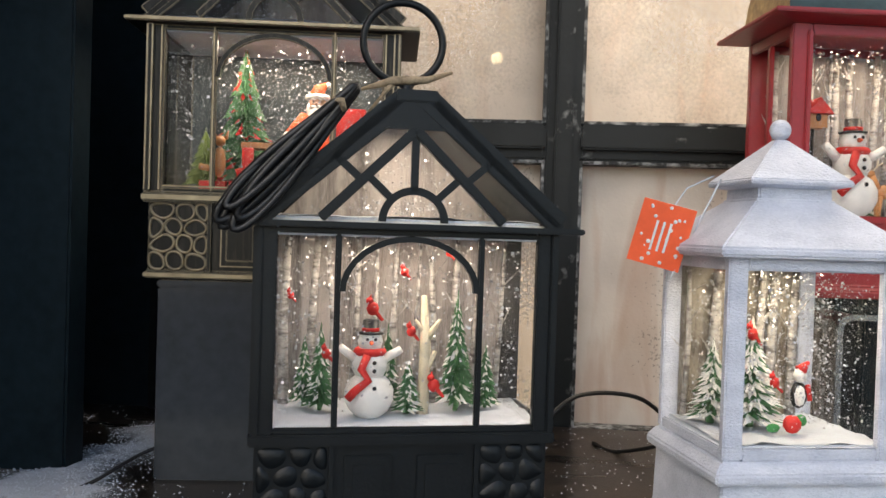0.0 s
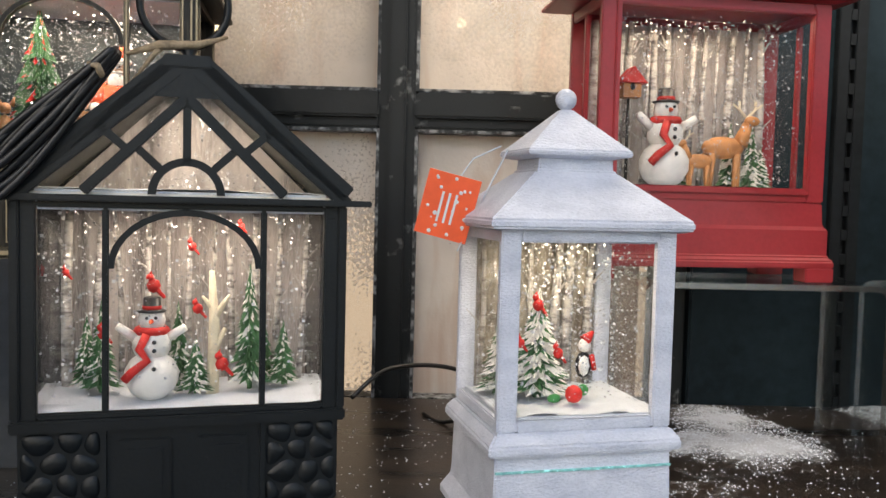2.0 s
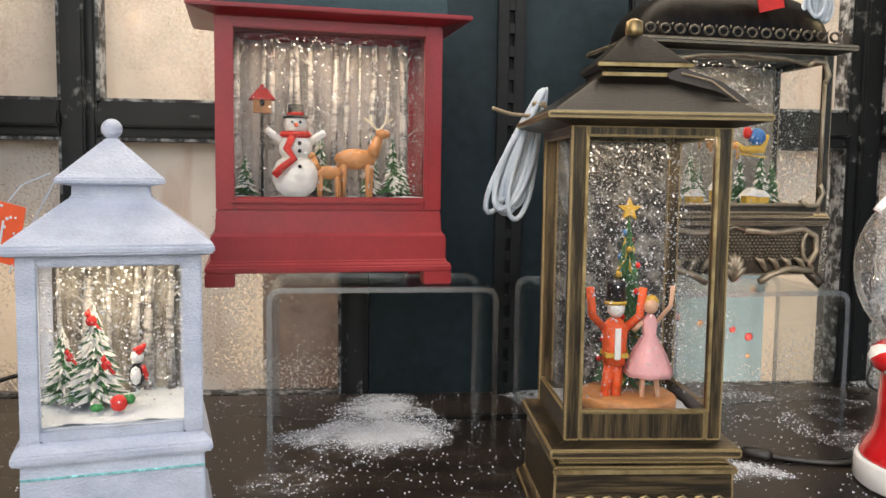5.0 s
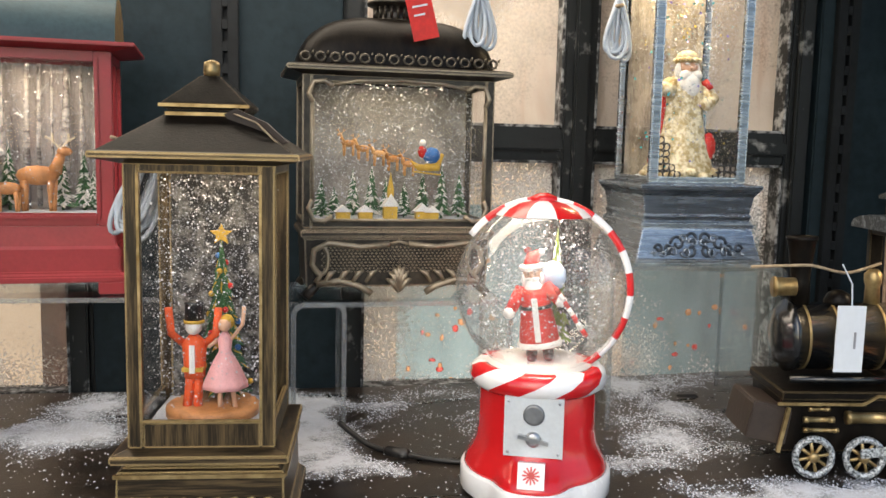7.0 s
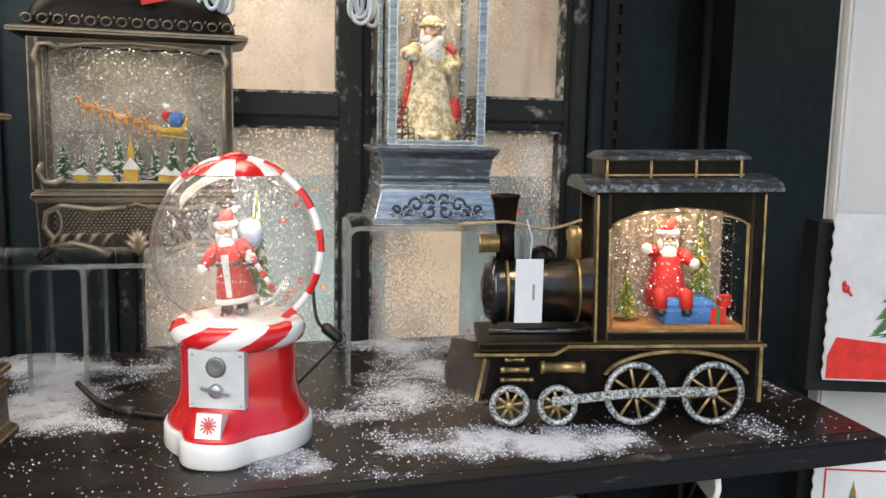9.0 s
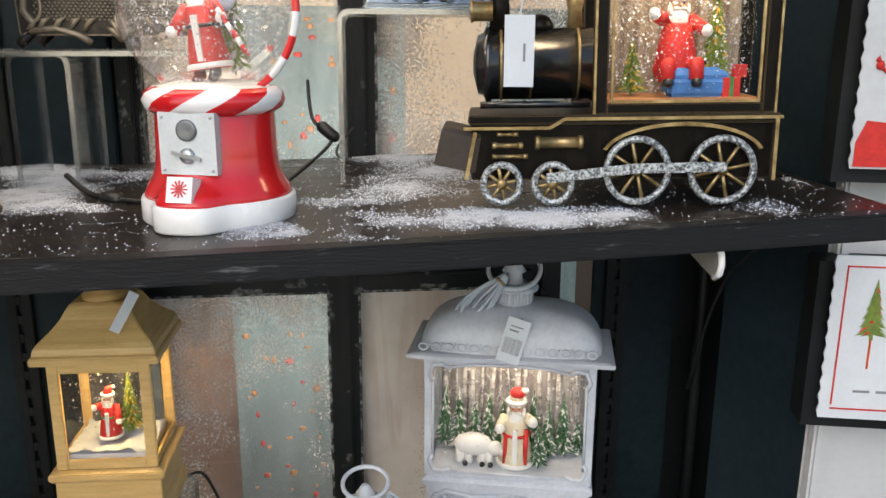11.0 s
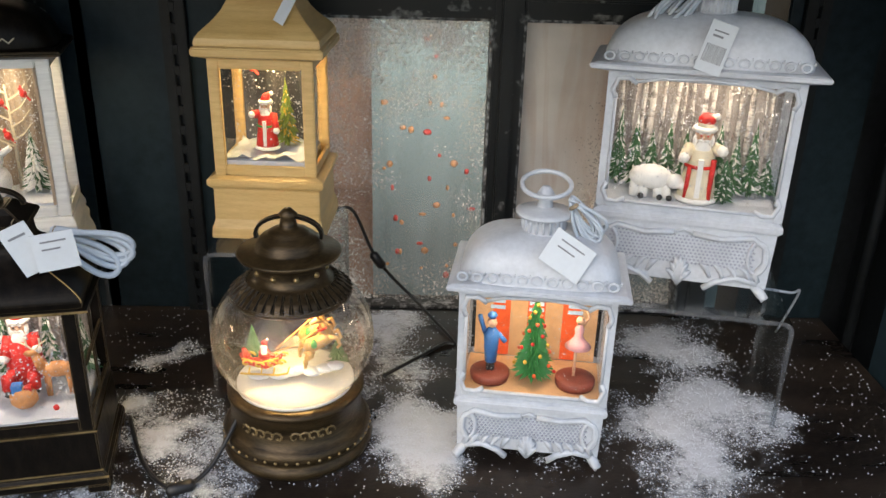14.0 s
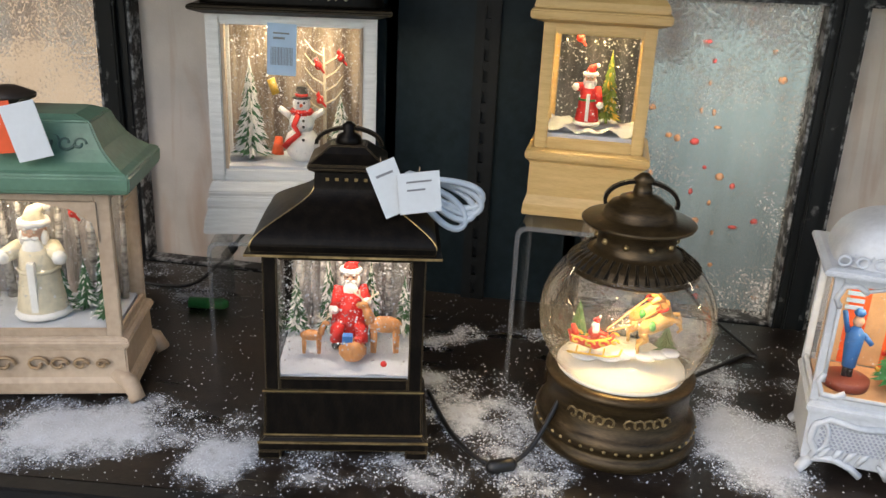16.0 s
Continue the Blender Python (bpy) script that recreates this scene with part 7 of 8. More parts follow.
for i in range(7):
    x0 = -0.06 + 0.02 * i
    s.tube([(x0 - 0.009, -0.0585, 0.268), (x0 - 0.003, -0.06, 0.273), (x0 + 0.003, -0.06, 0.268), (x0 + 0.009, -0.0585, 0.273)], 0.0009, 5)
part("roof_scrolls", s, GOLDDULL, L, "thin gilt scroll lines", kind="stuff")
s = Shape()
for i in range(9):
    s.ball((-0.04 + 0.01 * i, -0.025, 0.308), 0.0038, 8)
part("beading", s, GOLD, L, "row of gilt beads", kind="stuff")
part("roof_cap", Shape().loft([(0.307, 0.09, 0.05), (0.318, 0.08, 0.044), (0.325, 0.05, 0.03)]), DARKBRONZE, L, bevel=0.001)
snow_bed(L, 0.17, 0.08, 0.078)
s = Shape()
fir(s, -0.056, -0.005, 0.08, 0.115, 0.026, 260, 0, 1, 0.85)
fir(s, 0.056, 0.005, 0.08, 0.075, 0.022, 180, 0, 1, 0.85)
part("fir_trees", s, [FIR, FIGWHITE], L, "snow-laden model firs", kind="stuff")
s = Shape()
snow_figure(s, 0.008, -0.01, 0.08, 0.09)
part("snowman_figure", s, [FIGWHITE, FIGRED, FIGBLACK, FIGORANGE], L, "white snowman with a red scarf")
s = Shape().tube([(0.035, 0.015, 0.08), (0.036, 0.015, 0.15), (0.034, 0.015, 0.21)], [0.003, 0.002, 0.001], 6)
for i in range(9):
    a = 1 if i % 2 else -1
    z0 = 0.135 + 0.008 * i
    s.tube([(0.035, 0.015, z0), (0.035 + a * 0.014, 0.012, z0 + 0.008), (0.035 + a * 0.024, 0.012, z0 + 0.02)], [0.0014, 0.001, 0.0005], 5)
part("bare_tree", s, FIGCREAM, L, "bare white branching tree")
for x, z in ((0.056, 0.2), (0.028, 0.19), (0.03, 0.15)):
    s = Shape()
    bird(s, x, 0.008, z, 0.0048)
    part("red_bird", s, FIGRED, L)
s = Shape().tube([(-0.022, -0.02, 0.09), (-0.02, -0.02, 0.11)], [0.008, 0.005], 8)
s.k = 1
s.tube([(-0.03, -0.005, 0.175), (-0.024, -0.005, 0.158)], 0.005, 8)
part("toy_animals", s, [FIGORANGE, FIGGOLD], L)
flakes(L, -0.085, 0.085, -0.04, 0.03, 0.085, 0.24, 1200, 0.0007)
lamp(L, 0.243, 0.2, 0.1, (1.0, 0.82, 0.55))
tag(L, -0.012, -0.047, 0.213, 0.034, 0.056, PALEBLUE := mat("pale_blue_label", (0.4, 0.55, 0.72), 0.6, 0, 0.06, 30, 0, 100), (0, 2, 0), 4, INK, "pale blue price label with a barcode")

# dark lantern
L = thing("dark_lantern", "dark bronze square lantern with gilt edges and a ring handle", "lantern", 0.455, 0.506, LOW, 12.3)
s = Shape().loft([(0.008, 0.15, 0.124), (0.017, 0.15, 0.124), (0.022, 0.14, 0.116), (0.066, 0.138, 0.114)])
for a in (-1, 1):
    for b in (-1, 1):
        part("foot", Shape().box(*sorted((a * 0.075, a * 0.055)), *sorted((b * 0.062, b * 0.044)), 0, 0.0082), DARKBRONZE, L, bevel=0.001)
part("base", s, DARKBRONZE, L, bevel=0.0015)
for hw, yy, z0, z1 in ((0.0752, 0.0628, 0.0165, 0.018), (0.0702, 0.0588, 0.0225, 0.0238), (0.0802, 0.0685, 0.1942, 0.1962), (0.0702, 0.0578, 0.0655, 0.0665)):
    part("gilt_edge", Shape().box(-hw, hw, -yy, -yy + 0.0014, z0, z1), GOLD, L)
s = Shape()
case(s, 0.136, 0.112, 0.066, 0.193, 0.0125, 0.006, 0.012)
for q in (-1, 1):
    s.box(*sorted((q * 0.068, q * 0.065)), -0.002, 0.002, 0.07, 0.19).box(*sorted((q * 0.068, q * 0.065)), -0.045, 0.045, 0.128, 0.132)
part("body_frame", s, DARKBRONZE, L, bevel=0.001)
panes(L, 0.124, 0.112, 0.074, 0.189, back=BACKGREY)
part("eave_plate", Shape().loft([(0.192, 0.138, 0.114), (0.194, 0.16, 0.136), (0.1965, 0.16, 0.136)]), DARKBRONZE, L)
rows = [(0.1965, 0.15, 0.126)]
for i in range(21):
    u = i / 20
    v = u * u * (3 - 2 * u)
    rows.append((0.202 + 0.04 * u, 0.152 - 0.096 * v, 0.128 - 0.08 * v))
part("roof", Shape().loft(rows + [(0.255, 0.054, 0.046)]), DARKBRONZE, L)
for a, b, c in ((-1, -1, 0), (1, -1, 0)):
    part("gilt_hip", Shape().tube([(a * (w / 2 - 0.0004), b * (d / 2 - 0.0004), z) for z, w, d in rows[1:]], 0.0007, 5), GOLD, L)
part("cap", Shape().loft([(0.254, 0.056, 0.048), (0.257, 0.066, 0.058), (0.261, 0.066, 0.058), (0.269, 0.044, 0.038), (0.275, 0.03, 0.028)]), DARKBRONZE, L, bevel=0.001)
s = Shape()
for i in range(5):
    s.box(-0.018 + 0.008 * i, -0.0152 + 0.008 * i, -0.0242, -0.0235, 0.247, 0.2495)
part("vent_slots", s, GOLD, L, kind="stuff")
part("finial", Shape().lathe([(0.012, 0.273), (0.01, 0.281), (0.005, 0.284), (0.006, 0.29), (0.002, 0.293)], 14), DARKBRONZE, L)
s = Shape().arch(0, 0.273, 0.026, 0.013, 0.0032, -0.003, 0.003, 0, 180)
part("bail_handle", s, DARKBRONZE, L)
snow_bed(L, 0.118, 0.1, 0.078)
trunks(L, 0.118, 0.042, 0.08, 0.188, 9)
s = Shape()
robed_figure(s, 0.002, 0.008, 0.092, 0.08, 0, 1, 2, 3, ((-1.8, 3.6), (1.9, 4.6)), True)
part("robed_figure", s, [FIGRED, FIGWHITE, FIGSKIN, FIGBLACK], L, "seated bearded figure in a red suit")
s = Shape()
deer(s, 0.034, -0.012, 0.082, 0.062, -1)
deer(s, -0.032, -0.016, 0.082, 0.04, 1)
part("deer_figures", s, [FIGBROWN, FIGCREAM], L, "two tan deer")
s = Shape().ball((0.006, -0.03, 0.093), (0.013, 0.01, 0.011), 10)
s.k = 1
s.box(-0.003, 0.006, -0.034, -0.026, 0.1, 0.108)
s.k = 2
s.ball((0.034, -0.038, 0.084), 0.003, 6).box(0.008, 0.014, -0.033, -0.027, 0.1, 0.105)
part("toy_sack", s, [FIGBROWN, FIGBLUE, FIGRED], L, "brown sack of small toys")
s = Shape()
for x, h in ((-0.05, 0.06), (-0.02, 0.08), (0.02, 0.075), (0.052, 0.06)):
    fir(s, x, 0.03, 0.08, h, 0.014, 90, 0, 1, 0.5)
part("fir_trees", s, [FIR, FIGWHITE], L, "snow-tipped model firs", kind="stuff")
flakes(L, -0.058, 0.058, -0.05, 0.04, 0.085, 0.188, 930, 0.0007)
lamp(L, 0.188, 0.085, 0.07, (1.0, 0.84, 0.68))
tag(L, 0.036, -0.052, 0.25, 0.024, 0.046, PAPER, (0, -22, 10), 1)
tag(L, 0.06, -0.055, 0.248, 0.034, 0.034, PAPER, (0, -6, 6), 2)
b = coil("power_cable", "coiled white power cable with its plug", 0.56, 0.52, LOW + 0.262, 30, 0.026, 4, CABLEW, 0.55, 0.068, 0.003)
b.matrix_basis = pose(0.508, 0.5, LOW + 0.25, 0, -62, 18)

# yellow wooden lantern on its riser
riser(0.665, 0.735, LOW, 0.14, 0.16, 0.166, -2)
L = thing("yellow_lantern", "pale yellow wooden lantern with a curved roof", "lantern", 0.66, 0.753, LOW + 0.1665, -2)
L.scale = (0.94, 0.94, 1)
part("base", Shape().loft([(0, 0.136, 0.124), (0.012, 0.134, 0.122), (0.022, 0.127, 0.115), (0.058, 0.126, 0.114), (0.06, 0.132, 0.12), (0.063, 0.138, 0.126), (0.07, 0.138, 0.126), (0.073, 0.122, 0.11)]), YELLOWWOOD, L, bevel=0.0012)
s = Shape()
case(s, 0.12, 0.108, 0.073, 0.203, 0.0135, 0.012, 0.012)
part("body_frame", s, YELLOWWOOD, L, bevel=0.0012)
panes(L, 0.108, 0.108, 0.078, 0.198)
part("back_board", Shape().box(-0.046, 0.046, 0.046, 0.048, 0.085, 0.191), BACKDARK, L)
part("eave_plate", Shape().loft([(0.202, 0.122, 0.11), (0.206, 0.148, 0.136), (0.214, 0.148, 0.136), (0.216, 0.14, 0.128)]), YELLOWWOOD, L, bevel=0.0012)
part("roof", Shape().loft([(0.2155, 0.141, 0.129), (0.219, 0.141, 0.129), (0.224, 0.138, 0.126), (0.229, 0.13, 0.118), (0.235, 0.116, 0.105), (0.242, 0.101, 0.09), (0.25, 0.087, 0.077), (0.258, 0.078, 0.069), (0.264, 0.07, 0.062), (0.267, 0.06, 0.054)]), YELLOWWOOD, L, bevel=0.0012)
part("neck", Shape().lathe([(0.026, 0.265), (0.028, 0.27), (0.022, 0.274), (0.013, 0.28), (0.015, 0.288), (0.008, 0.294), (0.003, 0.297)], 18), YELLOWWOOD, L)
ring_handle(L, 0.288, 0.024, 0.0024, YELLOWWOOD, 12, 0.008, -0.004)
snow_bed(L, 0.1, 0.09, 0.086, hgt=0.01)
s = Shape()
robed_figure(s, -0.006, -0.01, 0.094, 0.068, 0, 1, 2, 3, ((-2.2, 6.0), (2.0, 3.4)))
part("robed_figure", s, [FIGRED, FIGWHITE, FIGSKIN, FIGGREEN], L, "bearded figure in a red robe")
s = Shape()
fir(s, 0.016, 0.004, 0.094, 0.076, 0.017, 150, 0, 1, 0.15)
part("fir_tree", s, [FIRLIGHT, FIGGOLD], L, "yellow-green model fir with a gold top")
s = Shape()
bird(s, -0.022, 0.0, 0.184, 0.0045)
part("red_bird", s, FIGRED, L)
flakes(L, -0.046, 0.046, -0.045, 0.04, 0.1, 0.195, 170)
lamp(L, 0.197, 0.18, 0.05, (1.0, 0.74, 0.34))
tag(L, 0.036, -0.052, 0.262, 0.012, 0.05, PAPER, (0, 32, 20), 0)

# round globe lantern
L = thing("globe_lantern", "antique bronze globe lantern with a vented top", "lantern", 0.707, 0.552, LOW, 0)
L.scale = (1.02, 1.02, 0.945)
part("base", Shape().lathe([(0.068, 0), (0.074, 0.003), (0.076, 0.009), (0.073, 0.014), (0.07, 0.016), (0.073, 0.019), (0.074, 0.028), (0.07, 0.033), (0.066, 0.036), (0.065, 0.066), (0.068, 0.069), (0.068, 0.074), (0.06, 0.076)], 48), GLOBEBRONZE := mat("olive_bronze", (0.03, 0.02, 0.0095), 0.33, 0.45, 0.35, 40, 0.2, 200, stretch=(1, 1, 6), col2=(0.075, 0.05, 0.024), spec=0.3, edge=(0.4, 0.29, 0.14)), L)
s = Shape()
for i in range(44):
    a = 2 * math.pi * i / 44
    s.ball((0.0735 * math.cos(a), 0.0735 * math.sin(a), 0.0235), 0.0018, 6)
part("beading", s, GOLD, L, "ring of small beads", kind="stuff")
s = Shape()
for i in range(5):
    for k in (-1, 1):
        a0 = -math.pi / 2 + k * (0.12 + 0.13 * i)
        s.tube([(0.0665 * math.cos(a0 + k * 0.09 * math.cos(t) * (1 - t / 8)), 0.0665 * math.sin(a0 + k * 0.09 * math.cos(t) * (1 - t / 8)), 0.05 + 0.007 * math.sin(t) * (1 - t / 8)) for t in [q * 0.7 for q in range(9)]], 0.0011, 5)
part("scroll_relief", s, GLOBEBRONZE, L, "raised scrolls", kind="stuff")
o = part("glass_ball", Shape().lathe([(0.0785 * math.cos(t), 0.132 + 0.0785 * math.sin(t)) for t in [-0.8 + 1.75 * i / 20 for i in range(21)]], 48), BALLGLASS, L)
o.visible_shadow = False
part("light_ring", Shape().lathe([(0.058, 0.0755), (0.058, 0.079), (0.05, 0.081), (0.03, 0.083), (0.005, 0.084)], 36), FROSTED, L, "milky glowing floor ring")
s = Shape().lathe([(0.054, 0.178), (0.058, 0.181), (0.058, 0.184), (0.05, 0.194), (0.038, 0.199), (0.034, 0.202), (0.034, 0.221), (0.037, 0.223), (0.048, 0.2255), (0.0495, 0.228), (0.048, 0.2295), (0.034, 0.2315), (0.0315, 0.2335), (0.03, 0.239), (0.026, 0.2445), (0.0195, 0.2475), (0.0185, 0.25), (0.0125, 0.253), (0.0085, 0.2545), (0.007, 0.264), (0.009, 0.268), (0.003, 0.274)], 44)
part("vented_top", s, GLOBEBRONZE, L)
s = Shape()
for i in range(40):
    a = 2 * math.pi * i / 40
    c, d = math.cos(a), math.sin(a)
    s.tube([(0.0572 * c, 0.0572 * d, 0.1855), (0.042 * c, 0.042 * d, 0.199)], [0.0024, 0.0015], 5)
part("ribs", s, DARKBRONZE, L, "ring of ribs", kind="stuff")
for i in range(10):
    a = 2 * math.pi * i / 10
    part("vent_hole", Shape().ball((0.0338 * math.cos(a), 0.0338 * math.sin(a), 0.211), 0.0032, 8), GOLD, L)
part("bail_handle", Shape().arch(0, 0.246, 0.029, 0.018, 0.0035, -0.003, 0.003, -12, 192), DARKBRONZE, L)
s = Shape()
fir(s, -0.042, 0.006, 0.098, 0.04, 0.012, 120, 0, 0, 0.1)
part("fir_tree", s, FIR, L, "green model fir")
s = Shape().tube([(-0.05, -0.014, 0.116), (-0.046, -0.014, 0.107), (-0.026, -0.014, 0.104), (-0.014, -0.014, 0.108), (-0.01, -0.014, 0.116)], [0.0015, 0.004, 0.006, 0.004, 0.0015], 8)
s.tube([(-0.044, -0.014, 0.112), (-0.047, -0.014, 0.122)], [0.004, 0.002], 8)
s.k = 1
s.tube([(-0.05, -0.021, 0.096), (-0.014, -0.021, 0.0945), (-0.004, -0.021, 0.097), (-0.002, -0.021, 0.104)], 0.0011, 6)
for q in (-0.042, -0.03, -0.018):
    s.tube([(q, -0.021, 0.0955), (q + 0.001, -0.018, 0.102)], 0.0008, 5)
s.tube([(-0.048, -0.019, 0.113), (-0.03, -0.021, 0.109), (-0.012, -0.019, 0.114)], 0.0009, 5)
s.k = 2
s.ball((-0.027, -0.013, 0.115), (0.006, 0.005, 0.007), 10).tube([(-0.027, -0.013, 0.127), (-0.024, -0.013, 0.132)], [0.0036, 0.001], 8).tube([(-0.024, -0.016, 0.117), (-0.016, -0.018, 0.116)], 0.002, 6)
s.k = 3
s.k = 1
for q in (-0.0215, -0.0065):
    for cx, cz, R in ((-0.043, 0.109, 0.0055), (-0.031, 0.1065, 0.005), (-0.019, 0.108, 0.0055), (-0.009, 0.1105, 0.004)):
        s.tube([(cx + R * math.cos(t) * (1 - t / 8), q, cz + R * 0.8 * math.sin(t) * (1 - t / 8)) for t in [k * 0.7 for k in range(9)]], 0.0012, 6)
s.k = 3
s.ball((-0.027, -0.015, 0.1235), 0.0038, 8).ball((-0.0265, -0.0175, 0.12), (0.0034, 0.0026, 0.0038), 8).ball((-0.0235, -0.013, 0.1325), 0.0014, 6)
part("sleigh_figure", s, [FIGRED, FIGGOLD, FIGRED, FIGWHITE], L, "red and gold sleigh with a seated figure")
s = Shape()
for dx, dy, dz in ((0, -0.01, 0), (-0.008, 0.009, 0.003)):
    s.t = pose(dx, dy, dz)
    s.k = 0
    s.tube([(0.013, 0, 0.12), (0.018, 0, 0.1245), (0.027, 0, 0.1295), (0.034, 0, 0.136), (0.036, 0, 0.141)], [0.004, 0.0078, 0.0072, 0.0078, 0.005], 12)
    s.tube([(0.034, 0, 0.138), (0.032, 0, 0.147), (0.0275, 0, 0.154)], [0.006, 0.0042, 0.0034], 10)
    s.tube([(0.03, 0, 0.1555), (0.0245, -0.002, 0.155), (0.0185, -0.004, 0.152)], [0.0034, 0.0036, 0.0018], 8)
    for v in (-1, 1):
        s.tube([(0.015, v * 0.004, 0.12), (0.0185, v * 0.004, 0.113), (0.012, v * 0.004, 0.107), (0.0125, v * 0.004, 0.098)], [0.0045, 0.003, 0.0018, 0.0016], 8)
        s.tube([(0.036, v * 0.004, 0.137), (0.044, v * 0.004, 0.1385 + v * 0.002), (0.047, v * 0.004, 0.1305 + v * 0.002), (0.044, v * 0.004, 0.1265 + v * 0.002)], [0.0036, 0.0024, 0.0016, 0.0014], 8)
        s.tube([(0.028, v * 0.002, 0.157), (0.024, v * 0.006, 0.164), (0.015, v * 0.008, 0.168), (0.006, v * 0.008, 0.1675)], [0.0013, 0.0013, 0.0011, 0.0006], 6)
        s.tube([(0.021, v * 0.0068, 0.1655), (0.018, v * 0.007, 0.1715)], [0.0011, 0.0005], 5).tube([(0.015, v * 0.008, 0.168), (0.0105, v * 0.007, 0.1725)], [0.0011, 0.0005], 5)
    s.k = 2
    s.tube([(0.0295 + 0.0052 * math.cos(t), 0.0058 * math.sin(t), 0.146 + 0.0022 * math.cos(t)) for t in [i * 0.785 for i in range(8)]], 0.0014, 6, True)
    s.k = 3
    s.ball((0.022, -0.004, 0.1285), (0.0042, 0.0052, 0.0055), 10)
s.t = Matrix()
s.k = 1
s.tube([(-0.016, -0.014, 0.118), (0.004, -0.014, 0.127), (0.026, -0.014, 0.146)], 0.0008, 5).tube([(-0.016, -0.012, 0.12), (0.0, 0.0, 0.132), (0.018, 0.006, 0.149)], 0.0008, 5)
part("reindeer_team", s, [DEERTAN := mat("painted_amber", (0.4, 0.19, 0.04), 0.5, 0.1, 0.25, 90, 0.3, 300, col2=(0.52, 0.33, 0.13)), FIGBROWN, FIGRED, FIGGREEN], L, "two leaping golden deer in harness")
s = Shape()
for i in range(8):
    u = i / 7
    s.ball((-0.034 + 0.075 * u, -0.012 + 0.004 * math.sin(i * 2.1), 0.0885 + 0.011 * u), (0.012 - 0.003 * u, 0.008, 0.0035), 12)
part("snow_ramp", s, SNOW, L, "rising white snow drift")
s = Shape()
fir(s, 0.04, 0.02, 0.086, 0.03, 0.014, 70, 0, 0, 0)
part("fir_shrub", s, FIR, L)
flakes(L, 0, 0, 0, 0, 0.132, 0.132, 420, 0.0004, ball=0.073)
lamp(L, 0.175, 0.24, 0.04, (1.0, 0.7, 0.32))
# small white ornate lantern
L = thing("ornate_lantern", "white enamel lantern with a domed roof and a nutcracker scene", "lantern", 0.95, 0.557, LOW, -8)
L.scale = (0.96, 0.96, 1)
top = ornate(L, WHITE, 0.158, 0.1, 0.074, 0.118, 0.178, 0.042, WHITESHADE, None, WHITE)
part("ring_stem", Shape().lathe([(0.01, top - 0.002), (0.007, top + 0.006), (0.011, top + 0.01), (0.004, top + 0.02)], 14), WHITE, L)
ring_handle(L, top + 0.022, 0.024, 0.0024, WHITE, 14)
s = Shape()
for i in range(7):
    s.k = i % 2
    x0 = -0.066 + 0.0189 * i
    s.box(x0, x0 + 0.0187, 0.036, 0.04, 0.08, 0.186)
part("striped_backing", s, [ROOMTAN := mat("tan_print", (0.5, 0.3, 0.16), 0.6, 0, 0.15, 40, 0, 200), FIGORANGE], L, "tan and red printed curtains")
s = Shape()
for i in range(3):
    for j in range(7):
        s.box(-0.05 + 0.042 * i, -0.034 + 0.042 * i, 0.0345, 0.0355, 0.135 + 0.007 * j, 0.139 + 0.007 * j)
part("printed_window", s, PALEBLUE, L, "pale printed window grid", kind="stuff")
s = Shape()
fir(s, 0.0, -0.008, 0.082, 0.092, 0.024, 330, 0, 0, 0)
for i in range(34):
    t, a = (i + 0.5) / 34, i * 2.4
    s.k = 1 + i % 3
    q = 0.022 * (1 - t) + 0.001
    s.ball((q * math.cos(a), -0.008 + q * math.sin(a), 0.088 + 0.082 * t), 0.0022, 6)
s.k = 2
s.ball((0, -0.008, 0.176), (0.004, 0.002, 0.004), 8)
part("fir_tree", s, [FIGGREEN, FIGRED, FIGGOLD, FIGORANGE], L, "green model fir with red and gold baubles")
s = Shape()
s.lathe([(0.006, 0.098), (0.0075, 0.115), (0.0085, 0.13), (0.003, 0.137)], 12, -0.045, -0.012)
s.tube([(-0.052, -0.012, 0.13), (-0.058, -0.014, 0.15)], 0.0026, 6).tube([(-0.038, -0.012, 0.13), (-0.03, -0.014, 0.122)], 0.0026, 6).ball((-0.045, -0.012, 0.15), (0.0055, 0.0055, 0.004), 8)
s.k = 1
s.ball((-0.045, -0.013, 0.142), 0.0055, 8)
s.k = 2
s.tube([(-0.047, -0.012, 0.084), (-0.047, -0.012, 0.1)], 0.003, 6).tube([(-0.043, -0.012, 0.084), (-0.043, -0.012, 0.1)], 0.003, 6)
part("soldier_figure", s, [FIGBLUE, FIGSKIN, FIGBLACK], L, "toy soldier in a blue coat")
s = Shape()
s.lathe([(0.014, 0.122), (0.008, 0.128), (0.004, 0.134), (0.005, 0.142), (0.002, 0.147)], 14, 0.045, -0.01)
s.k = 1
s.ball((0.045, -0.011, 0.151), 0.0045, 8).tube([(0.043, -0.01, 0.124), (0.043, -0.01, 0.086)], 0.0018, 6).tube([(0.049, -0.01, 0.145), (0.054, -0.01, 0.155), (0.05, -0.01, 0.165)], 0.0013, 6)
part("dancer_figure", s, [FIGPINK, FIGSKIN], L, "dancing doll in a pale pink tutu")
STANDRED = mat("dark_red_brown_paint", (0.2, 0.045, 0.03), 0.5, 0, 0.2, 60, 0.2, 200)
for q in (-0.045, 0.045):
    part("stand", Shape().lathe([(0.02, 0.079), (0.021, 0.083), (0.021, 0.087), (0.019, 0.088)], 20, q, -0.012), STANDRED, L)
part("floor", Shape().box(-0.07, 0.07, -0.042, 0.036, 0.074, 0.079), ROOMTAN, L)
flakes(L, -0.066, 0.066, -0.04, 0.03, 0.085, 0.186, 120, 0.0006)
lamp(L, 0.187, 0.11, 0.07, (1.0, 0.8, 0.55))
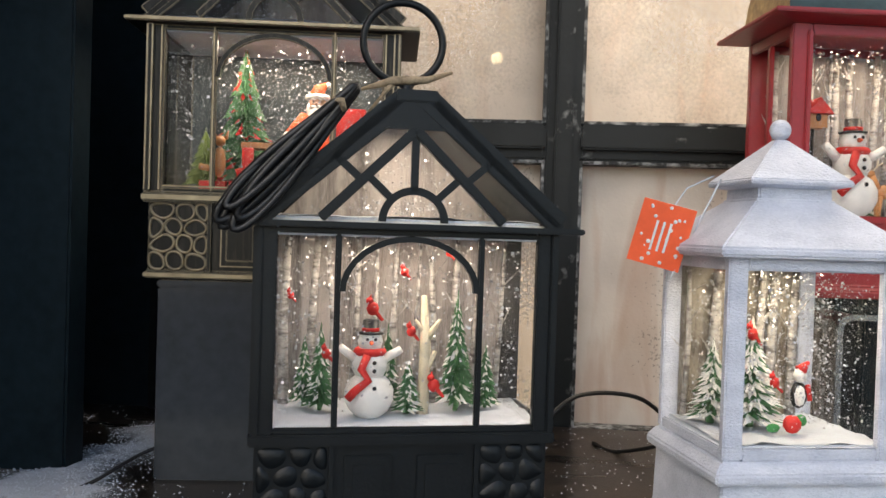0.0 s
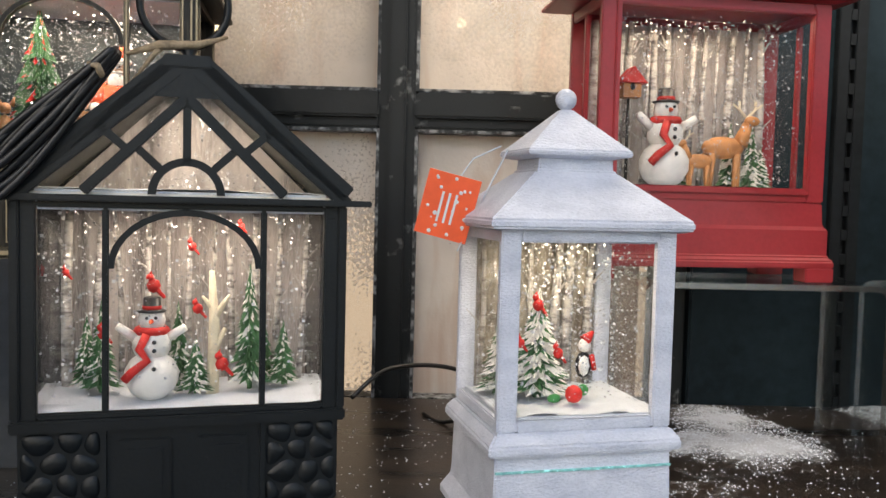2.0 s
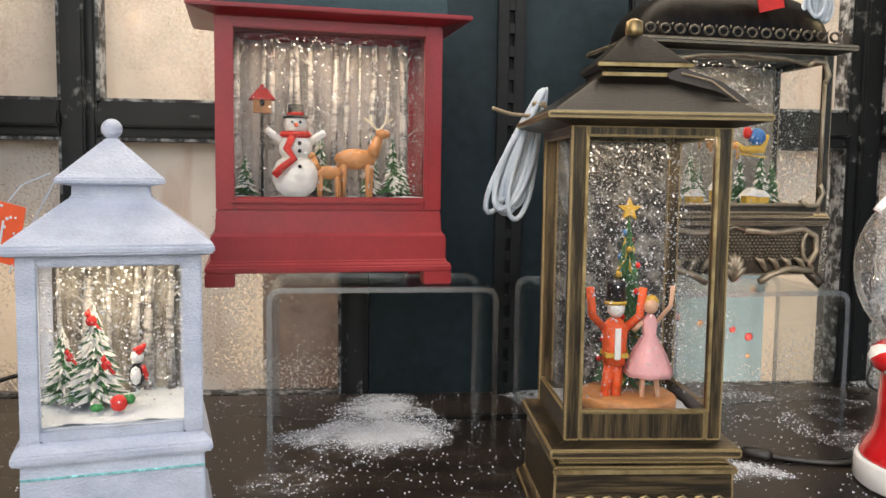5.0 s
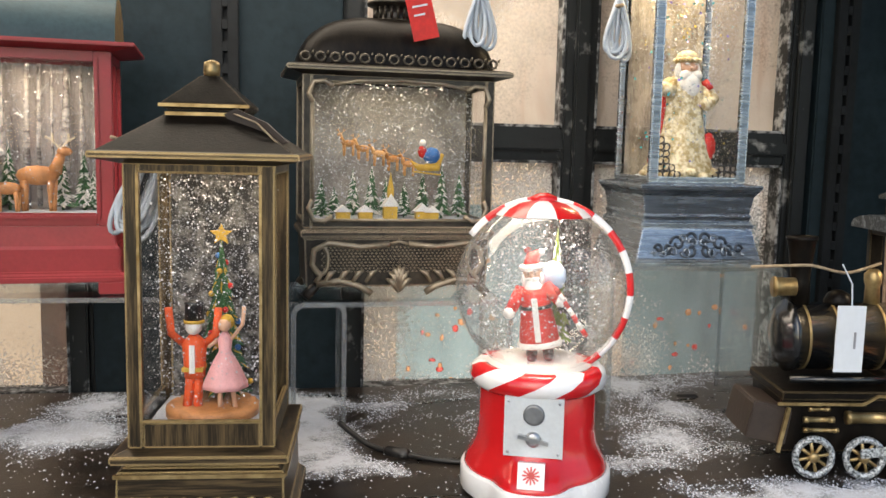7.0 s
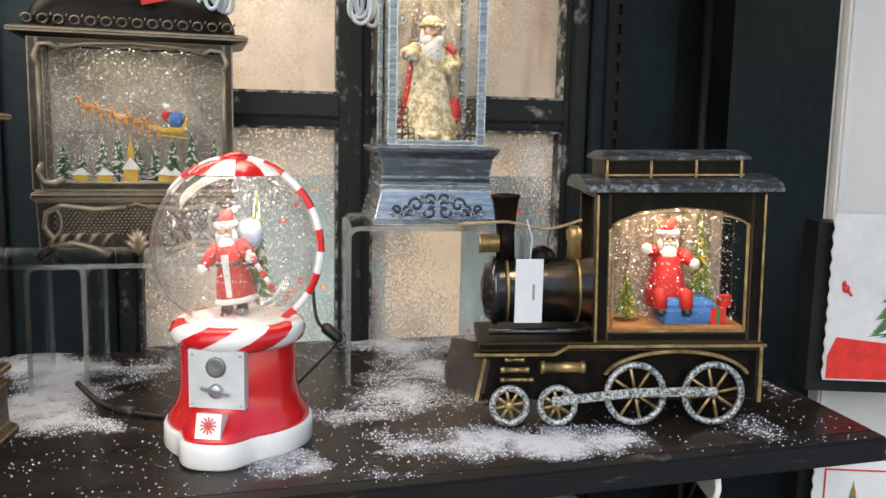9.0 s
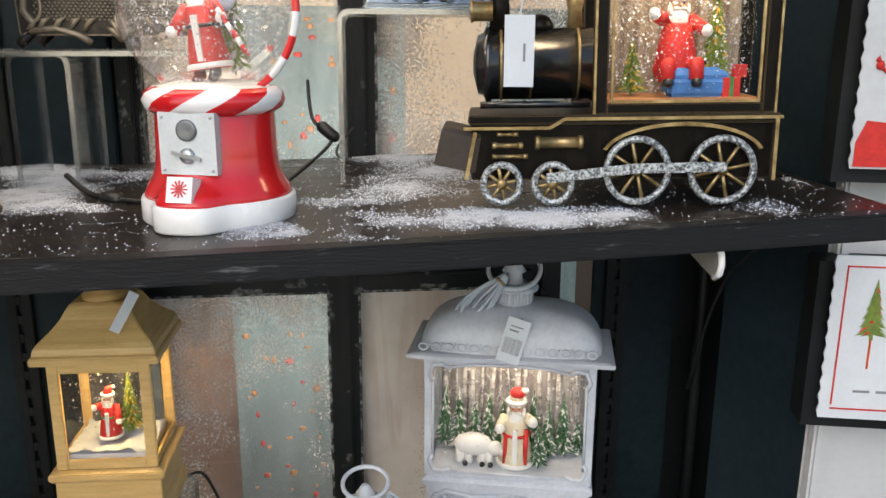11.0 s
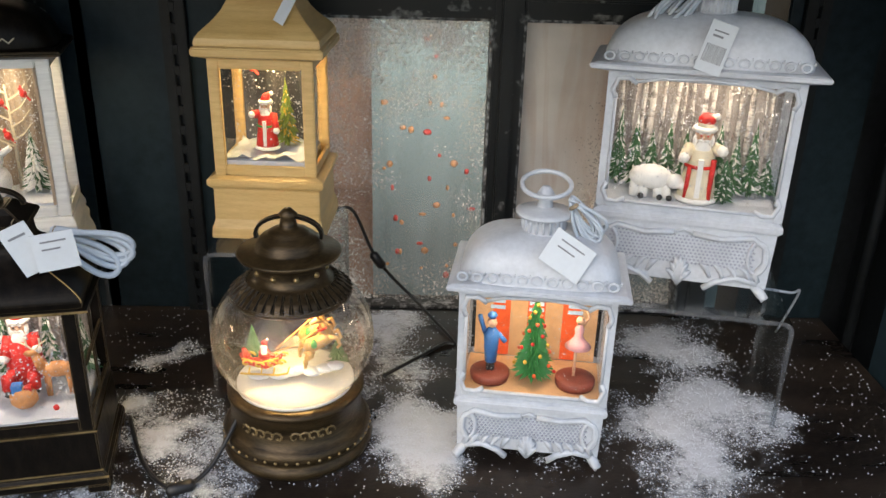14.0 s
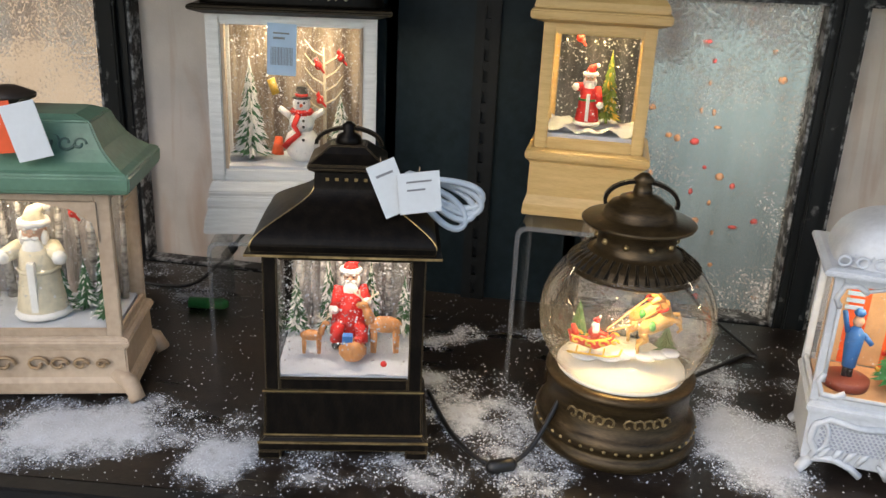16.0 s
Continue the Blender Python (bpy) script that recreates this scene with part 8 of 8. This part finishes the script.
tag(L, 0.024, -0.052, 0.236, 0.044, 0.034, PAPER, (-18, 32, 0), 2, INK, "white square paper tag with unreadable print")
b = coil("power_cable", "bundled white power cable on the roof", 0.995, 0.545, LOW + 0.27, -10, 0.02, 5, CABLEW, 0.5, 0.045, 0.0018)
b.matrix_basis = pose(0.972, 0.545, LOW + 0.276, 0, -38, -10)

# large white ornate lantern on its riser
riser(1.135, 0.675, LOW, 0.215, 0.15, 0.132, -12)
L = thing("ornate_lantern", "large white enamel lantern with a domed roof and a winter wood", "lantern", 1.128, 0.694, LOW + 0.1325, -15)
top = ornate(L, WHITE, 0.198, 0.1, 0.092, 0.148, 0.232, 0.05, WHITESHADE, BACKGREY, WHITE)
part("ring_stem", Shape().lathe([(0.012, top - 0.002), (0.009, top + 0.01), (0.014, top + 0.014), (0.005, top + 0.026)], 14), WHITE, L)
ring_handle(L, top + 0.016, 0.03, 0.0028, WHITE, 35)
snow_bed(L, 0.18, 0.084, 0.098)
trunks(L, 0.175, 0.03, 0.1, 0.234, 16)
s = Shape()
for i in range(10):
    fir(s, -0.08 + 0.018 * i, rnd.uniform(0.004, 0.022), 0.1, rnd.uniform(0.04, 0.085), 0.015, 100, 0, 1, 0.3)
fir(s, 0.035, -0.02, 0.1, 0.05, 0.014, 110, 0, 1, 0.25)
part("fir_trees", s, [FIR, FIGWHITE], L, "snow-tipped model firs", kind="stuff")
s = Shape()
robed_figure(s, 0.008, -0.016, 0.1, 0.1, 0, 1, 2, 3, ((-1.8, 5.0), (2.0, 6.0)))
s.k = 3
s.tube([(0.02, -0.03, 0.105), (0.021, -0.03, 0.15)], 0.003, 6).tube([(-0.004, -0.03, 0.105), (-0.003, -0.03, 0.14)], 0.0026, 6).ball((0.009, -0.015, 0.189), (0.0095, 0.0095, 0.0075), 10)
part("robed_figure", s, [FIGCREAM, FIGWHITE, FIGSKIN, FIGRED], L, "tall bearded figure in a white robe with red trim")
s = Shape().ball((-0.042, -0.018, 0.122), (0.024, 0.012, 0.014), 14).ball((-0.016, -0.022, 0.12), (0.01, 0.008, 0.009), 10).ball((-0.008, -0.024, 0.117), (0.006, 0.005, 0.005), 8)
for q in (-0.058, -0.048, -0.032, -0.024):
    s.tube([(q, -0.018, 0.115), (q, -0.02, 0.099)], 0.0055, 8)
part("bear_figure", s, FIGWHITE, L, "white polar bear")
s = Shape()
for q in (-0.05, -0.03, -0.02):
    s.ball((q, -0.034, 0.104), 0.0035, 8)
part("pebbles", s, FIGBLACK, L, kind="stuff")
flakes(L, -0.088, 0.088, -0.04, 0.03, 0.105, 0.236, 1140, 0.0007)
lamp(L, 0.238, 0.12, 0.1, (1.0, 0.84, 0.66))
tag(L, 0.004, -0.058, 0.27, 0.026, 0.05, PAPER, (-14, 16, 0), 4, INK, "white price label with a barcode")
b = coil("power_cable", "bundled white power cable tied with twine", 1.075, 0.69, LOW + 0.47, -15, 0.024, 6, CABLEW, 0.5, 0.07, 0.002)
b.matrix_basis = pose(1.115, 0.672, LOW + 0.468, 0, 42, -15)

# ---- cables and clutter ----
cable("twine tying the cable bundle to the gold lantern", [(0.466, 0.572, UP + 0.3), (0.484, 0.578, UP + 0.296), (0.505, 0.58, UP + 0.297), (0.524, 0.56, UP + 0.308), (0.535, 0.535, UP + 0.32)], 0.0016, TWINE)
cable("black cable hanging down the dark side panel", [(1.412, 0.62, UP - 0.01), (1.402, 0.655, UP - 0.07), (1.39, 0.7, UP - 0.12), (1.386, 0.74, UP - 0.2), (1.388, 0.78, UP - 0.3)], 0.002)
b = coil("power_cable", "bundled black power cable tied with twine", -0.1, 0.486, UP + 0.298, 15, 0.02, 9, CABLEB, 0.42, 0.115, 0.0024)
b.rotation_mode = "XYZ"
b.matrix_basis = pose(-0.085, 0.484, UP + 0.292, 0, 42, 15)
t = thing("twine_bow", "frayed beige twine tied at the lantern top", "twine", -0.058, 0.515, UP + 0.297, 15)
part("strand", Shape().tube([(-0.03, -0.01, -0.004), (-0.01, -0.014, 0.002), (0.012, -0.012, 0.004), (0.03, -0.006, 0.011)], [0.001, 0.003, 0.0025, 0.001], 7), TWINE, t)
part("strand", Shape().tube([(-0.026, -0.01, -0.02), (-0.012, -0.014, -0.002), (-0.002, -0.008, 0.006)], [0.0008, 0.0018, 0.001], 6), TWINE, t)
cable("black power cable arching behind the lanterns", [(0.045, 0.62, UP + 0.055), (0.075, 0.64, UP + 0.075), (0.13, 0.68, UP + 0.066), (0.16, 0.7, UP + 0.03), (0.12, 0.75, UP + 0.003), (0.1, 0.78, UP + 0.003)], 0.0019)
cable("black power cable lying along the board", [(-0.46, 0.5, UP + 0.025), (-0.38, 0.5, UP + 0.01), (-0.33, 0.52, UP + 0.003), (-0.3, 0.56, UP + 0.003), (-0.27, 0.6, UP + 0.02), (-0.24, 0.62, UP + 0.03)], 0.0015)
cable("black power cable with a switch lying in the snow", [(0.66, 0.66, UP + 0.02), (0.69, 0.63, UP + 0.006), (0.73, 0.6, UP + 0.005), (0.77, 0.58, UP + 0.006), (0.8, 0.575, UP + 0.01)], 0.003, None, 0.45)
cable("black power cable running under the riser", [(0.95, 0.8, UP + 0.05), (0.93, 0.78, UP + 0.02), (0.99, 0.77, UP + 0.004), (1.05, 0.76, UP + 0.006), (1.1, 0.74, UP + 0.012)], 0.0016, None, 0.9)
cable("black cable with an inline plug hanging by the globe", [(0.9, 0.72, UP + 0.11), (0.905, 0.7, UP + 0.07), (0.925, 0.69, UP + 0.05), (0.89, 0.66, UP + 0.02), (0.86, 0.62, UP + 0.003)], 0.002, None, 0.45)
cable("black power cable with an inline switch against the window", [(0.720, 0.830, LOW + 0.153), (0.742, 0.835, LOW + 0.151), (0.773, 0.840, LOW + 0.080), (0.827, 0.845, LOW + 0.015), (0.875, 0.760, LOW + 0.003), (0.862, 0.752, LOW + 0.003), (0.824, 0.710, LOW + 0.003), (0.790, 0.673, LOW + 0.003)], 0.0022, None, 0.3)
cable("black power cable with a switch in the snow", [(0.52, 0.58, LOW + 0.003), (0.56, 0.5, LOW + 0.004), (0.6, 0.46, LOW + 0.006), (0.63, 0.48, LOW + 0.012), (0.655, 0.52, LOW + 0.05)], 0.0024, None, 0.6)
cable("black power cable with a switch behind the lantern", [(0.26, 0.8, LOW + 0.1), (0.235, 0.79, LOW + 0.075), (0.2, 0.78, LOW + 0.03), (0.16, 0.77, LOW + 0.004), (0.08, 0.77, LOW + 0.004)], 0.0024, None, 0.4)
cable("clear lamp lead behind the riser", [(1.23, 0.69, LOW + 0.12), (1.27, 0.7, LOW + 0.11), (1.3, 0.74, LOW + 0.09), (1.31, 0.8, LOW + 0.0035)], 0.0016, CABLEW)
g = thing("green_plug", "dark green cylindrical plug lying on the board", "plug", 0.215, 0.72, LOW, 8)
part("barrel", Shape().tube([(-0.022, 0, 0.007), (0.02, 0, 0.007), (0.026, 0, 0.007)], [0.007, 0.007, 0.004], 14), FIGGREEN, g)

# greeting cards on the column
for z, k, yy in ((1.422, 0, 0.5), (1.168, 1, 0.5)):
    c = thing("greeting_card", "printed greeting card with a scalloped edge" if k else "greeting card with a fir tree and a red car", "card", 1.465, yy, z, -14, "cards on the column")
    s = Shape()
    n = 22
    pts = [(-0.06 - 0.002 * (i % 2), 0.085 - 0.17 * i / n) for i in range(n + 1)] + [(0.06 + 0.002 * (i % 2), -0.085 + 0.17 * i / n) for i in range(n + 1)]
    s.prism(pts, 0, 0.002)
    part("card", s, PAPER if k else CARDART, c)
    part("pocket", Shape().box(-0.072, 0.07, 0.012, 0.05, -0.1, 0.075), BLACKPAINT, c)
    if k:
        s = Shape()
        for q in (-1, 1):
            s.box(*sorted((q * 0.05, q * 0.0485)), -0.001, -0.0002, -0.07, 0.075)
        s.box(-0.05, 0.05, -0.001, -0.0002, 0.0735, 0.075).box(-0.05, 0.05, -0.001, -0.0002, -0.075, -0.0735)
        part("border", s, FIGRED, c)
        s = Shape()
        s.t = pose(-0.02, -0.003, 0.0)
        fir(s, 0, 0, 0, 0.06, 0.016, 90, 0, 1, 0.15)
        s.v = [(x, -0.0008 + (y + 0.003) * 0.02, z) for x, y, z in s.v]
        s.k = 2
        s.t = Matrix()
        s.tube([(0.02, -0.001, 0.0), (0.028, -0.001, -0.02), (0.02, -0.001, -0.03)], 0.005, 6, flat=0.1).tube([(-0.02, -0.001, 0.0), (-0.02, -0.001, -0.03)], 0.001, 5)
        s.k = 3
        for i in range(3):
            s.box(-0.03 + 0.022 * i, -0.014 + 0.022 * i, -0.001, -0.0003, -0.056, -0.0535)
        part("print", s, [FIRLIGHT, FIGRED, FIGORANGE, INK], c, "printed fir tree and bars of unreadable script")
    else:
        s = Shape()
        s.t = pose(0.015, 0, -0.045)
        fir(s, 0, 0, 0, 0.115, 0.035, 240, 0, 1, 0.15)
        s.v = [(x, -0.0008 + y * 0.02, z) for x, y, z in s.v]
        s.t = Matrix()
        s.k = 2
        s.prism([(-0.058, -0.083), (0.05, -0.083), (0.05, -0.05), (0.0, -0.045), (-0.05, -0.04), (-0.058, -0.06)], -0.0012, -0.0004)
        bird(s, -0.045, -0.001, 0.01, 0.004, 2)
        s.v = [(x, max(-0.004, y), z) for x, y, z in s.v]
        part("print", s, [FIR, FIGWHITE, FIGRED], c, "printed fir tree and red car", kind="stuff")


# ---- fake snow strewn on both boards ----
POWDER = mat("snow_powder", (0.55, 0.58, 0.63), 0.9, 0, 0.08, 60, 0.6, 400)
pn, pl = POWDER.node_tree.nodes, POWDER.node_tree.links
pa, pz, pc, pm, pr, pt = pn.new("ShaderNodeAttribute"), pn.new("ShaderNodeTexNoise"), pn.new("ShaderNodeTexCoord"), pn.new("ShaderNodeMath"), pn.new("ShaderNodeMapRange"), pn.new("ShaderNodeBsdfTransparent")
pa.attribute_name = "thickness"
pz.inputs["Scale"].default_value, pz.inputs["Detail"].default_value, pz.inputs["Roughness"].default_value = 130, 8, 0.85
pm.operation = "MULTIPLY_ADD"
pm.inputs[1].default_value = 1.9
pl.new(pc.outputs["Object"], pz.inputs[0]), pl.new(pz.outputs[0], pm.inputs[0]), pl.new(pa.outputs["Fac"], pm.inputs[2])
pr.inputs[1].default_value, pr.inputs[2].default_value, pr.inputs[3].default_value, pr.inputs[4].default_value = 1.15, 1.85, 0.0, 0.95
pl.new(pm.outputs[0], pr.inputs[0])
px = pn.new("ShaderNodeMixShader")
pl.new(pr.outputs[0], px.inputs[0]), pl.new(pt.outputs[0], px.inputs[1]), pl.new(pn["Principled BSDF"].outputs[0], px.inputs[2])
pl.new(px.outputs[0], pn["Material Output"].inputs[0])
def strew(name, z, x0, x1, y0, y1, drifts, bare, seed, grains):
    """A thin crust where the drifts are, and loose grains round them."""
    def amount(x, y):
        v = 0.55 * noise.fractal(Vector((x * 9 + seed, y * 9, seed)), 1.0, 2.0, 4) + 0.25 * noise.noise(Vector((x * 60, y * 60, seed)))
        d = 0.0
        wx = x + 0.03 * noise.noise(Vector((x * 22, y * 22, seed))) + 0.008 * noise.noise(Vector((x * 90, y * 90, seed)))
        wy = y + 0.03 * noise.noise(Vector((x * 22, y * 22, seed + 9))) + 0.008 * noise.noise(Vector((x * 90, y * 90, seed + 9)))
        for sx, sy, r in drifts:
            e = (wx - sx) ** 2 / (2.2 * r * r) + (wy - sy) ** 2 / (2.6 * r * r)
            if e < 7:
                d += 0.85 * math.exp(-e)
        v += min(d, 1.1)
        for sx, sy, rx, ry in bare:
            v -= 0.5 * math.exp(-((x - sx) / rx) ** 2 - ((y - sy) / ry) ** 2)
        return v
    c = 0.006
    nx, ny = int((x1 - x0) / c) + 2, int((y1 - y0) / c) + 2
    coarse = [[amount(x0 + i * c, y0 + j * c) for i in range(nx)] for j in range(ny)]
    film, fv, ff, ids = Shape(), [], [], {}
    for j in range(ny - 1):
        for i in range(nx - 1):
            if y0 + j * c > shelf_front(z, x0 + i * c) + 0.004 and max(coarse[j][i], coarse[j][i + 1], coarse[j + 1][i], coarse[j + 1][i + 1]) > 0.06:
                q = []
                for a, b in ((i, j), (i + 1, j), (i + 1, j + 1), (i, j + 1)):
                    if (a, b) not in ids:
                        ids[a, b] = len(fv)
                        fv.append((x0 + a * c, y0 + b * c, board_top(z, x0 + a * c) + 0.0003 + 0.0045 * max(0.0, min(1.0, coarse[b][a] - 0.35))))
                    q.append(ids[a, b])
                ff.append(q)
    film.add(fv, ff, True)
    fo = part("snow_powder", film, POWDER)
    at = fo.data.attributes.new("thickness", "FLOAT", "POINT")
    for (a, b), k in ids.items():
        at.data[k].value = coarse[b][a]
    fo.visible_shadow = False
    tagged(fo, "fine white powder of fake snow on the dark board", "snow", kind="stuff")
    s = Shape()
    vs, fs = [], []
    for _ in range(grains):
        x, y = rnd.uniform(x0, x1), rnd.uniform(y0, y1)
        u, v = (x - x0) / c, (y - y0) / c
        i, j = int(u), int(v)
        u, v = u - i, v - j
        a = (coarse[j][i] * (1 - u) + coarse[j][i + 1] * u) * (1 - v) + (coarse[j + 1][i] * (1 - u) + coarse[j + 1][i + 1] * u) * v
        if y < shelf_front(z, x) + 0.002 or rnd.random() > max(0.022, min(1.0, a * 1.4 - 0.12)):
            continue
        q = rnd.uniform(0.00035, 0.00115)
        w = rnd.uniform(0, 6.28)
        p, r = q * math.cos(w), q * math.sin(w)
        h = board_top(z, x) + 0.0004 + max(0.0, a - 0.3) * 0.005 * rnd.random()
        o = len(vs)
        vs += [(x + p, y + r, h), (x - r, y + p, h + rnd.uniform(-0.0003, 0.0003)), (x - p, y - r, h), (x + r, y - p, h), (x, y, h + q * 0.9)]
        fs += [(o, o + 1, o + 4), (o + 1, o + 2, o + 4), (o + 2, o + 3, o + 4), (o + 3, o, o + 4)]
    s.v, s.f, s.m, s.s = vs, fs, [0] * len(fs), [False] * len(fs)
    ob = part(name, s, SNOW)
    tagged(ob, "white fake snow strewn over the dark board", "snow", kind="stuff")


strew("fake_snow", UP, -0.45, 1.38, 0.4, 0.845,
      [(0.629, 0.726, 0.022), (0.621, 0.654, 0.020), (0.658, 0.585, 0.022), (0.705, 0.581, 0.018), (0.648, 0.776, 0.022), (0.714, 0.765, 0.025), (1.009, 0.804, 0.030), (1.032, 0.702, 0.030), (0.987, 0.611, 0.028), (0.932, 0.556, 0.020), (0.977, 0.476, 0.020), (1.037, 0.466, 0.022), (1.097, 0.456, 0.022), (1.157, 0.444, 0.022), (0.875, 0.450, 0.016), (0.591, 0.889, 0.030), (0.632, 0.641, 0.025), (0.387, 0.798, 0.024), (0.402, 0.709, 0.028), (0.325, 0.690, 0.026), (0.578, 0.802, 0.025), (-0.326, 0.580, 0.030), (-0.313, 0.668, 0.028), (-0.312, 0.731, 0.025), (-0.335, 0.550, 0.030)],
      [(0.07, 0.65, 0.12, 0.2), (0.6, 0.45, 0.1, 0.05), (0.735, 0.66, 0.035, 0.05), (1.28, 0.7, 0.08, 0.15)], 3.1, 210000)
strew("fake_snow", LOW, -0.3, 1.38, 0.36, 0.845,
      [(1.121, 0.766, 0.028), (1.186, 0.722, 0.030), (1.130, 0.644, 0.030), (1.190, 0.638, 0.026), (1.084, 0.587, 0.026), (1.240, 0.586, 0.018), (1.135, 0.535, 0.030), (0.797, 0.795, 0.030), (0.824, 0.695, 0.030), (0.809, 0.610, 0.028), (0.849, 0.547, 0.030), (0.511, 0.708, 0.018), (0.525, 0.622, 0.018), (0.568, 0.549, 0.024), (0.641, 0.455, 0.028), (0.842, 0.578, 0.022), (0.815, 0.501, 0.028), (0.258, 0.446, 0.028), (0.197, 0.416, 0.028), (0.367, 0.423, 0.022), (0.448, 0.431, 0.022), (0.516, 0.447, 0.022), (0.192, 0.742, 0.020)],
      [(0.3, 0.62, 0.09, 0.07), (1.3, 0.66, 0.06, 0.2), (0.62, 0.8, 0.1, 0.04)], 8.4, 210000)
